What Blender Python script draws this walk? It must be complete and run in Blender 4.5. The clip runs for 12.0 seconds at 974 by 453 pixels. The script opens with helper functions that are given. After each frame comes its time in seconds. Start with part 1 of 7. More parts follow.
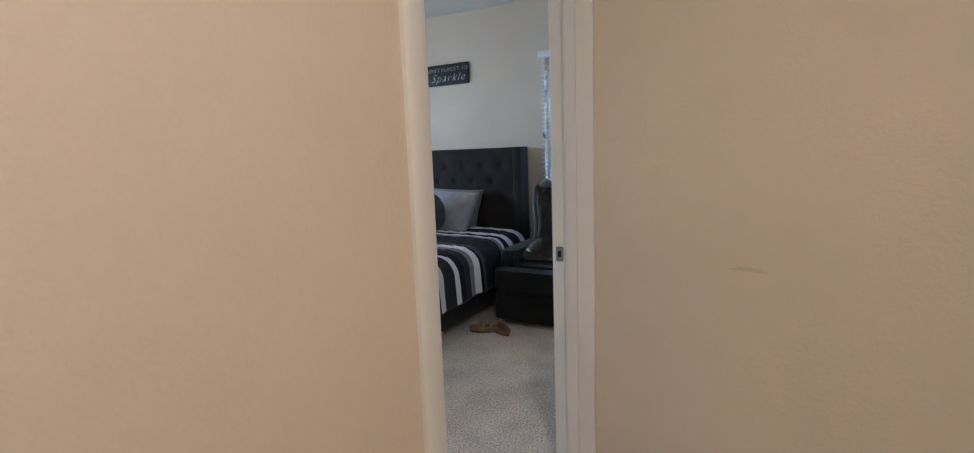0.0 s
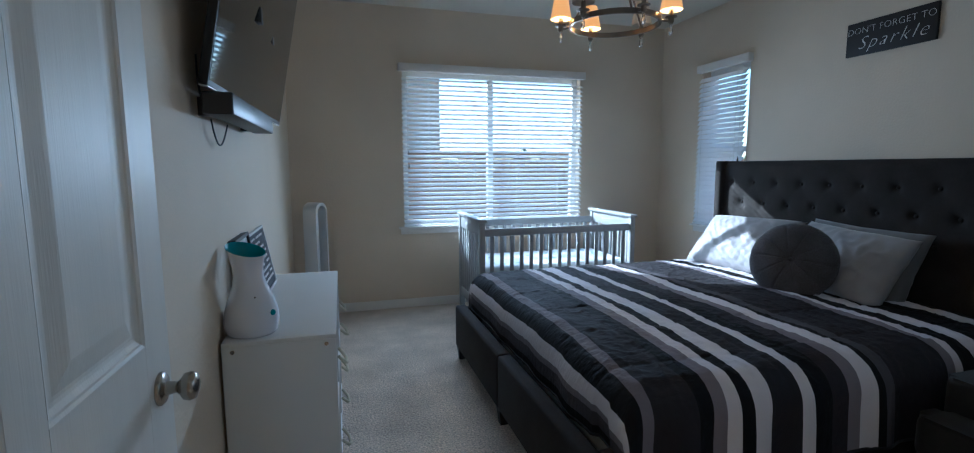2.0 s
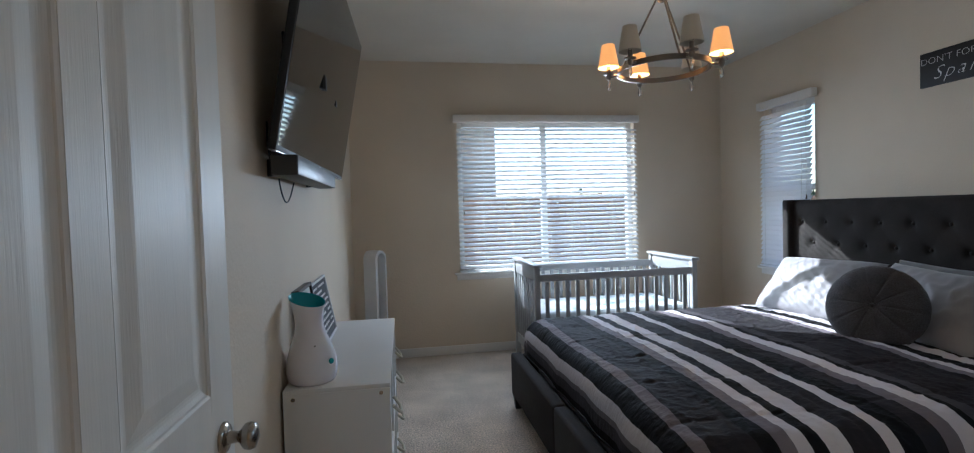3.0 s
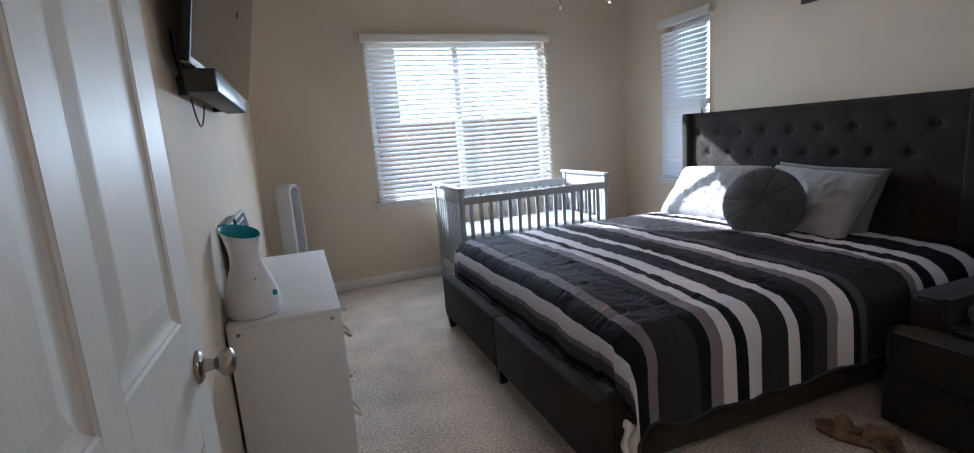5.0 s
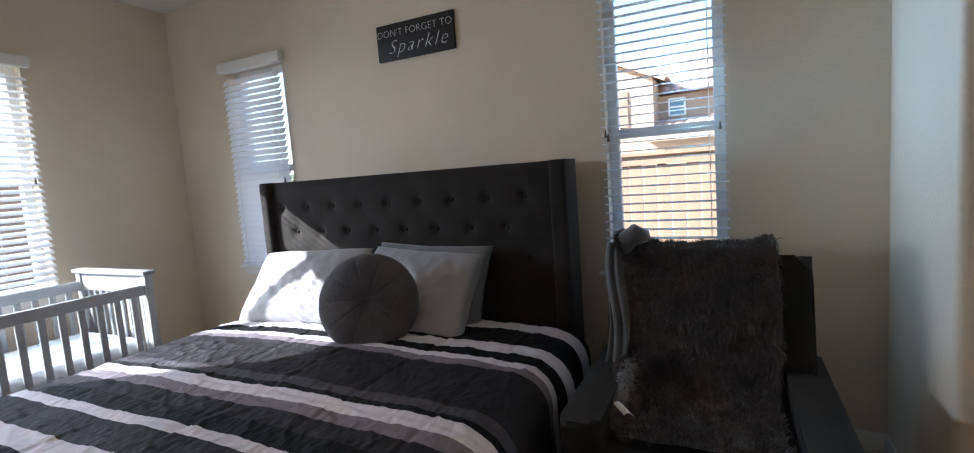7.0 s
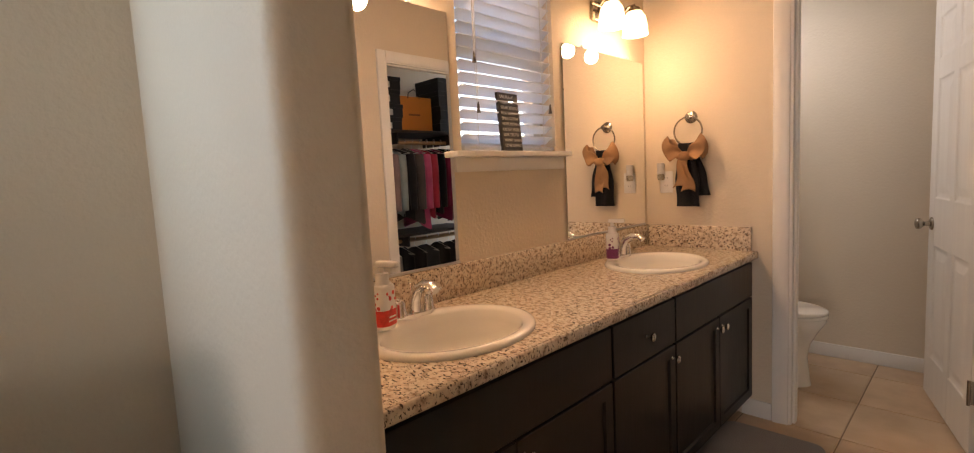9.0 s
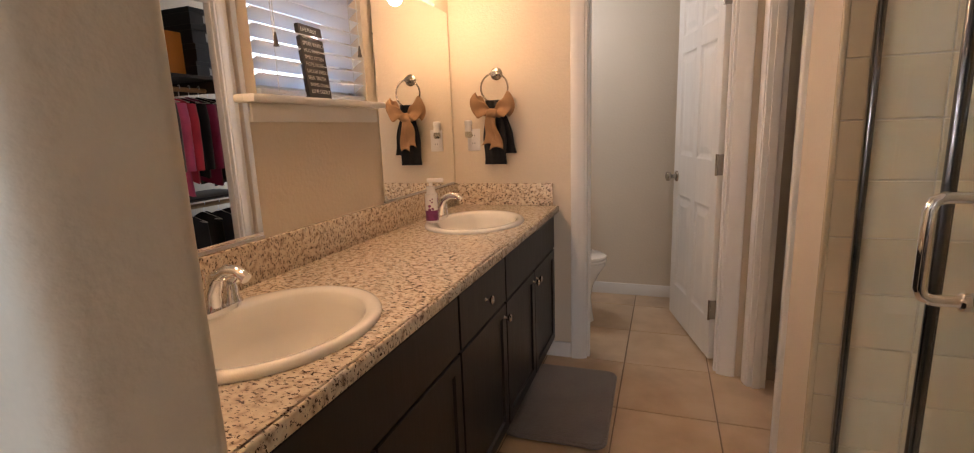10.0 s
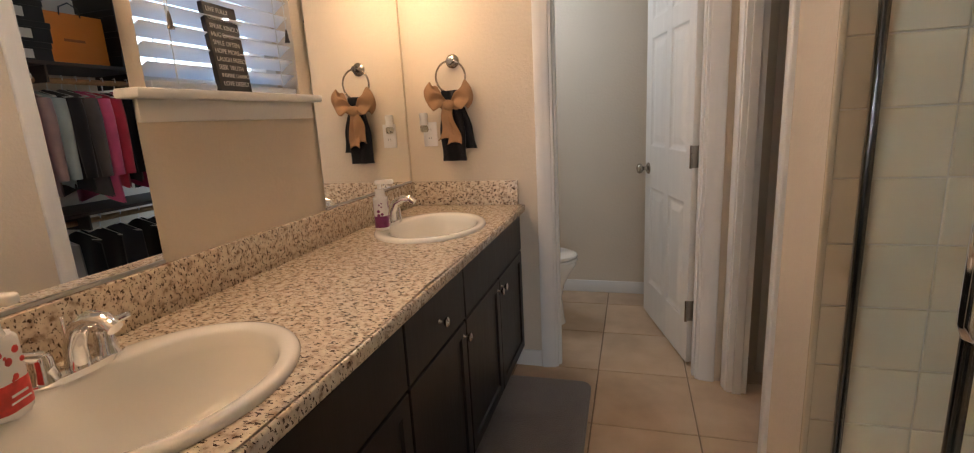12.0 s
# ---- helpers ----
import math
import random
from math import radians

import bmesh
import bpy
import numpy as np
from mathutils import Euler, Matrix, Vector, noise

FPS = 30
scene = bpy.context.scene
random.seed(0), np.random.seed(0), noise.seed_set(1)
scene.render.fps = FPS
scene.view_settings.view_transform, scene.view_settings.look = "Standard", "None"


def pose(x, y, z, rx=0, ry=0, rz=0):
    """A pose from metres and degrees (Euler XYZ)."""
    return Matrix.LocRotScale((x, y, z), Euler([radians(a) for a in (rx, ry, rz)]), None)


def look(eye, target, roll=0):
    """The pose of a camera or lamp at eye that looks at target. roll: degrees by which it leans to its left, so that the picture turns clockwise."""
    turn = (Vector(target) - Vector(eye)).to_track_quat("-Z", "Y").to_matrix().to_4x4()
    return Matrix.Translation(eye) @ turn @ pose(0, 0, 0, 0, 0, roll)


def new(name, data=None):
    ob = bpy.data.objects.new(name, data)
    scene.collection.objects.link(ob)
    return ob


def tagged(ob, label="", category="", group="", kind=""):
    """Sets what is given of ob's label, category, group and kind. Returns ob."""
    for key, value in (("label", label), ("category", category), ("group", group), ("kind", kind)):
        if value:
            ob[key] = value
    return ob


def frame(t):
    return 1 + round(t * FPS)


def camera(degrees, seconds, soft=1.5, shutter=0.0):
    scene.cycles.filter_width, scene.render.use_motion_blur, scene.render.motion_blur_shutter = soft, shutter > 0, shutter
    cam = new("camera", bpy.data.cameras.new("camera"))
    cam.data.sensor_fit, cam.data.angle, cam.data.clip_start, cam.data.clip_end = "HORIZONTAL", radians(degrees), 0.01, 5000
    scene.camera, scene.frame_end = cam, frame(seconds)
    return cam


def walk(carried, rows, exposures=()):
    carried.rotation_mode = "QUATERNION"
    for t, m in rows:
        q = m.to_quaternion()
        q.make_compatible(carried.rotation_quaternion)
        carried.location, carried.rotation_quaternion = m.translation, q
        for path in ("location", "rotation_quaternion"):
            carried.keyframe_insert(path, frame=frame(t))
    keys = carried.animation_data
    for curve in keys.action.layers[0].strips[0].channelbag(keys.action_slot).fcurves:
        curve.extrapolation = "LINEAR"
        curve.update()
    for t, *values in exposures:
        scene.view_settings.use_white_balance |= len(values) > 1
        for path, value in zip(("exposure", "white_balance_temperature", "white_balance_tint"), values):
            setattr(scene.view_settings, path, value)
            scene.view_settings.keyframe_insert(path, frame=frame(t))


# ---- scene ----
cam = camera(88.8, 12.0, soft=1.1)
PATH = [
    (0, (-4.774, -0.674, 1.354), (-3.026, 0.254, 1.065), -2.1),
    (0.5, (-4.321, -0.498, 1.36), (-2.711, 0.655, 1.078), -1.5),
    (1, (-3.862, -0.399, 1.343), (-2.487, 1.03, 1.087), -0.5),
    (1.5, (-3.579, -0.246, 1.365), (-2.573, 1.466, 1.121), -0.3),
    (2, (-3.411, -0.165, 1.373), (-2.854, 1.741, 1.134), -0.2),
    (2.5, (-3.349, -0.179, 1.375), (-3.072, 1.792, 1.177), -1.6),
    (2.7, (-3.351, -0.176, 1.38), (-3.066, 1.799, 1.246), -1.7),
    (4.3, (-3.662, -0.323, 1.49), (-2.974, 1.554, 1.499), -2.5),
    (4.5, (-3.654, -0.313, 1.459), (-2.963, 1.561, 1.357), -2.9),
    (5, (-3.535, -0.155, 1.345), (-2.854, 1.691, 0.99), -4.2),
    (5.5, (-3.34, 0.031, 1.346), (-2.5, 1.808, 0.974), -4.8),
    (6, (-3.182, 0.338, 1.341), (-2.077, 1.976, 1.029), -4.7),
    (6.5, (-2.956, 0.513, 1.335), (-1.535, 1.898, 1.085), -4.1),
    (7, (-2.651, 0.585, 1.362), (-0.868, 1.466, 1.156), -4.2),
    (7.2, (-2.533, 0.601, 1.357), (-0.649, 1.241, 1.16), -4.1),
    (8.8, (-1.401, 0.273, 1.289), (0.177, -0.944, 1.108), -3.0),
    (9, (-1.34, 0.239, 1.282), (0.071, -1.165, 1.091), -2.9),
    (9.5, (-1.159, 0.207, 1.278), (-0.231, -1.548, 1.033), -2.0),
    (10, (-1.082, 0.16, 1.267), (-0.418, -1.687, 0.884), -2.1),
    (10.5, (-1.054, 0.135, 1.235), (-0.528, -1.723, 0.716), -2.2),
    (11, (-1.034, 0.119, 1.265), (-0.436, -1.708, 0.714), -2.7),
    (11.5, (-1.058, 0.003, 1.269), (-0.368, -1.804, 0.761), -2.7),
    (12, (-1.067, -0.067, 1.28), (-0.508, -1.939, 0.853), -3.1),
]
walk(cam, [(t, look(eye, target, roll)) for t, eye, target, roll in PATH],
     [(0.0, 2.52, 4800, 6), (0.6, 2.40, 4500, 5), (1.0, 2.05, 4150, 2), (1.5, 1.40, 4350, 2), (2.0, 1.48, 4650, 2), (2.7, 1.52, 5250, 6),
      (4.5, 1.92, 5400, 10), (6.0, 2.02, 5350, 10), (7.2, 2.00, 5800, 12), (9.0, 2.06, 7800, 25), (9.6, 2.10, 7500, 25), (10.5, 2.10, 7100, 22), (11.5, 2.06, 6700, 16), (12.0, 2.00, 6400, 15)])

# ---- world, sun, exposure ----
world = bpy.data.worlds.new("sky")
scene.world = world
world.use_nodes = True
wn = world.node_tree
sky = wn.nodes.new("ShaderNodeTexSky")
sky.sky_type = "NISHITA"
sky.sun_disc = False
SUN_TRAVEL = Vector((0.65, -1.0, -0.63)).normalized()
sky.sun_elevation = math.asin(-SUN_TRAVEL.z)
sky.sun_rotation = math.atan2(-SUN_TRAVEL.x, -SUN_TRAVEL.y)
wn.links.new(sky.outputs[0], wn.nodes["Background"].inputs[0])
wn.nodes["Background"].inputs[1].default_value = 0.15
sun = new("sun", bpy.data.lights.new("sun", "SUN"))
sun.data.energy, sun.data.angle, sun.data.color = 5.0, radians(0.5), (1.0, 0.95, 0.87)
sun.matrix_world = look((0, 0, 0), SUN_TRAVEL)

CHANDELIER_WATTS = 1.6

VANITY_WATTS = 0.82

def area_lamp(name, place, target, sx, sy, watts, color, spread=180):
    d = bpy.data.lights.new(name, "AREA")
    d.shape, d.size, d.size_y, d.energy, d.color, d.spread = "RECTANGLE", sx, sy, watts, color, radians(spread)
    ob = new(name, d)
    ob.matrix_world = look(place, target)
    return ob

# thin lamps added on the room side of the blinds, for the sky's light
area_lamp("window_light", (-1.91, 4.565, 1.58), (-1.91, 3.57, 1.18), 1.8, 0.015, 7, (0.86, 0.93, 1.0), 140)
area_lamp("window_light", (-0.08, 0.88, 1.62), (-0.75, 0.15, 1.75), 0.015, 0.55, 1.4, (0.46, 0.76, 1.0), 160)
area_lamp("window_light", (-0.005, -1.265, 1.64), (-1.0, -1.265, 1.5), 0.015, 0.5, 0.7, (0.70, 0.86, 1.0), 160)
# hall ceiling light
area_lamp("hall_ceiling_light", (-4.9, -1.2, 2.80), (-4.9, -1.2, 0), 0.35, 0.35, 4.8, (1.0, 0.76, 0.52))
# unseen cool lamp added to brighten the toilet room; no window is built there
area_lamp("toilet_fill_light", (-0.1, -3.0, 2.1), (-1.6, -3.0, 1.2), 0.4, 0.5, 2.0, (0.80, 0.90, 1.0))

# ---- building helpers ----
def thing(name, x=0.0, y=0.0, z=0.0, rz=0.0, label="", category="", group="", kind=""):
    """An Empty at the base of a thing, to parent its parts."""
    ob = new(name)
    ob.empty_display_size = 0.1
    ob.matrix_basis = pose(x, y, z, 0, 0, rz)
    return tagged(ob, label, category, group, kind)


def part(name, bm, material, parent=None, label="", smooth=None):
    """Link a bmesh as one mesh object, under parent if one is given."""
    me = bpy.data.meshes.new(name)
    bm.normal_update()
    bm.to_mesh(me)
    bm.free()
    for m in (material if isinstance(material, (list, tuple)) else (material,)):
        me.materials.append(m)
    if smooth is not None:
        me.shade_smooth()
        if smooth < 180:
            me.set_sharp_from_angle(angle=radians(smooth))
    ob = new(name, me)
    if parent:
        ob.parent = parent
    return tagged(ob, label)


def box(x0, x1, y0, y1, z0, z1, bevel=0.0, segments=2, bm=None, m=None, mat=0):
    """A box with rounded edges, added to bm."""
    b = bmesh.new()
    bmesh.ops.create_cube(b, size=1.0)
    for v in b.verts:
        v.co = Vector(((x0 + x1) / 2 + v.co.x * (x1 - x0), (y0 + y1) / 2 + v.co.y * (y1 - y0), (z0 + z1) / 2 + v.co.z * (z1 - z0)))
    if bevel > 0:
        bmesh.ops.bevel(b, geom=b.edges[:], offset=bevel, segments=segments, profile=0.5, affect="EDGES")
    return merge(bm, b, m, mat)


def merge(bm, b, m=None, mat=0):
    """Add mesh b, moved by m, to bm; b is used up."""
    if m is not None:
        b.transform(m)
    for f in b.faces:
        f.material_index = mat
    if bm is None:
        return b
    me = bpy.data.meshes.new("tmp")
    b.to_mesh(me)
    b.free()
    bm.from_mesh(me)
    bpy.data.meshes.remove(me)
    return bm


def lathe(profile, n=24, bm=None, m=None, mat=0, cap=True):
    """Turn a profile of (radius, height) about z."""
    b = bmesh.new()
    rings = [[b.verts.new((r * math.cos(2 * math.pi * i / n), r * math.sin(2 * math.pi * i / n), z)) for i in range(n)] for r, z in profile]
    for lo, hi in zip(rings, rings[1:]):
        for i in range(n):
            b.faces.new((lo[i], lo[(i + 1) % n], hi[(i + 1) % n], hi[i]))
    if cap:
        b.faces.new(rings[0][::-1])
        b.faces.new(rings[-1])
    bmesh.ops.remove_doubles(b, verts=b.verts[:], dist=1e-5)
    return merge(bm, b, m, mat)


def tube(points, r, n=10, bm=None, m=None, mat=0, radii=None, closed=False):
    """A round bar along points."""
    b = bmesh.new()
    pts = [Vector(p) for p in points]
    rings, up = [], None
    k = len(pts)
    for i, p in enumerate(pts):
        if closed:
            d = (pts[(i + 1) % k] - pts[i - 1]).normalized()
        else:
            d = (pts[min(i + 1, k - 1)] - pts[max(i - 1, 0)]).normalized()
        if up is None:
            up = d.orthogonal().normalized()
        up = (up - d * up.dot(d)).normalized()
        side = d.cross(up)
        rr = radii[i] if radii else r
        rings.append([b.verts.new(p + rr * (math.cos(2 * math.pi * j / n) * up + math.sin(2 * math.pi * j / n) * side)) for j in range(n)])
    pairs = list(zip(rings, rings[1:])) + ([(rings[-1], rings[0])] if closed else [])
    for lo, hi in pairs:
        for j in range(n):
            b.faces.new((lo[j], lo[(j + 1) % n], hi[(j + 1) % n], hi[j]))
    if not closed:
        b.faces.new(rings[0][::-1])
        b.faces.new(rings[-1])
    return merge(bm, b, m, mat)


def sheet(fn, nu, nv, bm=None, m=None, mat=0, thick=0.0):
    """A surface from fn(u, v), u and v from 0 to 1; with thick, a closed slab grown against the normal."""
    b = bmesh.new()
    top = [[b.verts.new(fn(i / nu, j / nv)) for j in range(nv + 1)] for i in range(nu + 1)]
    for i in range(nu):
        for j in range(nv):
            b.faces.new((top[i][j], top[i + 1][j], top[i + 1][j + 1], top[i][j + 1]))
    if thick:
        b.normal_update()
        low = [[b.verts.new(top[i][j].co - top[i][j].normal * thick) for j in range(nv + 1)] for i in range(nu + 1)]
        for i in range(nu):
            for j in range(nv):
                b.faces.new((low[i][j + 1], low[i + 1][j + 1], low[i + 1][j], low[i][j]))
        for i in range(nu):
            b.faces.new((top[i + 1][0], top[i][0], low[i][0], low[i + 1][0]))
            b.faces.new((top[i][nv], top[i + 1][nv], low[i + 1][nv], low[i][nv]))
        for j in range(nv):
            b.faces.new((top[0][j], top[0][j + 1], low[0][j + 1], low[0][j]))
            b.faces.new((top[nu][j + 1], top[nu][j], low[nu][j], low[nu][j + 1]))
    return merge(bm, b, m, mat)


def rounded_slab(outline, z0, z1, bevel=0.0, bm=None, m=None, mat=0, segments=2):
    """A prism over a plan outline, its edges rounded."""
    b = bmesh.new()
    lo = [b.verts.new((x, y, z0)) for x, y in outline]
    hi = [b.verts.new((x, y, z1)) for x, y in outline]
    n = len(outline)
    b.faces.new(lo[::-1])
    b.faces.new(hi)
    for i in range(n):
        b.faces.new((lo[i], lo[(i + 1) % n], hi[(i + 1) % n], hi[i]))
    if bevel > 0:
        rim = [e for e in b.edges if abs(e.verts[0].co.z - e.verts[1].co.z) < 1e-6]
        bmesh.ops.bevel(b, geom=rim, offset=bevel, segments=segments, profile=0.5, affect="EDGES")
    return merge(bm, b, m, mat)


def rounded_rect(x0, x1, y0, y1, r, n=6):
    out = []
    for cx, cy, a0 in ((x1 - r, y1 - r, 0), (x0 + r, y1 - r, 90), (x0 + r, y0 + r, 180), (x1 - r, y0 + r, 270)):
        out += [(cx + r * math.cos(radians(a0 + 90 * i / n)), cy + r * math.sin(radians(a0 + 90 * i / n))) for i in range(n + 1)]
    return out


def wall(name, axis, p0, p1, a0, a1, z0, z1, openings, material, label, rounded=()):
    """A wall slab between the planes p0 and p1 of an axis, with openings (a0, a1, z0, z1) that go through it."""
    b = bmesh.new()
    cuts_a = sorted({a0, a1, *[v for o in openings for v in o[:2]]})
    cuts_z = sorted({z0, z1, *[v for o in openings for v in o[2:]]})
    cuts_a = [v for v in cuts_a if a0 <= v <= a1]
    cuts_z = [v for v in cuts_z if z0 <= v <= z1]

    def solid(i, j):
        if not (0 <= i < len(cuts_a) - 1 and 0 <= j < len(cuts_z) - 1):
            return False
        ca, cz = (cuts_a[i] + cuts_a[i + 1]) / 2, (cuts_z[j] + cuts_z[j + 1]) / 2
        return not any(o[0] < ca < o[1] and o[2] < cz < o[3] for o in openings)

    def pt(p, a, z):
        return b.verts.new((p, a, z) if axis == "x" else (a, p, z))

    for i in range(len(cuts_a) - 1):
        for j in range(len(cuts_z) - 1):
            if not solid(i, j):
                continue
            u0, u1, w0, w1 = cuts_a[i], cuts_a[i + 1], cuts_z[j], cuts_z[j + 1]
            for p in (p0, p1):
                b.faces.new([pt(p, u0, w0), pt(p, u1, w0), pt(p, u1, w1), pt(p, u0, w1)])
            for di, dj, ends in ((-1, 0, ((u0, w0), (u0, w1))), (1, 0, ((u1, w0), (u1, w1))), (0, -1, ((u0, w0), (u1, w0))), (0, 1, ((u0, w1), (u1, w1)))):
                if not solid(i + di, j + dj):
                    (ua, wa), (ub, wb) = ends
                    b.faces.new([pt(p0, ua, wa), pt(p0, ub, wb), pt(p1, ub, wb), pt(p1, ua, wa)])
    bmesh.ops.remove_doubles(b, verts=b.verts[:], dist=1e-5)
    bmesh.ops.recalc_face_normals(b, faces=b.faces[:])
    for (u, p, r) in rounded:
        es = [e for e in b.edges if all(abs((v.co.y if axis == "x" else v.co.x) - u) < 1e-4 and abs((v.co.x if axis == "x" else v.co.y) - p) < 1e-4 for v in e.verts)]
        bmesh.ops.bevel(b, geom=es, offset=r, segments=6, profile=0.5, affect="EDGES")
    ob = part(name, b, material, smooth=40)
    return tagged(ob, label, "wall", kind="structure")


# ---- materials ----
def material(name, color, rough=0.5, metal=0.0, vary=0.06, scale=3.0, bump=0.0, bump_scale=200.0, bump_dist=0.002, fine=0.0, fine_scale=400.0,
             sheen=0.0, coat=0.0, spec=0.5, trans=0.0, ior=1.45, stretch=(1, 1, 1), rough_vary=0.0, alpha=1.0, subsurface=0.0):
    """A painted, woven or metal surface with broad and fine variation and relief."""
    m = bpy.data.materials.new(name)
    m.use_nodes = True
    t = m.node_tree
    N, L = t.nodes, t.links
    p = N["Principled BSDF"]
    tc = N.new("ShaderNodeTexCoord")
    mp = N.new("ShaderNodeMapping")
    mp.inputs["Scale"].default_value = stretch
    L.new(tc.outputs["Object"], mp.inputs[0])
    col = N.new("ShaderNodeRGB")
    col.outputs[0].default_value = (*color, 1)
    out = col.outputs[0]
    for amount, sc in ((vary, scale), (fine, fine_scale)):
        if amount <= 0:
            continue
        nz = N.new("ShaderNodeTexNoise")
        nz.inputs["Scale"].default_value = sc
        nz.inputs["Detail"].default_value = 4
        L.new(mp.outputs[0], nz.inputs["Vector"])
        mr = N.new("ShaderNodeMapRange")
        mr.inputs["From Min"].default_value, mr.inputs["From Max"].default_value = 0.3, 0.7
        mr.inputs["To Min"].default_value, mr.inputs["To Max"].default_value = 1 - amount, 1 + amount
        L.new(nz.outputs["Fac"], mr.inputs[0])
        mx = N.new("ShaderNodeVectorMath")
        mx.operation = "SCALE"
        L.new(out, mx.inputs[0])
        L.new(mr.outputs[0], mx.inputs["Scale"])
        out = mx.outputs[0]
    L.new(out, p.inputs["Base Color"])
    p.inputs["Roughness"].default_value = rough
    if rough_vary:
        nz = N.new("ShaderNodeTexNoise")
        nz.inputs["Scale"].default_value = scale * 2.3
        L.new(mp.outputs[0], nz.inputs["Vector"])
        mr = N.new("ShaderNodeMapRange")
        mr.inputs["To Min"].default_value, mr.inputs["To Max"].default_value = max(0, rough - rough_vary), rough + rough_vary
        L.new(nz.outputs["Fac"], mr.inputs[0])
        L.new(mr.outputs[0], p.inputs["Roughness"])
    p.inputs["Metallic"].default_value = metal
    p.inputs["Specular IOR Level"].default_value = spec
    p.inputs["IOR"].default_value = ior
    p.inputs["Transmission Weight"].default_value = trans
    p.inputs["Sheen Weight"].default_value = sheen
    p.inputs["Coat Weight"].default_value = coat
    p.inputs["Alpha"].default_value = alpha
    p.inputs["Subsurface Weight"].default_value = subsurface
    if bump > 0:
        nz = N.new("ShaderNodeTexNoise")
        nz.inputs["Scale"].default_value = bump_scale
        nz.inputs["Detail"].default_value = 3
        L.new(mp.outputs[0], nz.inputs["Vector"])
        bp = N.new("ShaderNodeBump")
        bp.inputs["Strength"].default_value = bump
        bp.inputs["Distance"].default_value = bump_dist
        L.new(nz.outputs["Fac"], bp.inputs["Height"])
        L.new(bp.outputs[0], p.inputs["Normal"])
    return m


def glowing(name, color, strength):
    m = bpy.data.materials.new(name)
    m.use_nodes = True
    p = m.node_tree.nodes["Principled BSDF"]
    p.inputs["Base Color"].default_value = (*color, 1)
    p.inputs["Emission Color"].default_value = (*color, 1)
    p.inputs["Emission Strength"].default_value = strength
    return m


def add_ramp(m, source, stops, vector=None):
    """Colour m by a texture node's value through a colour ramp; returns the ramp."""
    t = m.node_tree
    r = t.nodes.new("ShaderNodeValToRGB")
    r.color_ramp.interpolation = "LINEAR"
    while len(r.color_ramp.elements) < len(stops):
        r.color_ramp.elements.new(0.5)
    for e, (pos, c) in zip(r.color_ramp.elements, stops):
        e.position, e.color = pos, (*c, 1)
    t.links.new(source, r.inputs[0])
    return r


PAINT = material("cream_wall_paint", (0.70, 0.605, 0.48), 0.7, vary=0.035, scale=1.5, bump=0.5, bump_scale=70, bump_dist=0.0035, fine=0.015, fine_scale=160)
CEIL = material("ceiling_paint", (0.72, 0.68, 0.60), 0.85, vary=0.03, bump=0.3, bump_scale=60, bump_dist=0.004)
TRIM = material("white_trim_paint", (0.80, 0.78, 0.74), 0.35, vary=0.03, scale=4, bump=0.08, bump_scale=60)
DOOR = material("white_door_paint", (0.74, 0.71, 0.65), 0.45, vary=0.03, scale=3, bump=0.35, bump_scale=30, bump_dist=0.0015, stretch=(8, 8, 0.35))
CARPET = material("beige_carpet", (0.66, 0.57, 0.475), 0.95, vary=0.16, scale=4, bump=0.8, bump_scale=110, bump_dist=0.018, fine=0.42, fine_scale=95, sheen=0.2, spec=0.1)
BLIND = material("white_blind_slat", (0.82, 0.83, 0.84), 0.4, vary=0.01)
_t = BLIND.node_tree
_tl, _ms = _t.nodes.new("ShaderNodeBsdfTranslucent"), _t.nodes.new("ShaderNodeMixShader")
_tl.inputs["Color"].default_value = (0.92, 0.94, 0.96, 1)
_ms.inputs[0].default_value = 0.62
_t.links.new(_t.nodes["Principled BSDF"].outputs[0], _ms.inputs[1])
_t.links.new(_tl.outputs[0], _ms.inputs[2])
_t.links.new(_ms.outputs[0], _t.nodes["Material Output"].inputs[0])
VINYL = material("white_window_vinyl", (0.8, 0.8, 0.78), 0.3, vary=0.02)
CHARCOAL = material("charcoal_upholstery", (0.026, 0.0222, 0.0200), 0.85, vary=0.2, scale=6, bump=0.5, bump_scale=500, bump_dist=0.001, fine=0.3, fine_scale=300, sheen=0.04, spec=0.2)
BLACK = material("black_plastic", (0.012, 0.012, 0.013), 0.4, vary=0.05)
NICKEL = material("satin_nickel", (0.40, 0.36, 0.31), 0.24, metal=1.0, vary=0.04)
CHROME = material("chrome", (0.82, 0.82, 0.83), 0.06, metal=1.0, vary=0.0)
WHITE_BOARD = material("white_laminate", (0.80, 0.80, 0.79), 0.35, vary=0.02)
PORCELAIN = material("white_porcelain", (0.86, 0.83, 0.76), 0.08, vary=0.01, coat=0.4)
ESPRESSO = material("espresso_cabinet_wood", (0.008, 0.0055, 0.005), 0.34, vary=0.25, scale=5, bump=0.1, bump_scale=20, stretch=(6, 6, 0.6), rough_vary=0.06)
MIRROR = material("mirror_silver", (0.92, 0.93, 0.92), 0.0, metal=1.0, vary=0.0)
GLASS = material("clear_glass", (0.98, 1.0, 0.99), 0.0, trans=1.0, vary=0.0, ior=1.45)

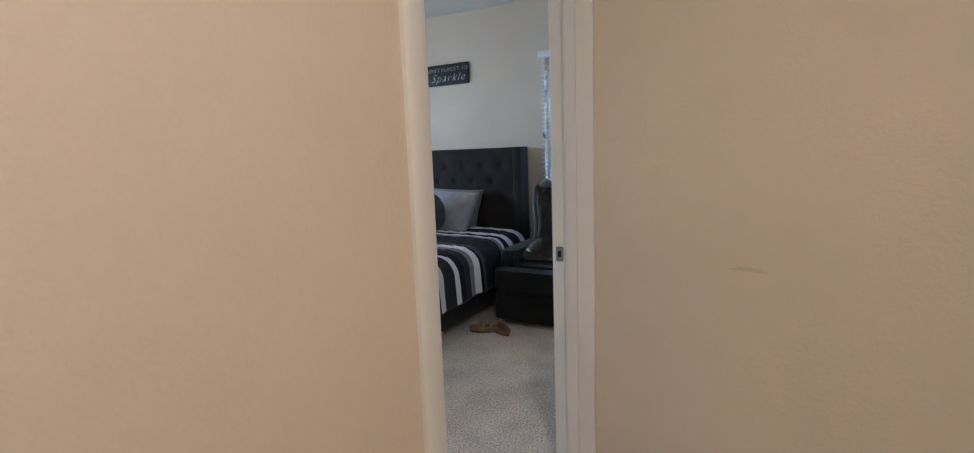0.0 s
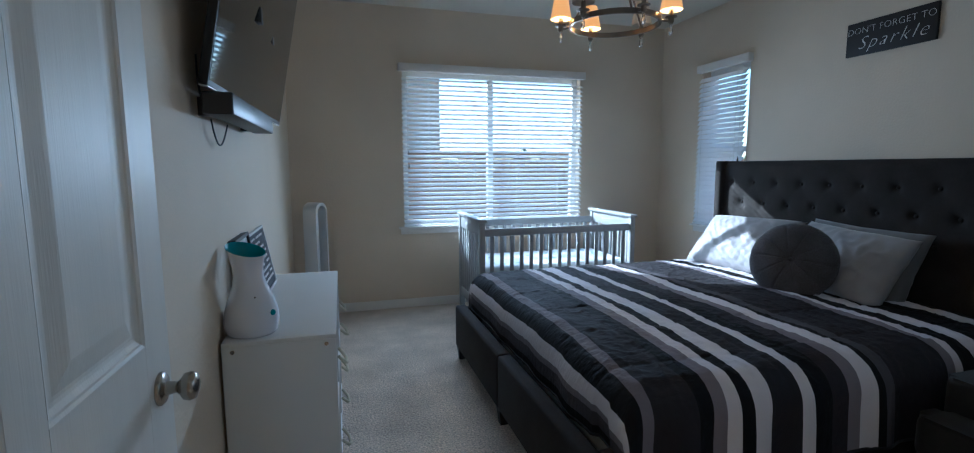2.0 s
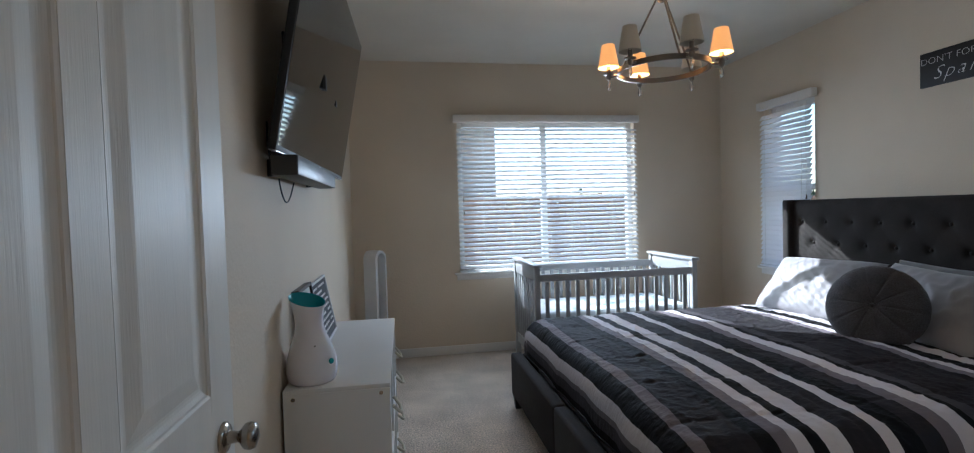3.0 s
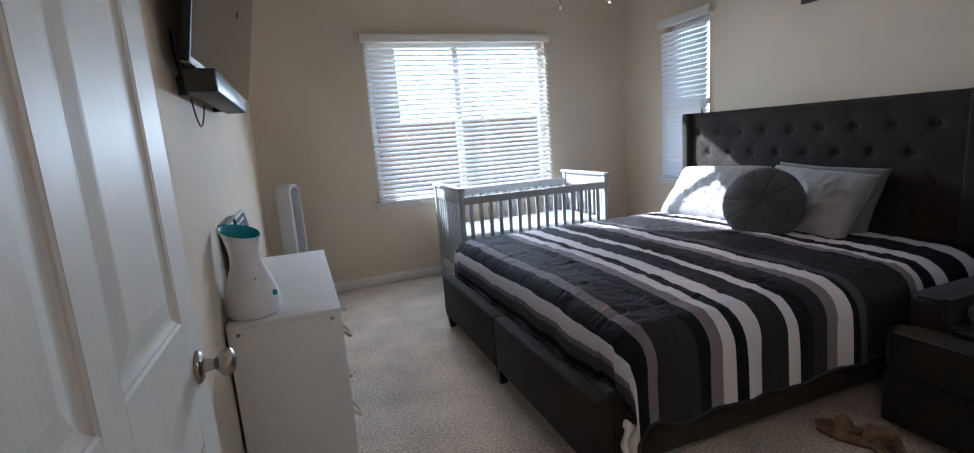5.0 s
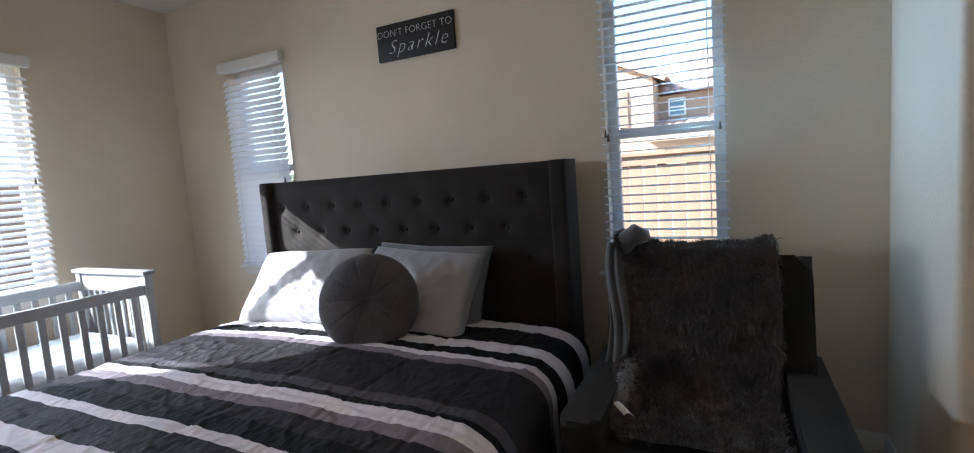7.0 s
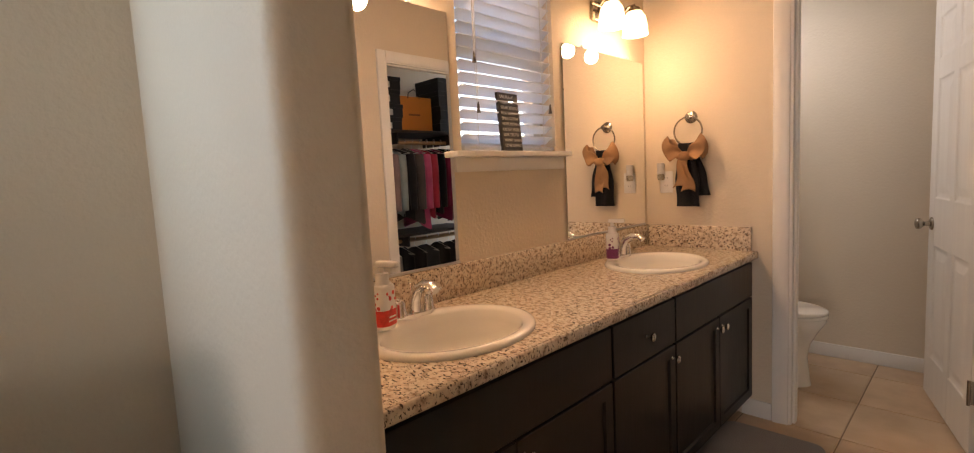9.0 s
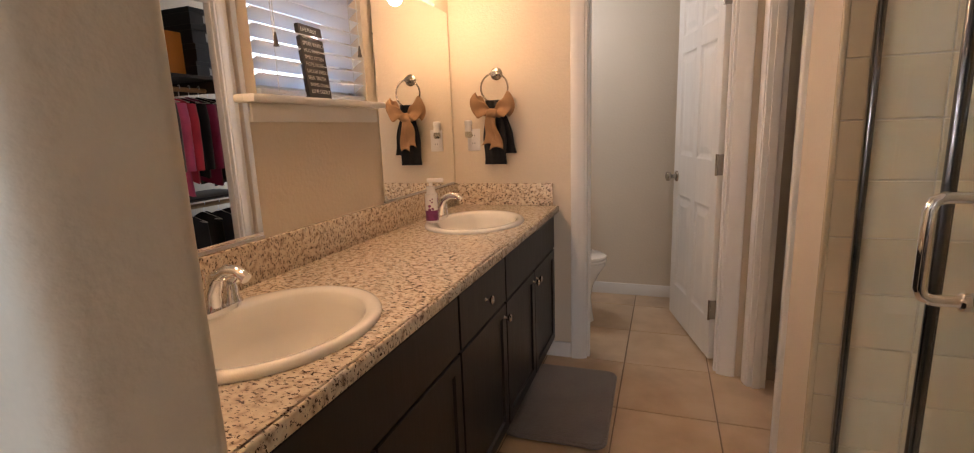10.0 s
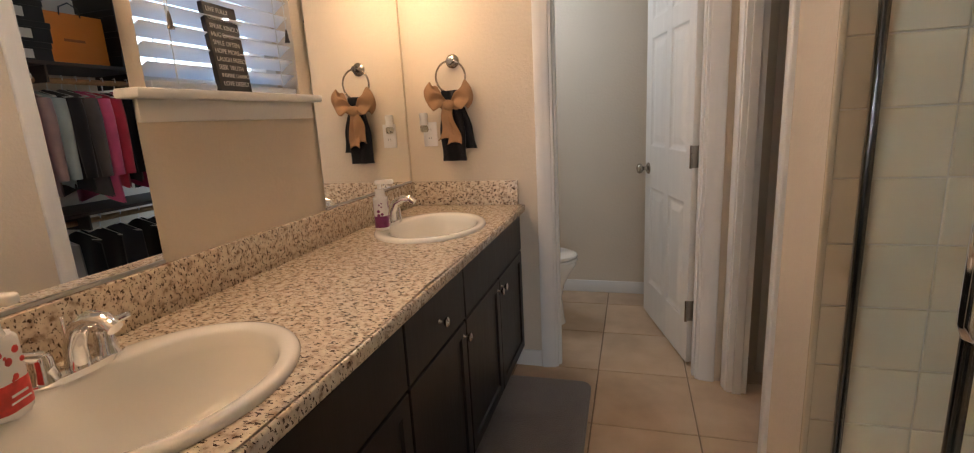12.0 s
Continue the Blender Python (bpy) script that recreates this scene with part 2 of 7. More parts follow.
# ---- the rooms ----
X_TV, Y_WIN, H, Y_DOOR, Y_PART, T = -3.85, 4.65, 2.84, 0.10, -0.025, 0.115
Y_HALL = Y_DOOR - T
Y_END, X_CLO, ZB = -2.37, -1.48, 0.03
WIN_Z = (0.80, 2.28)
BIG = (-2.83, -0.99)
NARROW = (3.42, 4.00)
THIRD = (0.60, 1.165)
BATH_WIN = (-1.545, -0.985)
BATH_WIN_Z = (1.385, 2.25)
DOOR_X = (-3.812, -2.860)
TOILET_X = (-1.375, -0.70)
CLOSET_Y = (-2.29, -1.68)
T_CLO = 0.076
DOOR_H = 2.06

wall("wall_headboard", "x", 0.0, 0.16, -3.6, Y_WIN + 0.16, 0, H,
     [(*NARROW, *WIN_Z), (*THIRD, *WIN_Z), (*BATH_WIN, *BATH_WIN_Z)], PAINT, "cream textured wall behind the bed, with windows")
wall("wall_window", "y", Y_WIN, Y_WIN + 0.16, X_TV - 0.12, 0.0, 0, H, [(*BIG, *WIN_Z)], PAINT, "cream textured wall with a wide window")
wall("wall_television", "x", X_TV - 0.12, X_TV, Y_DOOR, Y_WIN, 0, H, [], PAINT, "cream textured wall with the television")
wall("wall_bedroom_door", "y", Y_HALL, Y_DOOR, -6.6, DOOR_X[1], 0, H, [(*DOOR_X, -1, DOOR_H)], PAINT, "cream textured wall with the bedroom doorway")
wall("wall_bedroom_south", "y", Y_HALL - 0.1, 0.03, DOOR_X[1], -2.05, 0, H, [], PAINT, "cream textured wall beside the doorway")
wall("wall_bathroom_partition", "y", Y_PART - 0.135, Y_PART, -0.71, 0.0, 0, H, [], PAINT, "cream textured wall end with rounded corners",
     rounded=((-0.71, Y_PART, 0.028), (-0.71, Y_PART - 0.135, 0.028)))
wall("wall_hall_end", "x", -2.862, -2.75, -2.2, Y_HALL - 0.1, 0, H, [], PAINT, "cream hall wall with a faint scuff mark")
wall("wall_hall_side", "y", -1.75, -1.635, -6.6, -2.80, 0, H, [], PAINT, "plain cream hall wall")
wall("wall_hall_back", "x", -6.6, -6.485, -1.635, Y_HALL, 0, H, [], PAINT, "plain cream hall wall")
wall("wall_bathroom_end", "y", Y_END - T, Y_END, X_CLO, 0.0, 0, H, [(*TOILET_X, -1, DOOR_H + ZB)], PAINT, "cream bathroom wall with the toilet doorway")
wall("wall_closet", "x", X_CLO - T_CLO, X_CLO, Y_END - T, -1.335, 0, H, [(*CLOSET_Y, -1, DOOR_H + ZB)], PAINT, "cream wall with the closet doorway")
wall("wall_toilet_back", "y", -3.62, -3.50, -1.75, 0.0, 0, H, [], PAINT, "cream wall behind the toilet")
wall("wall_toilet_side", "x", -1.75, -1.64, -3.50, Y_END - T, 0, H, [], PAINT, "cream side wall of the toilet room")
wall("wall_shower_end", "y", -1.52, -1.335, -2.50, X_CLO - T_CLO, 0, H, [], PAINT, "wall between shower and closet")
wall("wall_shower_side", "x", -2.62, -2.50, -3.62, Y_HALL, 0, H, [], PAINT, "outer wall of shower and closet")
wall("wall_shower_front", "y", Y_HALL, 0.03, -2.05, -1.62, 0, H, [], PAINT, "cream wall beside the bathroom opening")

def slab(name, x0, x1, y0, y1, z0, z1, mat, label, category):
    return tagged(part(name, box(x0, x1, y0, y1, z0, z1), mat), label, category, kind="structure")

slab("floor_bedroom", X_TV - 0.1, 0.0, Y_HALL, Y_WIN, -0.2, 0.0, CARPET, "beige cut-pile carpet with footprints", "floor")
slab("floor_hall", -6.6, -2.69, -1.75, Y_HALL, -0.2, 0.0, CARPET, "beige cut-pile carpet", "floor")
slab("ceiling", -6.7, 0.16, -3.7, Y_WIN + 0.16, H, H + 0.12, CEIL, "off-white textured ceiling", "ceiling")

# baseboards
def baseboard(name, x0, x1, y0, y1, z=0.0):
    b = box(x0, x1, y0, y1, z, z + 0.085, 0.004)
    return tagged(part(name, b, TRIM, smooth=30), "white painted baseboard", "baseboard", kind="structure")

baseboard("baseboard_window", X_TV + 0.014, -0.014, Y_WIN - 0.014, Y_WIN)
baseboard("baseboard_television", X_TV, X_TV + 0.014, Y_DOOR + 0.02, Y_WIN)
baseboard("baseboard_headboard", -0.014, 0.0, Y_PART, Y_WIN)
baseboard("baseboard_partition", -0.69, -0.014, Y_PART, Y_PART + 0.014)
baseboard("baseboard_hall_left", -6.4, -3.90, Y_HALL - 0.014, Y_HALL)
baseboard("baseboard_hall_end", -2.876, -2.862, -1.6, -0.142)
_sc = material("grey_scuff", (0.40, 0.33, 0.26), 0.8, alpha=0.14)
tagged(part("scuff_mark", sheet(lambda u, v: (-2.8632, -0.618 - 0.13 * u, 0.922 - 0.012 * u + 0.008 * math.sin(3.0 * u) + (v - 0.5) * 0.016 * math.sin(3.14 * u)), 12, 2), _sc), "faint grey scuff on the hall wall", "scuff mark", kind="structure")
tagged(part("trim_hall_corner", box(-2.8785, -2.860, -0.14, Y_HALL - 0.003, 0, DOOR_H, 0.003), TRIM, smooth=30), "white door trim board beside the doorway", "door trim", kind="structure")
baseboard("baseboard_bathroom_end", -0.635, -0.50, Y_END, Y_END + 0.014, ZB)
baseboard("baseboard_toilet_back", -1.64, 0.0, -3.50, -3.486, ZB)
baseboard("baseboard_closet_corner", X_CLO, X_CLO + 0.014, -1.565, -1.40, ZB)

def casing(name, axis, plane, out, a0, a1, top, z0=0.0, w=0.075, t=0.018):
    """Moulded door trim round an opening; out is the side, +1 or -1, on which it stands proud."""
    g = thing(name, label="white moulded door trim", category="door trim", kind="structure")
    for (u0, u1, w0, w1) in ((a0 - w, a0, z0, top + w), (a1, a1 + w, z0, top + w), (a0, a1, top, top + w)):
        # profile across the board: thin at the opening, swelling to a rounded outer bead
        prof = [(0.0, 0.0), (0.0, 0.007), (0.03, 0.009), (0.30, 0.0105), (0.42, 0.0135), (0.55, 0.0155), (0.80, 0.0165), (0.95, 0.015), (1.0, 0.011), (1.0, 0.0)]
        b = bmesh.new()
        ends = []
        for far in (0, 1):
            ring = []
            for k, d in prof:
                if u1 <= a0 + 1e-6:
                    u, z = u1 - (u1 - u0) * k, (w0, w1)[far]
                elif u0 >= a1 - 1e-6:
                    u, z = u0 + (u1 - u0) * k, (w0, w1)[far]
                else:
                    u, z = (u0, u1)[far], w0 + (w1 - w0) * k
                d = d * t / 0.018
                ring.append(b.verts.new((u, plane + out * d, z) if axis == "y" else (plane + out * d, u, z)))
            ends.append(ring)
        n = len(prof)
        for i in range(n):
            b.faces.new((ends[0][i], ends[0][(i + 1) % n], ends[1][(i + 1) % n], ends[1][i]))
        b.faces.new(ends[0][::-1])
        b.faces.new(ends[1])
        bmesh.ops.recalc_face_normals(b, faces=b.faces[:])
        part("trim_board", b, TRIM, g, smooth=40)
    return g

def jamb(name, axis, p0, p1, a0, a1, top, z0=0.0, t=0.018, stop=None):
    g = thing(name, label="white painted door jamb", category="door jamb", kind="structure")
    pieces = [(a0, a0 + t, z0, top), (a1 - t, a1, z0, top), (a0, a1, top - t, top)]
    rows = [(p0 - 0.002, p1 + 0.002, q) for q in pieces]
    if stop is not None:
        s = 0.011
        rows += [(stop, stop + 0.035, q) for q in ((a0 + t, a0 + t + s, z0, top - t), (a1 - t - s, a1 - t, z0, top - t), (a0 + t, a1 - t, top - t - s, top - t))]
    for q0, q1, q in rows:
        b = box(q[0], q[1], q0, q1, q[2], q[3], 0.002, 1) if axis == "y" else box(q0, q1, q[0], q[1], q[2], q[3], 0.002, 1)
        part("jamb_board", b, TRIM, g, smooth=30)
    return g

casing("casing_bedroom_hall", "y", Y_HALL, -1, DOOR_X[0] + 0.008, DOOR_X[1] - 0.005, DOOR_H - 0.01, w=0.085)
jamb("jamb_bedroom", "y", Y_HALL, 0.03, DOOR_X[0], DOOR_X[1], DOOR_H)
casing("casing_toilet", "y", Y_END, 1, TOILET_X[0] + 0.005, TOILET_X[1] - 0.005, DOOR_H + ZB - 0.01, ZB, w=0.068)
jamb("jamb_toilet", "y", Y_END - T, Y_END, TOILET_X[0], TOILET_X[1], DOOR_H + ZB, ZB, stop=Y_END - 0.06)
casing("casing_closet", "x", X_CLO, 1, CLOSET_Y[0] + 0.005, CLOSET_Y[1] - 0.005, DOOR_H + ZB - 0.01, ZB, w=0.068)
jamb("jamb_closet", "x", X_CLO - T_CLO, X_CLO, CLOSET_Y[0], CLOSET_Y[1], DOOR_H + ZB, ZB, stop=X_CLO - 0.055)

# ---- windows with blinds ----
PANE = material("window_pane", (0.97, 1.0, 0.99), 0.0, trans=1.0, vary=0.0, ior=1.02, spec=0.3)
CORD = material("blind_cord", (0.75, 0.75, 0.72), 0.7, vary=0.02)
PULL = material("blind_pull_bronze", (0.10, 0.08, 0.06), 0.4, vary=0.05)

def window(name, axis, plane, out, a0, a1, z0, z1, mullion, sill_z, label):
    """Vinyl window set deep in the wall, panes in it, a wooden sill inside. axis: of the wall's normal."""
    w = thing(name, label=label, category="window", kind="structure")
    def add(nm, u0, u1, d0, d1, w0, w1, m, bevel=0.003, lab=""):
        p0, p1 = sorted((plane + out * d0, plane + out * d1))
        b = box(p0, p1, u0, u1, w0, w1, bevel) if axis == "x" else box(u0, u1, p0, p1, w0, w1, bevel)
        return part(nm, b, m, w, lab, smooth=30)
    f = 0.05
    for (u0, u1, w0, w1) in ((a0, a0 + f, z0, z1), (a1 - f, a1, z0, z1), (a0 + f, a1 - f, z0, z0 + f), (a0 + f, a1 - f, z1 - f, z1)):
        add("window_frame", u0, u1, 0.08, 0.14, w0, w1, VINYL)
    if mullion == "v":
        c = (a0 + a1) / 2 - 0.03
        add("mullion", c - 0.03, c + 0.03, 0.085, 0.135, z0 + f, z1 - f, VINYL)
        spans = [(a0 + f, c - 0.03, z0 + f, z1 - f), (c + 0.03, a1 - f, z0 + f, z1 - f)]
    else:
        c = z0 + (z1 - z0) * 0.49
        add("mullion", a0 + f, a1 - f, 0.085, 0.135, c - 0.025, c + 0.025, VINYL)
        spans = [(a0 + f, a1 - f, z0 + f, c - 0.025), (a0 + f, a1 - f, c + 0.025, z1 - f)]
    for (u0, u1, w0, w1) in spans:
        g = add("pane", u0, u1, 0.108, 0.112, w0, w1, PANE, 0.0)
        g.visible_shadow = False
    if sill_z:
        add("window_sill", a0 - 0.06, a1 + 0.06, -0.045, 0.08, sill_z - 0.022, sill_z, TRIM, 0.005)
        add("sill_apron", a0 - 0.04, a1 + 0.04, -0.014, -0.0005, sill_z - 0.075, sill_z - 0.0225, TRIM, 0.003)
    return w

def blind(axis, plane, inward, a0, a1, z0, z1, tilt, label, valance=True, pulls=(), pull_z=1.45, spacing=0.0445, depth=0.05):
    """A horizontal blind hung before a wall plane; inward is the room's side. Tilt lowers each slat's room-side edge."""
    t = thing("window_blind", label=label, category="blind")
    off = 0.032
    def add(nm, u0, u1, d0, d1, w0, w1, m, bevel=0.002):
        p0, p1 = sorted((plane + inward * d0, plane + inward * d1))
        b = box(p0, p1, u0, u1, w0, w1, bevel) if axis == "x" else box(u0, u1, p0, p1, w0, w1, bevel)
        return part(nm, b, m, t, smooth=30)
    if valance:
        add("valance", a0 - 0.025, a1 + 0.025, 0.001, 0.058, z1 - 0.072, z1, TRIM, 0.006)
    else:
        add("headrail", a0, a1, 0.005, 0.055, z1 - 0.05, z1, TRIM, 0.004)
    add("bottom_rail", a0 + 0.005, a1 - 0.005, off - 0.025, off + 0.025, z0, z0 + 0.016, BLIND, 0.004)
    L = a1 - a0 - 0.01
    b = bmesh.new()
    c, s = math.cos(radians(tilt)), math.sin(radians(tilt))
    prof = [(-depth / 2, 0.0), (-depth / 4, 0.002), (0, 0.0026), (depth / 4, 0.002), (depth / 2, 0.0)]
    ring = [(d * c - h * s * 0, -d * s + h) for d, h in prof] + [(d * c, -d * s + h - 0.0028) for d, h in prof[::-1]]
    ends = []
    for u in (-L / 2, L / 2):
        ends.append([b.verts.new((inward * d, u, h) if axis == "x" else (u, inward * d, h)) for d, h in ring])
    k = len(ring)
    for i in range(k):
        b.faces.new((ends[0][i], ends[0][(i + 1) % k], ends[1][(i + 1) % k], ends[1][i]))
    b.faces.new(ends[0][::-1]); b.faces.new(ends[1])
    bmesh.ops.recalc_face_normals(b, faces=b.faces[:])
    first = part("slat", b, BLIND, t, smooth=30)
    n = int((z1 - 0.075 - z0 - 0.03) / spacing)
    for i in range(n):
        ob = first if i == 0 else new("slat", first.data)
        ob.parent = t
        mid = (a0 + a1) / 2
        dz = z0 + 0.045 + i * spacing
        wob = random.uniform(-0.0015, 0.0015)
        ob.location = (plane + inward * off, mid + wob, dz) if axis == "x" else (mid + wob, plane + inward * off, dz)
        ob.rotation_euler = (random.uniform(-0.0012, 0.0012), 0, 0) if axis == "x" else (0, random.uniform(-0.0008, 0.0008), 0)
    nc = 2 if a1 - a0 < 1 else 4
    for i in range(nc):
        u = a0 + (a1 - a0) * (0.14 + 0.72 * i / (nc - 1))
        for d in (off - 0.027, off + 0.027):
            add("ladder_cord", u - 0.0012, u + 0.0012, d - 0.0008, d + 0.0008, z0 + 0.01, z1 - 0.06, CORD, 0)
    for u, zl in pulls:
        add("lift_cord", u - 0.001, u + 0.001, off + 0.034, off + 0.036, zl, z1 - 0.06, CORD, 0)
        m = Matrix.Translation((plane + inward * (off + 0.035), u, zl - 0.035) if axis == "x" else (u, plane + inward * (off + 0.035), zl - 0.035))
        part("cord_tassel", lathe([(0.002, 0.04), (0.004, 0.03), (0.006, 0.012), (0.0085, 0.0)], 10, m=m), PULL, t, smooth=40)
    return t

window("window_wide", "y", Y_WIN, 1, BIG[0], BIG[1], *WIN_Z, "v", 0.80, "wide white vinyl sliding window")
blind("y", Y_WIN, -1, -2.845, -0.98, 0.805, 2.33, 29, "white wide slatted blind, half open", pulls=((-2.79, 1.52), (-2.787, 1.40), (-1.03, 1.55)))
window("window_narrow", "x", 0.0, 1, *NARROW, *WIN_Z, "h", 0.80, "narrow white vinyl window beside the bed")
blind("x", 0.0, -1, 3.415, 4.01, 0.805, 2.33, 57, "white narrow slatted blind, closed", pulls=((3.44, 1.45),))
window("window_third", "x", 0.0, 1, *THIRD, *WIN_Z, "h", 0.80, "narrow white vinyl window behind the armchair")
blind("x", 0.0, -1, 0.585, 1.18, 0.805, 2.33, 3, "white narrow slatted blind, open flat", pulls=((1.15, 1.54), (1.138, 1.52), (0.622, 1.53)))
window("window_bathroom", "x", 0.0, 1, *BATH_WIN, *BATH_WIN_Z, "h", 1.385, "small white vinyl bathroom window")
blind("x", 0.055, -1, BATH_WIN[0] + 0.01, BATH_WIN[1] - 0.01, 1.39, 2.24, -32, "white slatted blind, nearly closed", valance=False, pulls=((-1.06, 1.74), (-1.07, 1.56), (-1.50, 1.58)))

# ---- outdoors ----
STUCCO = material("tan_stucco", (0.40, 0.30, 0.22), 0.9, vary=0.06, scale=1.2, bump=0.5, bump_scale=40, bump_dist=0.01)
ROOF = material("clay_roof_tile", (0.40, 0.28, 0.22), 0.85, vary=0.2, scale=2.5)
CEDAR = material("fence_board_wood", (0.34, 0.215, 0.14), 0.85, vary=0.15, scale=2.0, bump=0.4, bump_scale=25, bump_dist=0.003, stretch=(3, 3, 0.2))
DIRT = material("yard_gravel", (0.46, 0.42, 0.36), 0.95, vary=0.15, scale=1.0, bump=0.6, bump_scale=30, bump_dist=0.02)
tagged(part("ground", box(-120, 120, -120, 120, -0.5, -0.25), DIRT), "tan gravel yard and open ground", "ground", kind="structure")
# ---- the bed ----

def hum(x, y, s, z=0.0):
    return noise.noise(Vector((x * s, y * s, z)))

BAND = material("striped_comforter", (0.1, 0.1, 0.1), 0.75, vary=0.0, bump=0.5, bump_scale=24, bump_dist=0.012, stretch=(1.0, 2.2, 1.0), spec=0.12)
_t = BAND.node_tree
_tc = _t.nodes.new("ShaderNodeTexCoord")
_sx = _t.nodes.new("ShaderNodeSeparateXYZ")
_mr = _t.nodes.new("ShaderNodeMapRange")
_mr.inputs["From Min"].default_value, _mr.inputs["From Max"].default_value = -3.0, -0.2
_t.links.new(_tc.outputs["UV"], _sx.inputs[0])
_t.links.new(_sx.outputs["X"], _mr.inputs[0])
DARK, INKY, MID, MAUVE, LIGHT = (0.025, 0.0235, 0.027), (0.009, 0.009, 0.0105), (0.066, 0.061, 0.070), (0.18, 0.16, 0.18), (0.58, 0.555, 0.59)
STRIPES = ((-3.0, INKY), (-2.88, MID), (-2.80, INKY), (-2.75, MID), (-2.69, MAUVE), (-2.655, LIGHT), (-2.575, INKY), (-2.485, MAUVE), (-2.43, DARK), (-2.255, INKY),
           (-2.185, MAUVE), (-2.125, LIGHT), (-2.075, INKY), (-2.025, LIGHT), (-1.935, DARK), (-1.80, LIGHT), (-1.745, INKY), (-1.66, DARK), (-1.57, MAUVE), (-1.51, LIGHT),
           (-1.435, INKY), (-1.40, MID), (-1.345, DARK), (-1.03, MAUVE), (-0.975, LIGHT), (-0.925, INKY), (-0.85, LIGHT), (-0.765, INKY), (-0.60, LIGHT), (-0.50, INKY))
_rp = _t.nodes.new("ShaderNodeValToRGB")
_rp.color_ramp.interpolation = "CONSTANT"
while len(_rp.color_ramp.elements) < len(STRIPES):
    _rp.color_ramp.elements.new(0.5)
for _e, (_x, _c) in zip(_rp.color_ramp.elements, STRIPES):
    _e.position, _e.color = (_x + 3.0) / 2.8, (*_c, 1)
_t.links.new(_mr.outputs[0], _rp.inputs[0])
_t.links.new(_rp.outputs[0], _t.nodes["Principled BSDF"].inputs["Base Color"])

BED_Y = (1.25, 3.25)

def headboard_surface(u, v):
    y = 1.377 + u * (3.315 - 1.377)
    z = 0.28 + v * (1.41 - 0.28)
    d = 0.0
    for row in range(-1, 4):
        zb = 1.243 - row * 0.16
        for k in range(-1, 11):
            yb = 3.245 - (0.0 if row % 2 == 0 else 0.107) - k * 0.2145
            if not (1.48 < yb < 3.3) or row < 0:
                continue
            r2 = (y - yb) ** 2 + (z - zb) ** 2
            d -= 0.016 * math.exp(-r2 / 0.0007) + 0.009 * math.exp(-r2 / 0.0045)
            for sy in (-1, 1):
                # soft folds running from a button to those of the next row
                ax, az = sy * 0.107, -0.16
                L2 = ax * ax + az * az
                q = ((y - yb) * ax + (z - zb) * az) / L2
                if 0 < q < 1 and row < 3:
                    off = abs((y - yb) * az - (z - zb) * ax) / math.sqrt(L2)
                    d -= 0.0035 * math.exp(-(off / 0.012) ** 2) * (1 - 0.75 * math.sin(math.pi * q))
    edge = min((1.41 - z) / 0.05, 1.0)
    d -= 0.035 * (1 - math.sqrt(max(0.0, 1 - (1 - max(edge, 0)) ** 2)))
    d += 0.003 * hum(y, z, 6)
    return (-0.302 - d, y, z)

def bed():
    t = thing("bed", -1.5, 2.25, 0, 0, "charcoal upholstered wingback bed with buttoned headboard", "bed")
    off = Matrix.Translation((1.5, -2.25, 0))
    hb = part("headboard", merge(None, sheet(headboard_surface, 150, 84, thick=0.0), off), CHARCOAL, t, smooth=180)
    bm = box(-0.255, -0.06, 1.379, 3.313, 0.1, 1.405, 0.02, 3, m=off)
    part("headboard_back", bm, CHARCOAL, t, smooth=40)
    for y0, y1 in ((1.293, 1.378), (3.314, 3.392)):
        part("wing", rounded_slab(rounded_rect(-0.345, -0.13, y0, y1, 0.022), 0.02, 1.412, 0.02, m=off, segments=3), CHARCOAL, t, smooth=50)
    for row in range(0, 3):
        for k in range(0, 10):
            yb, zb = 3.245 - (0.0 if row % 2 == 0 else 0.107) - k * 0.2145, 1.243 - row * 0.16
            if 1.48 < yb < 3.3:
                m = off @ Matrix.Translation((-0.277, yb, zb)) @ pose(0, 0, 0, 0, -90, 0)
                part("button", lathe([(0.0, 0.0), (0.011, 0.001), (0.012, 0.004), (0.008, 0.0075), (0.001, 0.009)], 12, m=m, cap=False), CHARCOAL, hb, smooth=80)
    # rails
    part("foot_rail", box(-2.655, -2.575, 1.25, 2.244, 0.085, 0.385, 0.018, 3, m=off), CHARCOAL, t, smooth=50)
    part("foot_rail", box(-2.655, -2.575, 2.246, 3.25, 0.085, 0.385, 0.018, 3, m=off), CHARCOAL, t, smooth=50)
    for y0, y1 in ((1.255, 1.325), (3.175, 3.245)):
        part("side_rail", box(-2.574, -0.346, y0, y1, 0.085, 0.375, 0.016, 3, m=off), CHARCOAL, t, smooth=50)
    part("platform", box(-2.57, -0.30, 1.327, 3.173, 0.2, 0.24, m=off), CHARCOAL, t)
    for x, y in ((-2.62, 1.30), (-2.62, 3.20), (-0.42, 1.30), (-0.42, 3.20), (-2.62, 2.245)):
        b = bmesh.new()
        bmesh.ops.create_cone(b, cap_ends=True, segments=4, radius1=0.028, radius2=0.042, depth=0.09, matrix=off @ pose(x, y, 0.045, 0, 0, 45))
        part("bed_leg", b, BLACK, t)
    return t
bed()
MATTRESS = material("white_mattress", (0.7, 0.7, 0.7), 0.8, vary=0.03)
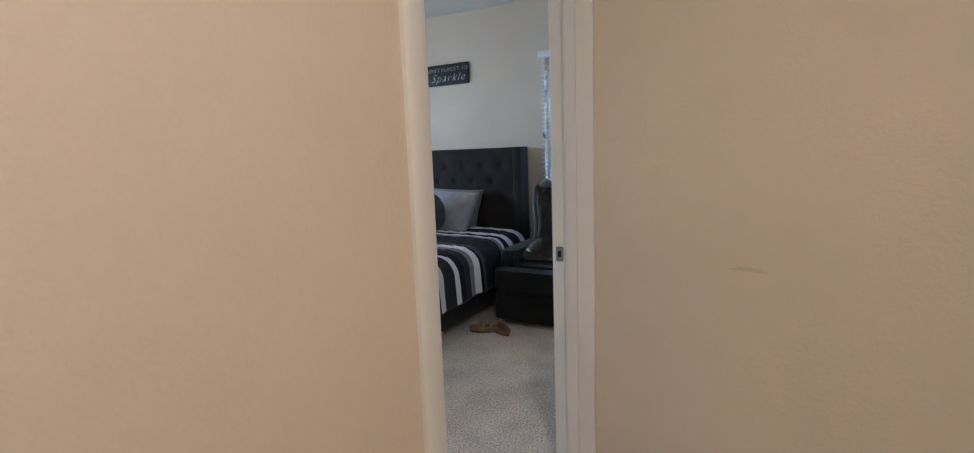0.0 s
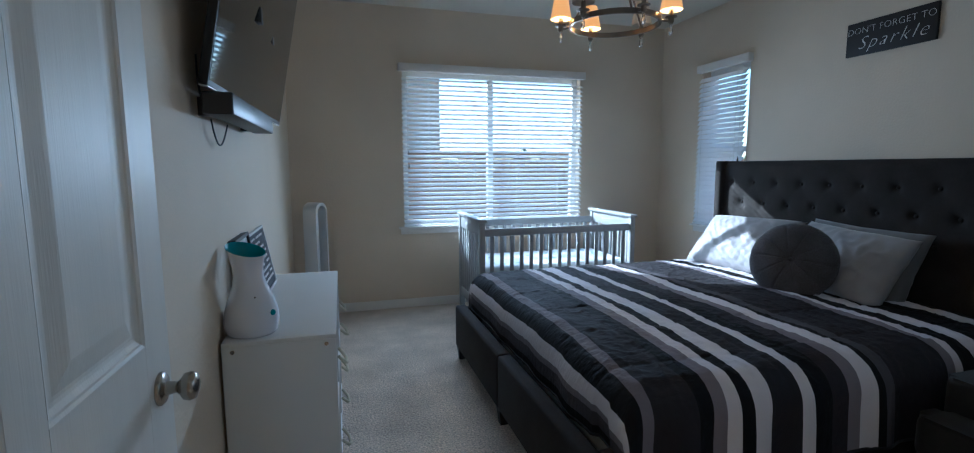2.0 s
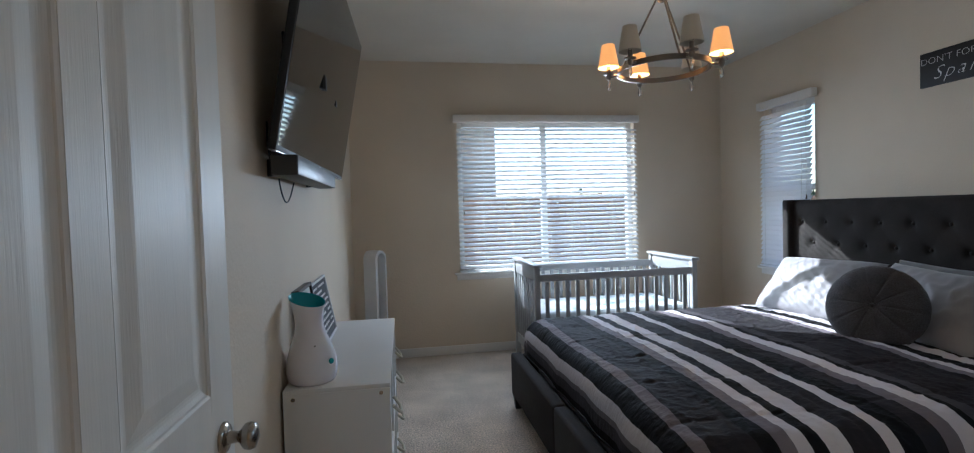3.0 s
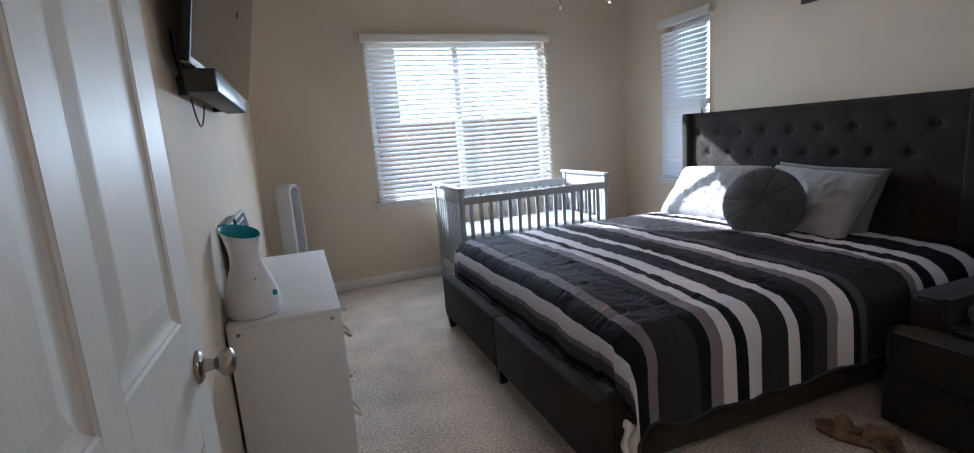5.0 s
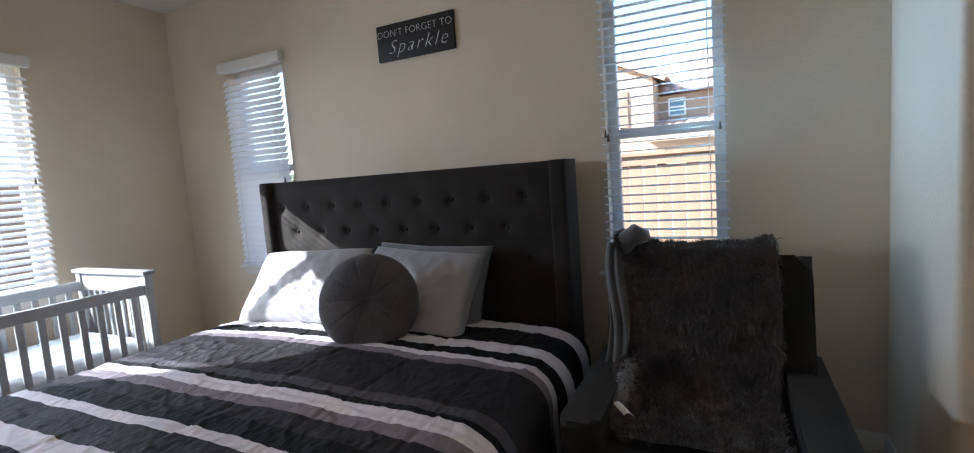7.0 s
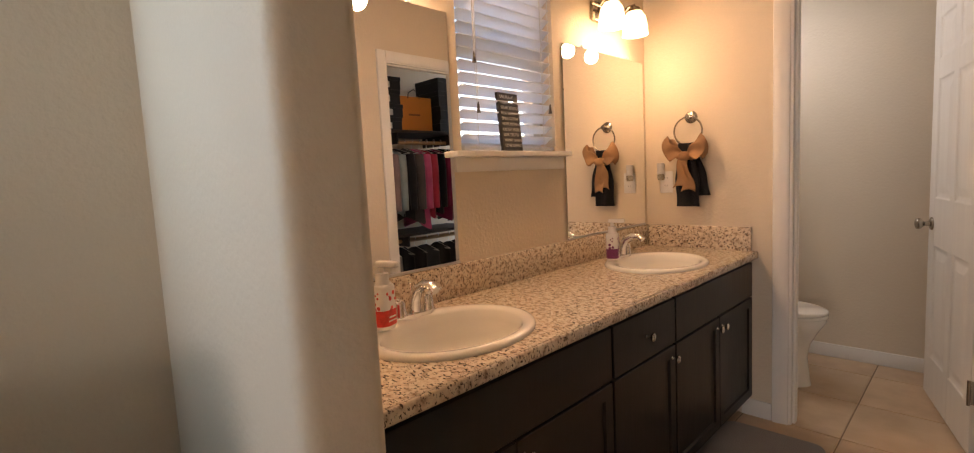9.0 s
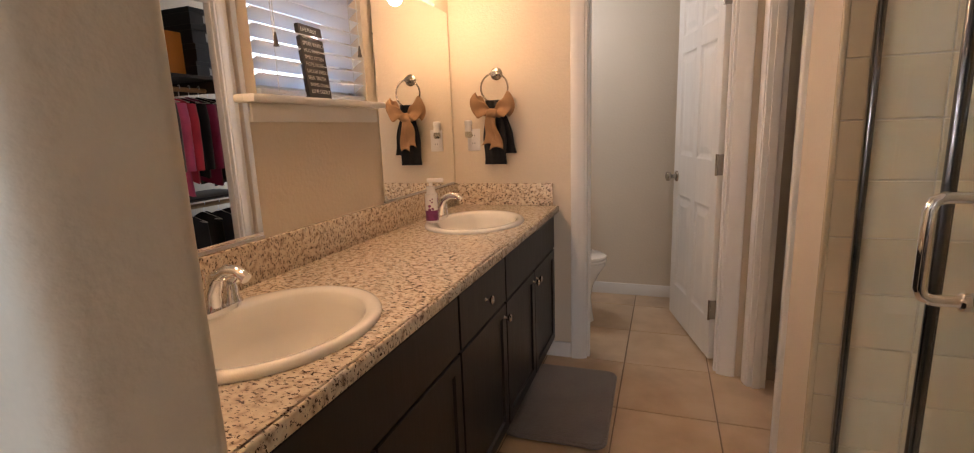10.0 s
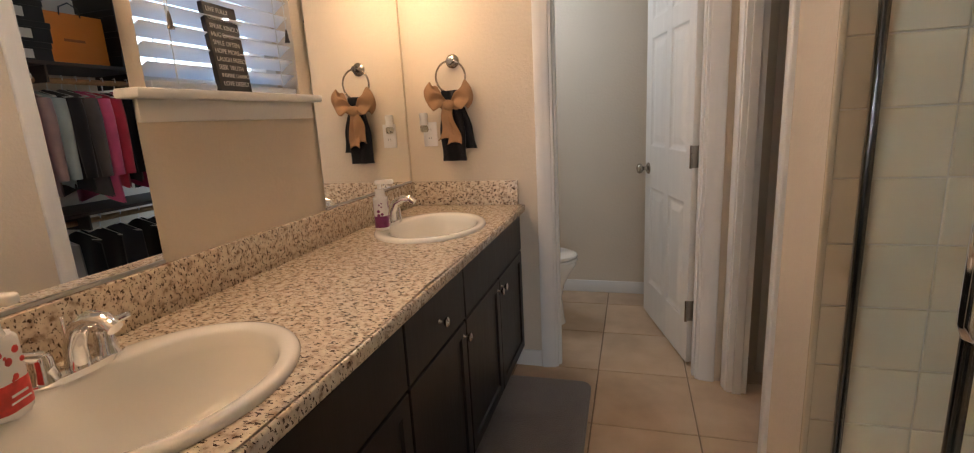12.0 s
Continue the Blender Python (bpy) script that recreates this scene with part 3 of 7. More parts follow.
_mat = tagged(part("mattress", box(-2.49, -0.31, 1.335, 3.165, 0.241, 0.565, 0.05, 4), MATTRESS, smooth=60), "thick white mattress under the comforter", "mattress")
def sheet_tail(u, v):
    """A corner of the white sheet that hangs out below the comforter, crumpled."""
    return (-2.56 + 0.075 * u * (1 - 0.35 * v) + 0.012 * math.sin(9 * v + 3 * u), 1.228 - 0.02 * v + 0.012 * math.sin(11 * u + 5 * v), 0.28 - 0.15 * v + 0.02 * math.sin(8 * u))
part("sheet_corner", sheet(sheet_tail, 10, 16, thick=0.002), MATTRESS, _mat, "white sheet corner hanging out", smooth=120)

HEM = material("dark_hem_cloth", (0.016, 0.016, 0.02), 0.8, vary=0.1, sheen=0.05)

def comforter():
    b = bmesh.new()
    uv = b.loops.layers.uv.new("UVMap")
    nx, ny = 270, 320
    x_head, x_edge = -0.44, -2.40
    r_max = (x_head - x_edge) + 0.40
    y_far, y_near = 3.20, 1.315
    drop_far, drop_near = 0.30, 0.42
    s_min, s_max = -drop_far, (y_far - y_near) + drop_near

    def fall(d, R):
        """Distance past an edge -> (outward, down) round a soft shoulder of radius R."""
        if d <= 0:
            return 0.0, 0.0
        a = d / R
        if a < math.pi / 2:
            return R * math.sin(a), R * (1 - math.cos(a))
        return R, R + (d - R * math.pi / 2)

    grid = []
    for i in range(nx + 1):
        r = r_max * i / nx
        col = []
        for j in range(ny + 1):
            s = s_min + (s_max - s_min) * j / ny
            ox, dx = fall(r - (x_head - x_edge), 0.16)
            L = y_far - y_near
            if s < 0:
                oy, dy = fall(-s, 0.11)
                y = y_far + oy
            elif s > L:
                oy, dy = fall(s - L, 0.13)
                y = y_near - oy - 0.06 * max(0, dy - 0.1)
            else:
                dy, y = 0.0, y_far - s
            x = x_head - min(r, x_head - x_edge) - ox * 0.9
            if x < -2.40 and s > L - 0.1:
                x += 0.10 * max(0, dx - 0.1)
            z = 0.615 - max(dx * 0.80, 0) - dy
            if dx > 0 and dy > 0:
                z = 0.615 - (dx ** 2 + dy ** 2) ** 0.5 * 0.97
            # puff, quilting seams and wrinkles
            top = max(0.0, 1 - (dx + dy) / 0.25)
            crown = 0.025 * (1 - ((y - 2.25) / 1.0) ** 2) * top
            puff = 0.010 * hum(x, y, 3.1) + 0.004 * hum(x, y, 9.0, 3)
            # creases: sharp ridges of two noises, drawn out across the bed
            wx, wy = x + 0.05 * hum(x, y, 4, 21), y + 0.05 * hum(x, y, 4, 22)
            puff += 0.0065 * (1 - abs(hum(wx * 1.8, wy * 0.8, 6.5, 11))) ** 7 + 0.004 * (1 - abs(hum(wx * 1.1, wy * 1.7, 13, 12))) ** 6
            seam = 0.0
            for k in range(6):
                yc = 1.42 + 0.36 * k + 0.012 * math.sin(x * 4.2 + k * 1.7)
                seam += math.exp(-((y - yc) / 0.011) ** 2) if dy < 0.1 else 0.0
            for k in range(5):
                xc = -2.25 + 0.40 * k + 0.012 * math.sin(s * 3.3 + k * 2.1)
                seam += math.exp(-((x - xc) / 0.011) ** 2) if dx < 0.1 else 0.0
            seam = min(seam, 1.0)
            z += crown + puff * (0.5 + 0.5 * top) - 0.0045 * seam
            hang = min(1.0, dy / 0.2)
            if s > L:
                y -= (0.022 * hum(x, 0, 5.5, 2) + 0.012 * math.sin(x * 21 + 2 * hum(x, 1, 3))) * hang
                z += 0.012 * hum(x, 2, 4) * hang
            elif s < 0:
                y += 0.02 * hum(x, 5, 5) * hang
            hx = min(1.0, dx / 0.2)
            x -= (0.012 * hum(y, 3, 4) + 0.005 * math.sin(y * 13 + 2 * hum(y, 2, 3))) * hx
            z += 0.016 * hum(y, 7, 6) * hx
            # slack pulled down at the foot corner beside the rail
            if dx > 0.05 and dy > 0.05:
                z -= 0.05 * min(dx, dy) / 0.2
            z = max(z, 0.10)
            if -2.58 < x and dx > 0.1 and dy < 0.12:
                z = max(z, 0.30)
            col.append((b.verts.new((x, y, z)), -0.44 - r + 0.020 * hum(y, x, 1.3, 9)))
        grid.append(col)
    for i in range(nx):
        for j in range(ny):
            q = (grid[i][j], grid[i + 1][j], grid[i + 1][j + 1], grid[i][j + 1])
            f = b.faces.new([v for v, _ in q])
            for lp, (_, xx) in zip(f.loops, q):
                lp[uv].uv = (xx, 0.0)
    b.normal_update()
    b.faces.ensure_lookup_table()
    if b.faces[nx * ny // 2].normal.z < 0:
        bmesh.ops.reverse_faces(b, faces=b.faces[:])
    foot = [tuple(grid[nx][j][0].co) for j in range(0, ny + 1, 2)]
    near = [tuple(grid[i][ny][0].co) for i in range(0, nx + 1, 2)]
    far = [tuple(grid[i][0][0].co) for i in range(0, nx + 1, 2)]
    ob = part("comforter", b, BAND, smooth=180)
    for edge in (foot, near, far):
        part("hem", tube(edge, 0.006, 6), HEM, ob, "dark stitched hem", smooth=80)
    return tagged(ob, "striped black, grey and white quilted comforter, rumpled", "comforter")
comforter()

VELVET_GREY = material("grey_velvet", (0.075, 0.073, 0.08), 0.9, vary=0.18, scale=9, bump=0.8, bump_scale=160, bump_dist=0.006, fine=0.25, fine_scale=170, sheen=0.2, spec=0.15)
PILLOW_PALE = material("pale_grey_pillowcase", (0.26, 0.255, 0.27), 0.6, vary=0.05, scale=5, bump=0.12, bump_scale=500, bump_dist=0.0005, sheen=0.3)
PILLOW_DARK = material("dark_grey_pillowcase", (0.14, 0.14, 0.15), 0.7, vary=0.08, scale=5, sheen=0.3)

def pillow(name, w, h, thick, m, mat, label, seed):
    """A soft rectangular pillow; local x is its width, y its height, z its thickness."""
    b = bmesh.new()
    n = 44
    for side in (1, -1):
        g = []
        for i in range(n + 1):
            row = []
            for j in range(n + 1):
                u, v = 2 * i / n - 1, 2 * j / n - 1
                e = max(0.0, (1 - abs(u) ** 2.4)) * max(0.0, (1 - abs(v) ** 2.4))
                pinch = 1 - 0.07 * (1 - abs(u)) ** 0.8 * abs(v) ** 3 - 0.0
                pinch2 = 1 - 0.07 * (1 - abs(v)) ** 0.8 * abs(u) ** 3
                z = side * thick / 2 * e ** 0.42
                k = e ** 0.4
                wr = 0.010 * hum(u + seed, v * 1.5, 2.4, seed) + 0.006 * hum(u * 2 + v, v - u, 4.5, seed + side)
                fold = 0.006 * math.sin(9 * (u + 0.6 * v) + 3 * hum(u, v, 2, seed)) * max(0, abs(u) - 0.3) + 0.011 * (1 - abs(hum(u * 1.6 + 0.5 * v, v * 0.9 - 0.5 * u, 2.6, seed + 4))) ** 6
                row.append(b.verts.new((u * w / 2 * pinch2, v * h / 2 * pinch, z + (wr + fold) * k * side)))
            g.append(row)
        for i in range(n):
            for j in range(n):
                q = (g[i][j], g[i + 1][j], g[i + 1][j + 1], g[i][j + 1])
                b.faces.new(q if side > 0 else q[::-1])
    bmesh.ops.remove_doubles(b, verts=b.verts[:], dist=0.0004)
    b.transform(m)
    return tagged(part(name, b, mat, smooth=180), label, "pillow")

def leaning(x, y, z, lean, turn=0.0, roll=0.0):
    """Pose of a pillow that stands on the bed, its face towards the foot."""
    return Matrix.Translation((x, y, z)) @ pose(0, 0, 0, 0, 0, -90 + turn) @ pose(0, 0, 0, lean, 0, 0) @ pose(0, 0, 0, 0, 0, roll)

pillow("pillow", 0.78, 0.48, 0.20, leaning(-0.60, 2.79, 0.80, 50, 3, 2), PILLOW_PALE, "pale grey pillow lying in the sun", 1.0)
pillow("pillow", 0.72, 0.46, 0.17, leaning(-0.46, 2.05, 0.80, 66, 0, -2), PILLOW_DARK, "dark grey pillow against the headboard", 5.0)
pillow("pillow", 0.72, 0.46, 0.19, leaning(-0.57, 2.05, 0.795, 58, -4, -3), PILLOW_PALE, "pale grey pillow leaning on a dark one", 9.0)

def round_pillow():
    t = thing("round_pillow", -0.84, 2.13, 0.805, 0, "round grey velvet cushion with pleats", "cushion")
    b = bmesh.new()
    n, k = 160, 26
    R, T = 0.235, 0.085
    for side in (1, -1):
        rings = []
        for i in range(k + 1):
            q = i / k
            ring = []
            for j in range(n):
                a = 2 * math.pi * j / n
                pleat = 1 - math.exp(-(abs(math.sin(a * 5 + 0.3)) / 0.16) ** 2)
                prof = T * (1 - q ** 2.6) ** 0.5
                dim = 0.022 * math.exp(-(q / 0.16) ** 2)
                z = (prof - dim - 0.008 * (1 - pleat) * min(1, q * 4) * (1 - q ** 4) + 0.006 * hum(q * math.cos(a), q * math.sin(a), 3, side))
                r = R * q * (1 - 0.012 * (1 - pleat) * q)
                ring.append(b.verts.new((r * math.cos(a), r * math.sin(a), side * z)))
            rings.append(ring)
        for lo, hi in zip(rings, rings[1:]):
            for j in range(n):
                q4 = (lo[j], lo[(j + 1) % n], hi[(j + 1) % n], hi[j])
                b.faces.new(q4 if side < 0 else q4[::-1])
    bmesh.ops.remove_doubles(b, verts=b.verts[:], dist=0.0005)
    bmesh.ops.recalc_face_normals(b, faces=b.faces[:])
    m = pose(0, 0, 0, 0, 0, -90 + 30) @ pose(0, 0, 0, 70, 0, 0)
    b.transform(m)
    part("cushion_body", b, VELVET_GREY, t, smooth=180)
    part("centre_button", lathe([(0.0, 0.0), (0.013, 0.001), (0.012, 0.006), (0.001, 0.009)], 14, m=m @ Matrix.Translation((0, 0, 0.062)), cap=False), VELVET_GREY, t, smooth=80)
round_pillow()

# ---- armchair with fur throw ----
CHAIR = material("dark_grey_chair_velvet", (0.019, 0.0175, 0.0155), 0.85, vary=0.25, scale=7, bump=0.4, bump_scale=350, bump_dist=0.001, fine=0.2, fine_scale=400, sheen=0.06, spec=0.2)
FUR = material("grey_brown_faux_fur", (0.085, 0.070, 0.063), 0.7, vary=0.45, scale=14, sheen=0.1, spec=0.3)
FUR_BACK = material("grey_plush_lining", (0.10, 0.10, 0.10), 0.85, vary=0.1, scale=8, bump=0.3, bump_scale=200, sheen=0.6)

def blades(surface, count, length, seed, width=0.0022, droop=0.6, lean=(0, 0, -1)):
    """Many thin tapered hairs that stand on a surface(u, v) -> (point, normal)."""
    rr = random.Random(seed)
    verts, faces = [], []
    ln = Vector(lean)
    for _ in range(count):
        p, n = surface(rr.random(), rr.random())
        clump = noise.noise_vector(p * 16) * 0.9
        d = (n + ln * droop + clump + Vector((rr.gauss(0, 0.35), rr.gauss(0, 0.35), rr.gauss(0, 0.35)))).normalized()
        L = length * rr.uniform(0.6, 1.25)
        side = d.cross(n + Vector((rr.gauss(0, 0.5), rr.gauss(0, 0.5), rr.gauss(0, 0.5)))).normalized() * width
        k = len(verts)
        mid = p + d * L * 0.55 + n * L * 0.1
        tip = p + d * L + ln * L * 0.25
        verts += [tuple(p - side), tuple(p + side), tuple(mid + side * 0.7), tuple(mid - side * 0.7), tuple(tip)]
        faces += [(k, k + 1, k + 2, k + 3), (k + 3, k + 2, k + 4)]
    me = bpy.data.meshes.new("fur")
    me.from_pydata(verts, [], faces)
    return me

CX, CY = -1.36, 0.69

def armchair():
    t = thing("armchair", CX, CY, 0, 0, "dark grey velvet recliner armchair beside the bed", "armchair")
    hw = 0.405
    part("base", box(0.10, 0.92, -hw + 0.004, hw - 0.004, 0.03, 0.30, 0.02, 3), CHAIR, t, smooth=50)
    part("front_panel", box(0.0, 0.10, -hw, hw, 0.04, 0.275, 0.022, 3), CHAIR, t, smooth=50)
    part("footrest_cushion", rounded_slab(rounded_rect(-0.01, 0.15, -hw, hw, 0.04), 0.28, 0.445, 0.035, segments=4), CHAIR, t, smooth=60)
    part("seat_cushion", rounded_slab(rounded_rect(0.13, 0.80, -hw + 0.135, hw - 0.135, 0.03), 0.30, 0.465, 0.04, segments=4), CHAIR, t, smooth=60)
    for s in (-1, 1):
        y0, y1 = sorted((s * (hw - 0.13), s * hw))
        part("armrest", rounded_slab(rounded_rect(0.14, 0.94, y0, y1, 0.03), 0.10, 0.575, 0.03, segments=4), CHAIR, t, smooth=60)
        part("piping", tube([(0.145, s * (hw - 0.125), 0.30), (0.143, s * (hw - 0.125), 0.535), (0.148, s * (hw - 0.11), 0.557), (0.16, s * (hw - 0.10), 0.568), (0.9, s * (hw - 0.10), 0.572)], 0.005, 6), CHAIR, t, smooth=60)
    # leaning back cushion
    m = pose(0.68, 0, 0.42, 0, 15, 0)
    part("backrest", merge(None, rounded_slab(rounded_rect(0.0, 0.2, -0.375, 0.375, 0.06), 0, 0.585, 0.055, segments=4), m), CHAIR, t, smooth=60)
    part("back_frame", merge(None, rounded_slab(rounded_rect(0.2, 0.28, -0.36, 0.36, 0.03), -0.25, 0.56, 0.03, segments=3), m), CHAIR, t, smooth=60)
    for x in (0.14, 0.86):
        for y in (-0.32, 0.32):
            part("foot", lathe([(0.018, 0.0), (0.024, 0.029)], 12, m=Matrix.Translation((x, y, 0))), BLACK, t)
    loop = []
    for a in range(33):
        q = a / 32
        if q < 0.4:
            loop.append(m @ Vector((-0.002, -0.365, 0.1 + 0.44 * q / 0.4)))
        elif q < 0.6:
            loop.append(m @ Vector((0.012, -0.345 + 0.69 * (q - 0.4) / 0.2, 0.572)))
        else:
            loop.append(m @ Vector((-0.002, 0.365, 0.54 - 0.44 * (q - 0.6) / 0.4)))
    part("piping", tube(loop, 0.0045, 6), CHAIR, t, smooth=60)
armchair()

def throw():
    """Long-haired throw hung over the chair back and down on the seat."""
    t = thing("fur_throw", CX, CY, 0, 0, "shaggy grey-brown faux fur throw over the armchair", "throw blanket")
    m = pose(0.68, 0, 0.42, 0, 15, 0)

    def place(u, v):
        """u across the chair, v from behind the top, over it, down to the seat's front."""
        y = -0.255 + 0.56 * u + 0.012 * math.sin(9 * v + 2 * u)
        wob = 0.012 * hum(u * 3, v * 4, 1.6, 4)
        ridge = 0.03 * math.exp(-((u - 0.93) / 0.09) ** 2) + 0.025 * math.exp(-((u - 0.02) / 0.08) ** 2)
        if v < 0.16:
            q = v / 0.16
            p = m @ Vector((0.295 + wob, y, 0.40 + 0.21 * q))
        elif v < 0.30:
            a = math.pi * (v - 0.16) / 0.14
            p = m @ Vector((0.14 + 0.155 * math.cos(a), y, 0.61 + 0.022 * math.sin(a) + ridge + wob))
        elif v < 0.74:
            q = (v - 0.30) / 0.44
            p = m @ Vector((-0.018 - 0.012 * math.sin(q * 3) + wob, y, 0.61 - 0.53 * q + ridge * (1 - q)))
        else:
            q = (v - 0.74) / 0.26
            p = Vector((0.665 - 0.42 * q, y + 0.0 * q, 0.492 + 0.02 * math.exp(-q * 8) + wob * 0.6))
            p.y = max(min(p.y, 0.245), -0.25)
        return p

    part("throw_base", sheet(lambda u, v: place(u, v), 30, 70), FUR_BACK, t, smooth=180)

    def on(u, v):
        p = place(u, v)
        du, dv = place(min(u + 0.01, 1), v) - place(max(u - 0.01, 0), v), place(u, min(v + 0.01, 1)) - place(u, max(v - 0.01, 0))
        n = dv.cross(du).normalized()
        c = m @ Vector((0.14, 0, 0.3))
        if v < 0.74 and n.dot(p - c) < 0:
            n = -n
        if v >= 0.74 and n.z < 0:
            n = -n
        return p + n * 0.001, n

    fur = new("fur", blades(on, 30000, 0.032, 3))
    fur.data.materials.append(FUR)
    fur.parent = t
    tagged(fur, kind="stuff")
    # smooth lining turned out at the bed side, in hanging folds
    def lining(u, v):
        y = 0.285 + 0.075 * u + 0.01 * math.sin(7 * v)
        zz = 1.045 - 0.50 * v
        x = 0.665 + 0.27 * (zz - 0.42) * 0.95 + 0.014 * math.sin(u * 13 + v * 5) - 0.05 * (1 - abs(2 * u - 1)) * (1 - v) * 0.4 - 0.035
        return (x, y, zz)
    part("lining_fold", sheet(lining, 24, 30, thick=-0.006), FUR_BACK, t, "smooth grey plush lining", smooth=180)
    def roll_on(u, v):
        a = 2 * math.pi * u
        p = Vector((0.76 + 0.045 * math.cos(a) + 0.05 * v, 0.30 - 0.03 + 0.04 * math.sin(a), 1.03 - 0.02 + 0.06 * math.sin(a + 1) + 0.02 * v))
        return p, Vector((math.cos(a), math.sin(a) * 0.6, 0.5)).normalized()
    part("rolled_corner", tube([(0.80, 0.30, 1.0), (0.79, 0.285, 1.05), (0.80, 0.25, 1.075), (0.83, 0.21, 1.06)], 0.035, 10, radii=[0.02, 0.042, 0.045, 0.025]), FUR_BACK, t, smooth=80)
    f2 = new("fur", blades(roll_on, 3500, 0.035, 9))
    f2.data.materials.append(FUR)
    f2.parent = t
    tagged(f2, kind="stuff")
    # gathered tail on the armrest with its care tag
    def tail_on(u, v):
        a = 2 * math.pi * u
        q = v
        c = Vector((0.64 - 0.36 * q, 0.262 - 0.01 * q, 0.565 - 0.06 * q))
        r = 0.05 * (1 - 0.35 * q)
        return c + Vector((0, r * math.cos(a), r * 0.8 * math.sin(a))), Vector((-0.2, math.cos(a), math.sin(a)))
    part("gathered_tail", tube([(0.64, 0.262, 0.565), (0.5, 0.258, 0.545), (0.38, 0.256, 0.525), (0.28, 0.252, 0.505)], 0.04, 10, radii=[0.045, 0.045, 0.04, 0.02]), FUR_BACK, t, smooth=80)
    f3 = new("fur", blades(tail_on, 4500, 0.026, 12))
    f3.data.materials.append(FUR)
    f3.parent = t
    tagged(f3, kind="stuff")
    part("care_tag", sheet(lambda u, v: (0.34 - 0.05 * v, 0.235 + 0.035 * u - 0.045 * v, 0.553 + 0.012 * math.sin(3 * u) - 0.012 * v), 6, 4, thick=0.0006), material("white_care_tag", (0.8, 0.8, 0.78), 0.6), t, "white fabric care tag")
throw()

# slippers
SLIP = material("tan_plush", (0.22, 0.125, 0.065), 0.9, vary=0.2, scale=30, sheen=0.5)
SOLE = material("brown_slipper_sole", (0.13, 0.08, 0.05), 0.8, vary=0.1)

def slipper(x, y, rz):
    t = thing("slipper", x, y, 0.0, rz, "tan fluffy open-toe house slipper on carpet", "slipper", "pair of slippers")
    out = [(0.045 * math.cos(a * math.pi / 12) * (1.0 + 0.12 * math.sin(a * math.pi / 12)), 0.125 * math.sin(a * math.pi / 12)) for a in range(24)]
    part("sole", rounded_slab(out, 0.0, 0.018, 0.005), SOLE, t, smooth=40)
    ring = [(0.036 * math.cos(a * math.pi / 10), 0.112 * math.sin(a * math.pi / 10), 0.026) for a in range(20)]
    part("fluffy_rim", tube(ring, 0.014, 8, closed=True), SLIP, t, smooth=80)
    band = [(-0.046, 0.03, 0.02), (-0.04, 0.03, 0.05), (-0.015, 0.03, 0.068), (0.015, 0.03, 0.068), (0.04, 0.03, 0.05), (0.046, 0.03, 0.02)]
    part("strap", merge(None, tube(band, 0.026, 10), Matrix.Identity(4)), SLIP, t, smooth=80)
    def on(u, v):
        if v < 0.5:
            a = 2 * math.pi * u
            c = Vector((0.036 * math.cos(a), 0.112 * math.sin(a), 0.03))
            n = Vector((math.cos(a) * math.cos(v * 9), math.sin(a) * math.cos(v * 9), abs(math.sin(v * 9)))).normalized()
            return c + n * 0.012, n
        a = math.pi * u
        b = (v - 0.5) * 12.56
        n = Vector((math.cos(a) * math.cos(b), math.sin(b), math.sin(a) * math.cos(b)))
        if n.z < -0.2:
            n.z *= -1
        return Vector((0.036 * math.cos(a), 0.03, 0.03 + 0.032 * math.sin(a))) + n * 0.024, n
    f = new("fur", blades(on, 3500, 0.011, 5, 0.0012, 0.2))
    f.data.materials.append(SLIP)
    f.parent = t
    tagged(f, kind="stuff")
slipper(-1.535, 1.09, 24)
slipper(-1.50, 0.98, -36)

# ---- bedroom furniture ----
CRIB_PAINT = material("grey_crib_paint", (0.36, 0.37, 0.38), 0.4, vary=0.04, scale=5, bump=0.05, bump_scale=60)
SHEET_PRINT = material("pale_crib_sheet", (0.74, 0.78, 0.80), 0.8, vary=0.06, scale=14)
SHEET_BLUE = material("blue_sheet_print", (0.35, 0.55, 0.68), 0.8, vary=0.1, scale=20)

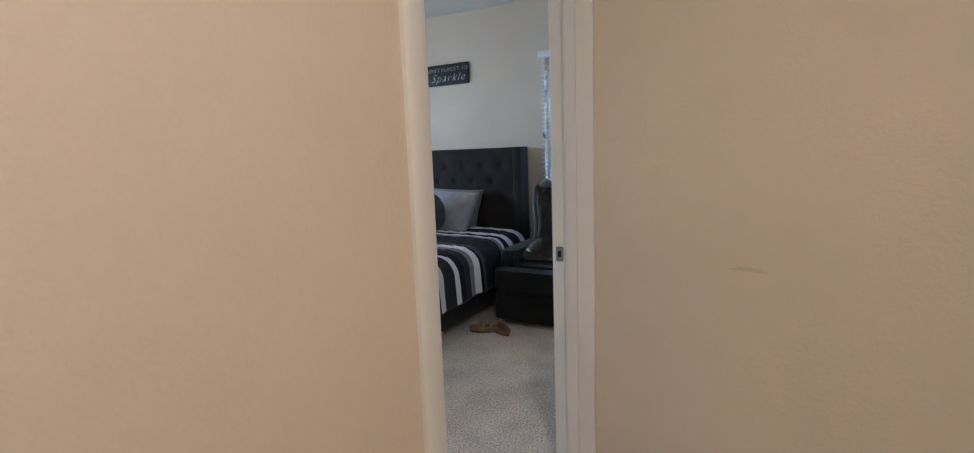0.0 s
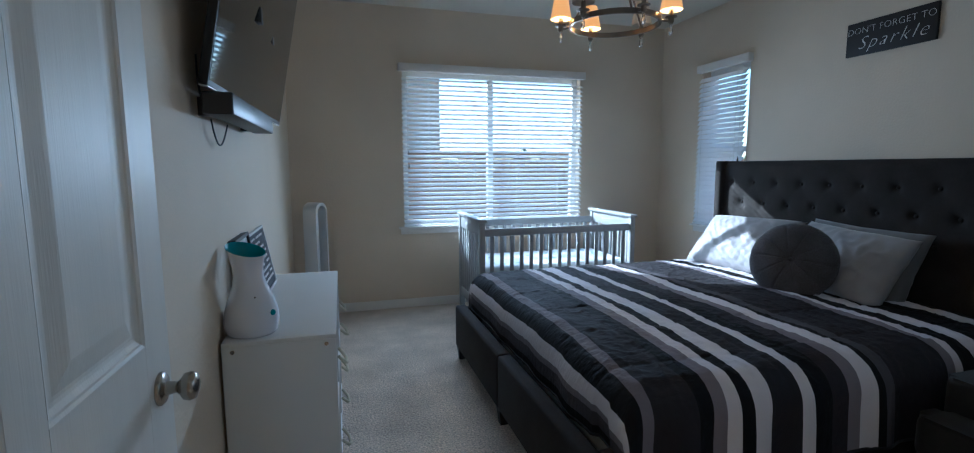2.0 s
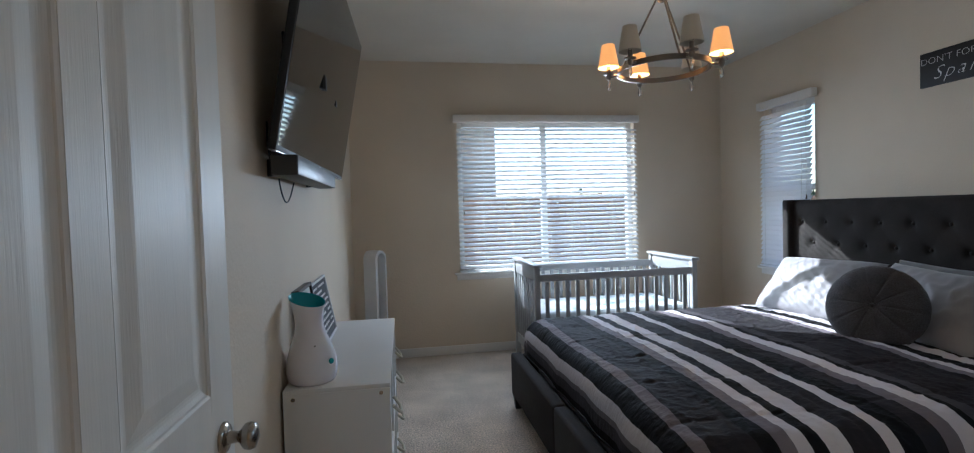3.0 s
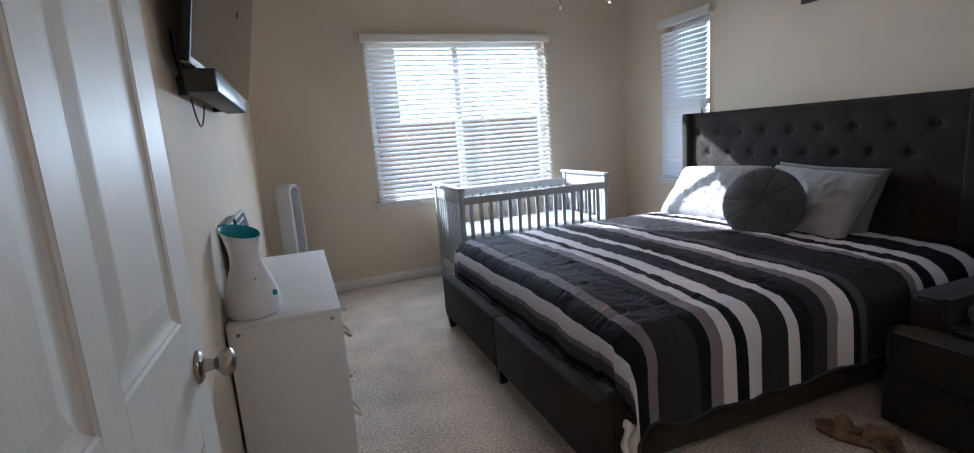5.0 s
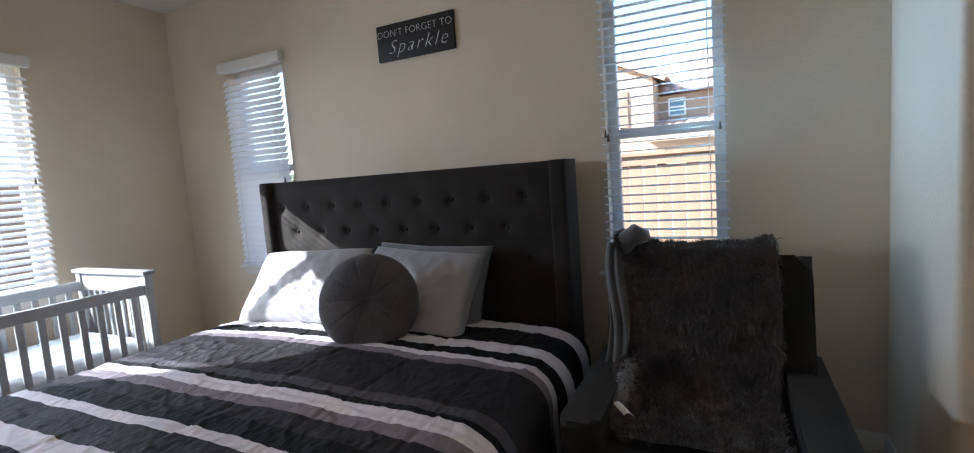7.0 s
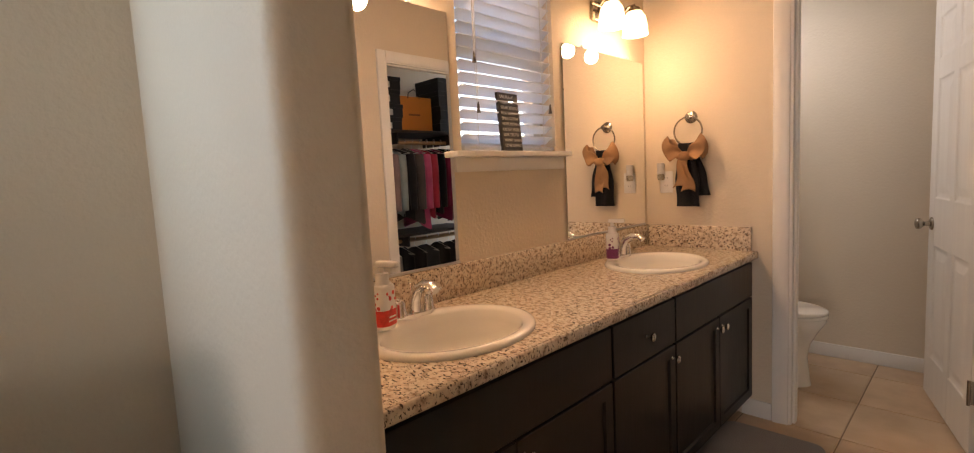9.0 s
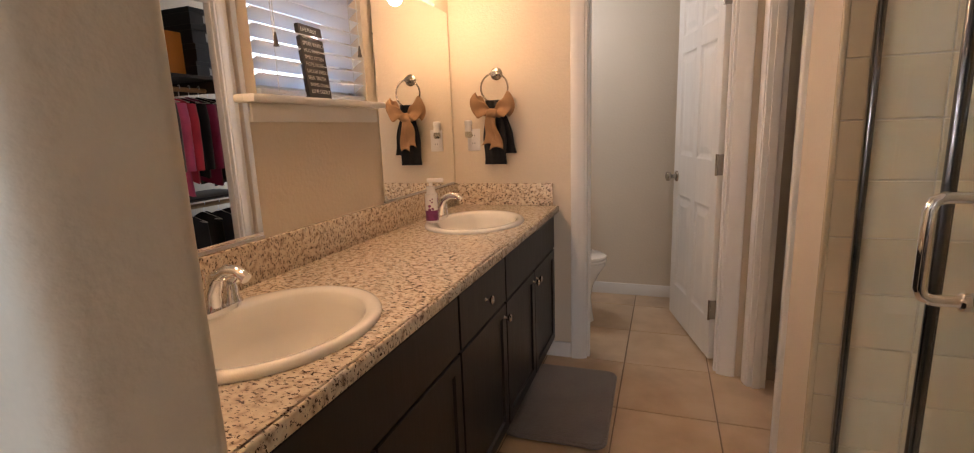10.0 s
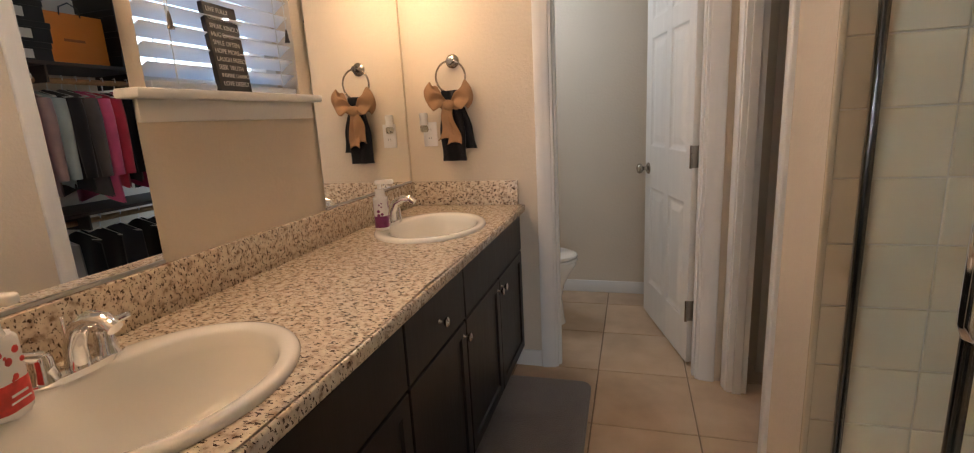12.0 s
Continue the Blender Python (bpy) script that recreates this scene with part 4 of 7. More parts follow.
def crib():
    t = thing("crib", -1.64, 4.04, 0, 0, "grey painted wooden crib with slatted sides", "crib")
    hx, hy, top = 0.69, 0.355, 0.945
    for sx in (-1, 1):
        e = sx * hx
        for sy in (-1, 1):
            part("post", box(e - 0.022, e + 0.022, sy * hy - 0.025, sy * hy + 0.025, 0.0, top - 0.02, 0.004), CRIB_PAINT, t, smooth=30)
        part("end_cap", box(e - 0.035, e + 0.035, -hy - 0.04, hy + 0.04, top - 0.02, top + 0.005, 0.005), CRIB_PAINT, t, smooth=30)
        part("end_panel", box(e - 0.013, e + 0.013, -hy + 0.0255, hy - 0.0255, top - 0.13, top - 0.0205, 0.002), CRIB_PAINT, t, smooth=30)
        part("end_bottom_rail", box(e - 0.013, e + 0.013, -hy + 0.0255, hy - 0.0255, 0.16, 0.24, 0.002), CRIB_PAINT, t, smooth=30)
        for i in range(9):
            y = -hy + 0.07 + i * (2 * hy - 0.14) / 8
            part("end_slat", box(e - 0.007, e + 0.007, y - 0.014, y + 0.014, 0.2401, top - 0.1301, 0.002, 1), CRIB_PAINT, t, smooth=30)
    for sy in (-1, 1):
        y = sy * hy
        zt = 0.87
        part("top_rail", box(-hx + 0.0225, hx - 0.0225, y - 0.013, y + 0.013, zt - 0.062, zt, 0.005), CRIB_PAINT, t, smooth=30)
        part("bottom_rail", box(-hx + 0.0225, hx - 0.0225, y - 0.013, y + 0.013, 0.16, 0.24, 0.005), CRIB_PAINT, t, smooth=30)
        for i in range(15):
            x = -hx + 0.085 + i * (2 * hx - 0.17) / 14
            part("slat", box(x - 0.016, x + 0.016, y - 0.0075, y + 0.0075, 0.2401, zt - 0.0621, 0.002, 1), CRIB_PAINT, t, smooth=30)
    part("mattress_base", box(-hx + 0.03, hx - 0.03, -hy + 0.03, hy - 0.03, 0.40, 0.42, 0.003), CRIB_PAINT, t)
    m = tagged(part("crib_mattress", box(-1.64 - hx + 0.03, -1.64 + hx - 0.03, 4.04 - hy + 0.03, 4.04 + hy - 0.03, 0.42, 0.55, 0.03, 4), SHEET_PRINT, smooth=60),
               "crib mattress in a pale printed sheet", "mattress")
    rnd = random.Random(4)
    for k in range(26):
        x, y, r = -1.64 + rnd.uniform(-0.62, 0.62), 4.04 + rnd.uniform(-0.28, 0.28), rnd.uniform(0.012, 0.03)
        b = rounded_slab([(x + r * math.cos(a * 0.9) * rnd.uniform(0.7, 1.2), y + r * math.sin(a * 0.9) * rnd.uniform(0.7, 1.2)) for a in range(7)], 0.5502, 0.5506)
        part("sheet_print", b, SHEET_BLUE, m)
crib()

def shelf_unit():
    """White three-by-two cube unit with fabric bins, its open front towards the bed."""
    x0, x1, y0, y1, h = -3.838, -3.45, 1.715, 2.90, 0.757
    t = thing("cube_shelf", x0, y0, 0, 0, "white laminate cube shelf holding fabric bins", "shelf")
    W, D = x1 - x0, y1 - y0
    s = 0.017
    part("top_panel", box(0, W, 0, D, h - s, h, 0.0015), WHITE_BOARD, t, smooth=30)
    part("bottom_panel", box(0, W, s, D - s, 0.04, 0.04 + s, 0.0015), WHITE_BOARD, t, smooth=30)
    for y in (0, D - s):
        part("side_panel", box(0, W - 0.001, y, y + s, 0, h - s - 0.0005, 0.0015), WHITE_BOARD, t, smooth=30)
    part("shelf_board", box(0.005, W - 0.002, s + 0.0005, D - s - 0.0005, 0.385, 0.385 + s, 0.001), WHITE_BOARD, t, smooth=30)
    part("back_panel", box(0.0, 0.004, s + 0.0005, D - s - 0.0005, 0.06, h - s - 0.001), WHITE_BOARD, t)
    for k in (1, 2):
        y = k * D / 3
        for z0, z1 in ((0.0575, 0.3845), (0.4025, h - s - 0.0005)):
            part("divider", box(0.005, W - 0.002, y - s / 2, y + s / 2, z0, z1, 0.001), WHITE_BOARD, t, smooth=30)
    part("toe_board", box(W - 0.03, W - 0.014, s + 0.0005, D - s - 0.0005, 0, 0.0395), WHITE_BOARD, t)
    for z in (h - 0.035, 0.06):
        for x in (0.035, W - 0.035):
            m = pose(x, -0.0002, z, 90, 0, 0)
            part("cam_screw", lathe([(0.0075, 0), (0.0075, 0.001), (0.006, 0.0015), (0.003, 0.0008)], 12, m=m), NICKEL, t, smooth=40)
    return x0, y0, W, D, s, h

BIN = material("grey_white_bin_fabric", (0.60, 0.62, 0.62), 0.9, vary=0.05, scale=10, bump=0.3, bump_scale=300)
_t = BIN.node_tree
_tc = _t.nodes.new("ShaderNodeTexCoord")
_sx = _t.nodes.new("ShaderNodeSeparateXYZ")
_t.links.new(_tc.outputs["Object"], _sx.inputs[0])
_zig = _t.nodes.new("ShaderNodeMath")
_zig.operation = "PINGPONG"
_zig.inputs[1].default_value = 0.035
_t.links.new(_sx.outputs["Y"], _zig.inputs[0])
_sum = _t.nodes.new("ShaderNodeMath")
_sum.operation = "ADD"
_t.links.new(_sx.outputs["Z"], _sum.inputs[0])
_t.links.new(_zig.outputs[0], _sum.inputs[1])
_w = _t.nodes.new("ShaderNodeMath")
_w.operation = "PINGPONG"
_w.inputs[1].default_value = 0.028
_t.links.new(_sum.outputs[0], _w.inputs[0])
_wn = _t.nodes.new("ShaderNodeMath")
_wn.operation = "MULTIPLY"
_wn.inputs[1].default_value = 1 / 0.028
_t.links.new(_w.outputs[0], _wn.inputs[0])
_r = add_ramp(BIN, _wn.outputs[0], [(0.48, (0.24, 0.26, 0.27)), (0.52, (0.68, 0.68, 0.66))])
_t.links.new(_r.outputs[0], _t.nodes["Principled BSDF"].inputs["Base Color"])
ROPE = material("cream_rope_handle", (0.62, 0.58, 0.46), 0.9, vary=0.1, scale=60, bump=0.5, bump_scale=300)

def fabric_bin(x, y, z, w, d, h, lean, group):
    t = thing("fabric_bin", x, y, z, 0, "grey and white chevron fabric bin with rope handle", "storage bin", group)
    b = box(-d, 0, -w / 2, w / 2, 0, h, 0.008)
    top = [f for f in b.faces if f.normal.z > 0.9 and f.calc_area() > w * d * 0.5]
    bmesh.ops.inset_region(b, faces=top, thickness=0.012)
    top = [f for f in b.faces if f.normal.z > 0.9 and f.calc_area() > w * d * 0.4 and abs(f.calc_center_median().y) < 0.02 and abs(f.calc_center_median().x + d / 2) < 0.02]
    bmesh.ops.translate(b, verts=list({v for f in top for v in f.verts}), vec=(0, 0, -h * 0.6))
    for v in b.verts:
        if v.co.x > -0.05:
            k = (1 - (2 * v.co.y / w) ** 2) * (0.3 + v.co.z / h)
            v.co.x += lean * k
    part("bin_body", b, BIN, t, smooth=40)
    pts = [(lean + 0.004, -0.05, h * 0.78), (lean + 0.03, -0.035, h * 0.66), (lean + 0.036, 0, h * 0.61), (lean + 0.03, 0.035, h * 0.66), (lean + 0.004, 0.05, h * 0.78)]
    part("rope_handle", tube(pts, 0.007, 8), ROPE, t, smooth=60)

_x, _y, _W, _D, _s, _h = shelf_unit()
for k in range(3):
    w = _D / 3 - 0.05
    yc = _y + (k + 0.5) * _D / 3
    fabric_bin(_x + _W - 0.012, yc, 0.402, w, 0.34, 0.27 if k != 1 else 0.25, 0.012 if k != 1 else 0.02, "bins in the cube shelf")
    fabric_bin(_x + _W - 0.012, yc, 0.057, w, 0.34, 0.25, 0.015, "bins in the cube shelf")

SCREEN = material("television_screen", (0.012, 0.011, 0.010), 0.06, vary=0.0, coat=0.3)
SILVER_EDGE = material("silver_edge", (0.6, 0.6, 0.6), 0.3, metal=1.0, vary=0.02)
CABLE = material("black_cable", (0.01, 0.01, 0.01), 0.5, vary=0.05)

def television():
    """Flat screen on a wall arm, its top leaning out into the room."""
    t = thing("television", X_TV, 2.26, 1.585, 0, "black flat television tilted down on a wall mount", "television")
    h, w = 0.83, 1.48
    m = pose(0.088, 0, 0.03, 0, 0, -1.4) @ pose(0, 0, 0, 0, 10.5, 0)
    b = box(-0.03, 0.0, -w / 2, w / 2, 0, h, 0.006)
    part("bezel", merge(None, b, m), BLACK, t, smooth=30)
    part("screen", box(0.0003, 0.0012, -w / 2 + 0.010, w / 2 - 0.010, 0.018, h - 0.010, m=m), SCREEN, t)
    part("edge_strip", box(-0.024, 0.002, -w / 2 - 0.001, w / 2 + 0.001, -0.003, 0.0, 0.0005, 1, m=m), SILVER_EDGE, t)
    part("logo_mark", box(0.0013, 0.002, -0.025, 0.025, 0.006, 0.013, m=m), SILVER_EDGE, t)
    part("rear_housing", merge(None, box(-0.062, -0.0305, -w * 0.36, w * 0.36, 0.12, h * 0.66, 0.012), m), BLACK, t, smooth=40)
    part("wall_plate", box(0.0, 0.02, -0.26, 0.26, 0.22, 0.58, 0.003), BLACK, t, smooth=30)
    part("mount_arm", box(0.0205, 0.16, -0.20, -0.15, 0.36, 0.42, 0.003), BLACK, t, smooth=30)
    part("mount_arm", box(0.0205, 0.16, 0.15, 0.20, 0.36, 0.42, 0.003), BLACK, t, smooth=30)
    return t
television()

def sound_bar():
    t = thing("sound_bar", X_TV, 2.065, 1.572, 0, "black sound bar with grey end on the wall", "speaker")
    part("body", box(0.035, 0.125, -0.48, 0.47, -0.034, 0.036, 0.006), BLACK, t, smooth=30)
    part("end_cap", box(0.039, 0.121, -0.4835, -0.4802, -0.03, 0.032, 0.001), material("grey_cap", (0.05, 0.048, 0.046), 0.5), t, "grey plastic end cap")
    part("wall_bracket", box(0.0, 0.0345, -0.38, -0.34, -0.03, 0.03), BLACK, t)
    part("wall_bracket", box(0.0, 0.0345, 0.34, 0.38, -0.03, 0.03), BLACK, t)
    pts = [(0.02, -0.30 + 0.26 * k / 12, -0.034 - 0.085 * math.sin(math.pi * (k / 12) ** 0.8)) for k in range(13)]
    part("cable", tube(pts, 0.003, 8), CABLE, t, smooth=60)
    part("cable", tube([(0.01, -0.40, 0.16), (0.012, -0.41, 0.08), (0.02, -0.40, 0.0), (0.034, -0.40, -0.02)], 0.003, 8), CABLE, t, smooth=60)
sound_bar()

# wall sign over the bed
SIGN_BLACK = material("black_sign_board", (0.018, 0.017, 0.017), 0.6, vary=0.1, scale=20)
INK_WHITE = material("white_lettering", (0.72, 0.70, 0.68), 0.7, vary=0.03)

def lettering(name, text, size, m, mat, parent, thick=0.0008, shear=0.0, spacing=1.0, align="CENTER", thin=0.0):
    c = bpy.data.curves.new(name, "FONT")
    c.body, c.size, c.extrude, c.shear, c.space_character = text, size, thick, shear, spacing
    c.align_x, c.align_y = align, "CENTER"
    c.resolution_u = 3
    c.offset = -thin
    ob = new(name, c)
    me = bpy.data.meshes.new_from_object(ob.evaluated_get(bpy.context.evaluated_depsgraph_get()))
    bpy.data.objects.remove(ob)
    bpy.data.curves.remove(c)
    me.materials.clear()
    me.materials.append(mat)
    me.transform(m)
    o = new(name, me)
    o.parent = parent
    return o

def sparkle_sign():
    t = thing("wall_sign", -0.001, 2.282, 2.219, 0, "black wooden wall sign with white lettering", "sign")
    part("board", box(-0.02, 0, -0.276, 0.276, -0.109, 0.109, 0.003), SIGN_BLACK, t, smooth=30)
    m = pose(-0.0206, 0, 0, 90, 0, -90)
    lettering("lettering", "DON'T FORGET TO", 0.060, m @ pose(0.0, 0.050, 0), INK_WHITE, t, spacing=1.02, thin=0.0016)
    lettering("lettering", "Sparkle", 0.118, m @ pose(0.015, -0.035, 0), INK_WHITE, t, shear=0.42, spacing=1.22, thin=0.0028)
    return t
sparkle_sign()

# chandelier
SHADE_LIT = material("lit_cream_shade", (0.85, 0.70, 0.48), 0.9, vary=0.02)
def _glow(m, col, s):
    p = m.node_tree.nodes["Principled BSDF"]
    p.inputs["Emission Color"].default_value = (*col, 1)
    p.inputs["Emission Strength"].default_value = s
_glow(SHADE_LIT, (1.0, 0.36, 0.07), 0.30)
SHADE = material("unlit_cream_shade", (0.66, 0.60, 0.50), 0.9, vary=0.03, bump=0.1, bump_scale=300)
BRONZE = material("brushed_bronze", (0.24, 0.20, 0.16), 0.32, metal=1.0, vary=0.1, scale=20)
CRYSTAL = material("crystal_drop", (0.97, 0.98, 1.0), 0.02, trans=1.0, ior=1.5, vary=0.0)
BULB = glowing("warm_bulb", (1.0, 0.6, 0.25), 5.0)
CH = (-2.03, 2.21)

def chandelier():
    zr = 2.10
    t = thing("chandelier", CH[0], CH[1], zr, 0, "round bronze chandelier with six small cream shades", "chandelier")
    R = 0.225
    ring = bmesh.new()
    n = 64
    prof = [(R - 0.006, -0.013), (R + 0.006, -0.013), (R + 0.006, 0.013), (R - 0.006, 0.013)]
    rs = [[ring.verts.new((r * math.cos(2 * math.pi * i / n), r * math.sin(2 * math.pi * i / n), z)) for r, z in prof] for i in range(n)]
    for i in range(n):
        for j in range(4):
            ring.faces.new((rs[i][j], rs[(i + 1) % n][j], rs[(i + 1) % n][(j + 1) % 4], rs[i][(j + 1) % 4]))
    bmesh.ops.recalc_face_normals(ring, faces=ring.faces[:])
    part("ring", ring, BRONZE, t, smooth=30)
    hub = 0.36
    part("hub", lathe([(0.006, hub - 0.02), (0.022, hub - 0.012), (0.03, hub), (0.022, hub + 0.015), (0.008, hub + 0.03), (0.005, hub + 0.045)], 16), BRONZE, t, smooth=50)
    for k in range(3):
        a = radians(20 + 120 * k)
        part("stay_rod", tube([(0.028 * math.cos(a), 0.028 * math.sin(a), hub), (R * math.cos(a), R * math.sin(a), 0.01)], 0.0055, 8), BRONZE, t, smooth=60)
    top = H - zr
    k, z = 0, hub + 0.04
    while z < top - 0.05:
        pts = [(0.011 * math.cos(q * math.pi / 5), 0, z + 0.02 + 0.021 * math.sin(q * math.pi / 5)) for q in range(10)]
        part("chain_link", tube(pts, 0.0028, 6, m=pose(0, 0, 0, 0, 0, 90 * (k % 2)), closed=True), BRONZE, t, smooth=60)
        z += 0.034
        k += 1
    part("canopy", lathe([(0.012, top - 0.05), (0.045, top - 0.03), (0.062, top - 0.012), (0.062, top - 0.0005)], 24), NICKEL, t, smooth=40)
    for k in range(6):
        a = radians(-32 + 60 * k)
        c, s = math.cos(a), math.sin(a)
        lit = k in (0, 2, 3)
        arm = part("arm", tube([(R * c, R * s, 0), ((R + 0.045) * c, (R + 0.045) * s, -0.006)], 0.006, 8), BRONZE, t, smooth=60)
        m = Matrix.Translation(((R + 0.05) * c, (R + 0.05) * s, 0))
        part("candle_cup", lathe([(0.008, -0.022), (0.014, -0.012), (0.014, 0.006), (0.030, 0.010), (0.030, 0.014), (0.011, 0.016), (0.011, 0.05)], 16, m=m), BRONZE, t, smooth=40)
        part("crystal_drop", lathe([(0.003, -0.02), (0.006, -0.035), (0.0105, -0.058), (0.007, -0.072), (0.001, -0.076)], 10, m=m), CRYSTAL, t, smooth=60)
        b = lathe([(0.055, 0.045), (0.034, 0.165), (0.0325, 0.165), (0.0535, 0.045)], 28, m=m, cap=False)
        part("shade", b, SHADE_LIT if lit else SHADE, t, "glowing cream fabric shade" if lit else "unlit cream fabric shade", smooth=60)
        part("bulb", lathe([(0.006, 0.05), (0.013, 0.075), (0.012, 0.095), (0.002, 0.12)], 12, m=m), BULB if lit else CRYSTAL, t, smooth=60)
        if lit:
            lp = bpy.data.lights.new("chandelier_bulb", "POINT")
            lp.energy, lp.color, lp.shadow_soft_size = CHANDELIER_WATTS, (1.0, 0.62, 0.3), 0.02
            lo = new("chandelier_bulb", lp)
            lo.location = (CH[0] + (R + 0.05) * c, CH[1] + (R + 0.05) * s, zr + 0.145)
chandelier()

def smoke_detector():
    tagged(part("ceiling_sprinkler", lathe([(0.0, H - 0.012), (0.035, H - 0.011), (0.04, H - 0.004), (0.04, H - 0.0005)], 20, m=Matrix.Translation((-2.62, 1.95, 0))), WHITE_BOARD, smooth=40),
           "small white round sprinkler cover on the ceiling", "sprinkler cover")
smoke_detector()

# open bedroom door
def panel_door(name, w, h, mat, knob_z, pose_m, label, hinge_mat, six=True, hinge_side_back=True):
    """A panelled door leaf; local x runs from the hinge, y through the leaf."""
    t = thing(name, label=label, category="door")
    t.matrix_basis = pose_m
    th = 0.035
    sx = w / 0.895
    cols = ((0.105 * sx, 0.395 * sx), (0.475 * sx, 0.778 * sx))
    rows = ((0.22, 0.80), (1.035, 1.62), (1.71, 1.91)) if six else ((0.22, 0.80), (1.035, 1.91))
    sink = 0.010
    # core slab with stiles and rails standing proud of it on both faces
    b = box(0.001, w - 0.001, sink, th - sink, 0.013, h - 0.001)
    part("leaf", b, mat, t)
    xs = (0.0, cols[0][0], cols[0][1], cols[1][0], cols[1][1], w)
    for x0, x1 in ((xs[0], xs[1]), (xs[2], xs[3]), (xs[4], xs[5])):
        part("stile", box(x0, x1, 0, th, 0.012, h, 0.0015, 1), mat, t, smooth=30)
    for c0, c1 in cols:
        for r0, r1 in zip((0.012, *[r[1] for r in rows]), (*[r[0] for r in rows], h)):
            part("rail", box(c0, c1, 0.0002, th - 0.0002, r0, r1), mat, t)
    for side in (0, 1):
        for c0, c1 in cols:
            for r0, r1 in rows:
                q = bmesh.new()
                y = th if side else 0.0
                out = 1 if side else -1
                # stepped moulding down to the groove, then the bevelled rise to the field
                levels = ((0.0, -0.0004), (0.006, -0.0026), (0.008, -0.0055), (0.018, -0.0085), (0.024, -0.0094), (0.030, -0.0094), (0.062, -0.0022), (0.066, -0.0016))
                loops = []
                for ins, hh in levels:
                    loops.append([q.verts.new((x, y + out * hh, z)) for x, z in ((c0 + ins, r0 + ins), (c1 - ins, r0 + ins), (c1 - ins, r1 - ins), (c0 + ins, r1 - ins))])
                for lo, hi in zip(loops, loops[1:]):
                    for i in range(4):
                        q.faces.new((lo[i], lo[(i + 1) % 4], hi[(i + 1) % 4], hi[i]))
                q.faces.new(loops[-1])
                bmesh.ops.recalc_face_normals(q, faces=q.faces[:])
                if (q.faces[-1].normal.y > 0) != (out > 0):
                    bmesh.ops.reverse_faces(q, faces=q.faces[:])
                part("panel", q, mat, t)
    for out, y in ((-1, 0.0), (1, th)):
        m = Matrix.Translation((w - 0.065, y, knob_z)) @ pose(0, 0, 0, 90 if out < 0 else -90)
        k = part("door_knob", lathe([(0.033, 0.0002), (0.033, 0.004), (0.028, 0.009), (0.014, 0.012), (0.011, 0.03), (0.016, 0.036), (0.026, 0.044), (0.0285, 0.054), (0.025, 0.064), (0.012, 0.069), (0.001, 0.07)], 28, m=m), hinge_mat, t, "satin nickel round knob", smooth=50)
    part("latch_plate", box(w + 0.0002, w + 0.0016, 0.006, th - 0.006, knob_z - 0.028, knob_z + 0.028), hinge_mat, t)
    for z in (0.28, 1.02, 1.80):
        part("hinge", merge(box(-0.0018, 0.0, 0.002, th - 0.002, z - 0.05, z + 0.05), lathe([(0.0065, z - 0.052), (0.0065, z + 0.052)], 12, m=Matrix.Translation((-0.003, th + 0.006 if hinge_side_back else -0.006, 0)))), hinge_mat, t, "metal hinge", smooth=40)
    return t

panel_door("bedroom_door", 0.895, 2.03, DOOR, 0.93, pose(-3.786, 0.085, 0.01, 0, 0, 88.8), "open white four-panel door with nickel knob", NICKEL, six=False)
_st = thing("strike_plate", -2.8805, 0.0, 0.94, 0, "brass strike plate on the door jamb", "strike plate")
part("plate", box(-0.0015, 0.0, -0.016, 0.016, -0.03, 0.03, 0.0005, 1), NICKEL, _st)
part("latch_hole", box(-0.0019, -0.0015, -0.006, 0.008, -0.013, 0.013), BLACK, _st)
for z in (-0.023, 0.023):
    part("screw", lathe([(0.0035, 0.0), (0.003, 0.0008)], 10, m=pose(-0.0015, 0, z, 0, -90, 0)), NICKEL, _st)

# ---- bathroom ----
GRANITE = bpy.data.materials.new("speckled_granite")
GRANITE.use_nodes = True
_t = GRANITE.node_tree
_p = _t.nodes["Principled BSDF"]
_p.inputs["Roughness"].default_value = 0.14
_tc = _t.nodes.new("ShaderNodeTexCoord")
_base = _t.nodes.new("ShaderNodeTexNoise")
_base.inputs["Scale"].default_value, _base.inputs["Detail"].default_value = 55, 5
_t.links.new(_tc.outputs["Object"], _base.inputs["Vector"])
_r1 = add_ramp(GRANITE, _base.outputs["Fac"], [(0.30, (0.30, 0.20, 0.13)), (0.40, (0.55, 0.44, 0.33)), (0.48, (0.70, 0.58, 0.44)), (0.64, (0.79, 0.70, 0.56))])
_mp = _t.nodes.new("ShaderNodeMapping")
_mp.inputs["Rotation"].default_value = (0.3, 0.2, 0.6)
_mp.inputs["Scale"].default_value = (1.0, 1.9, 1.3)
_t.links.new(_tc.outputs["Object"], _mp.inputs[0])
_sp = _t.nodes.new("ShaderNodeTexNoise")
_sp.inputs["Scale"].default_value, _sp.inputs["Detail"].default_value, _sp.inputs["Roughness"].default_value = 95, 2.5, 0.6
_t.links.new(_mp.outputs[0], _sp.inputs["Vector"])
_r2 = add_ramp(GRANITE, _sp.outputs["Fac"], [(0.58, (0, 0, 0)), (0.61, (1, 1, 1))])
_mx = _t.nodes.new("ShaderNodeMix")
_mx.data_type = "RGBA"
_t.links.new(_r2.outputs[0], _mx.inputs["Factor"])
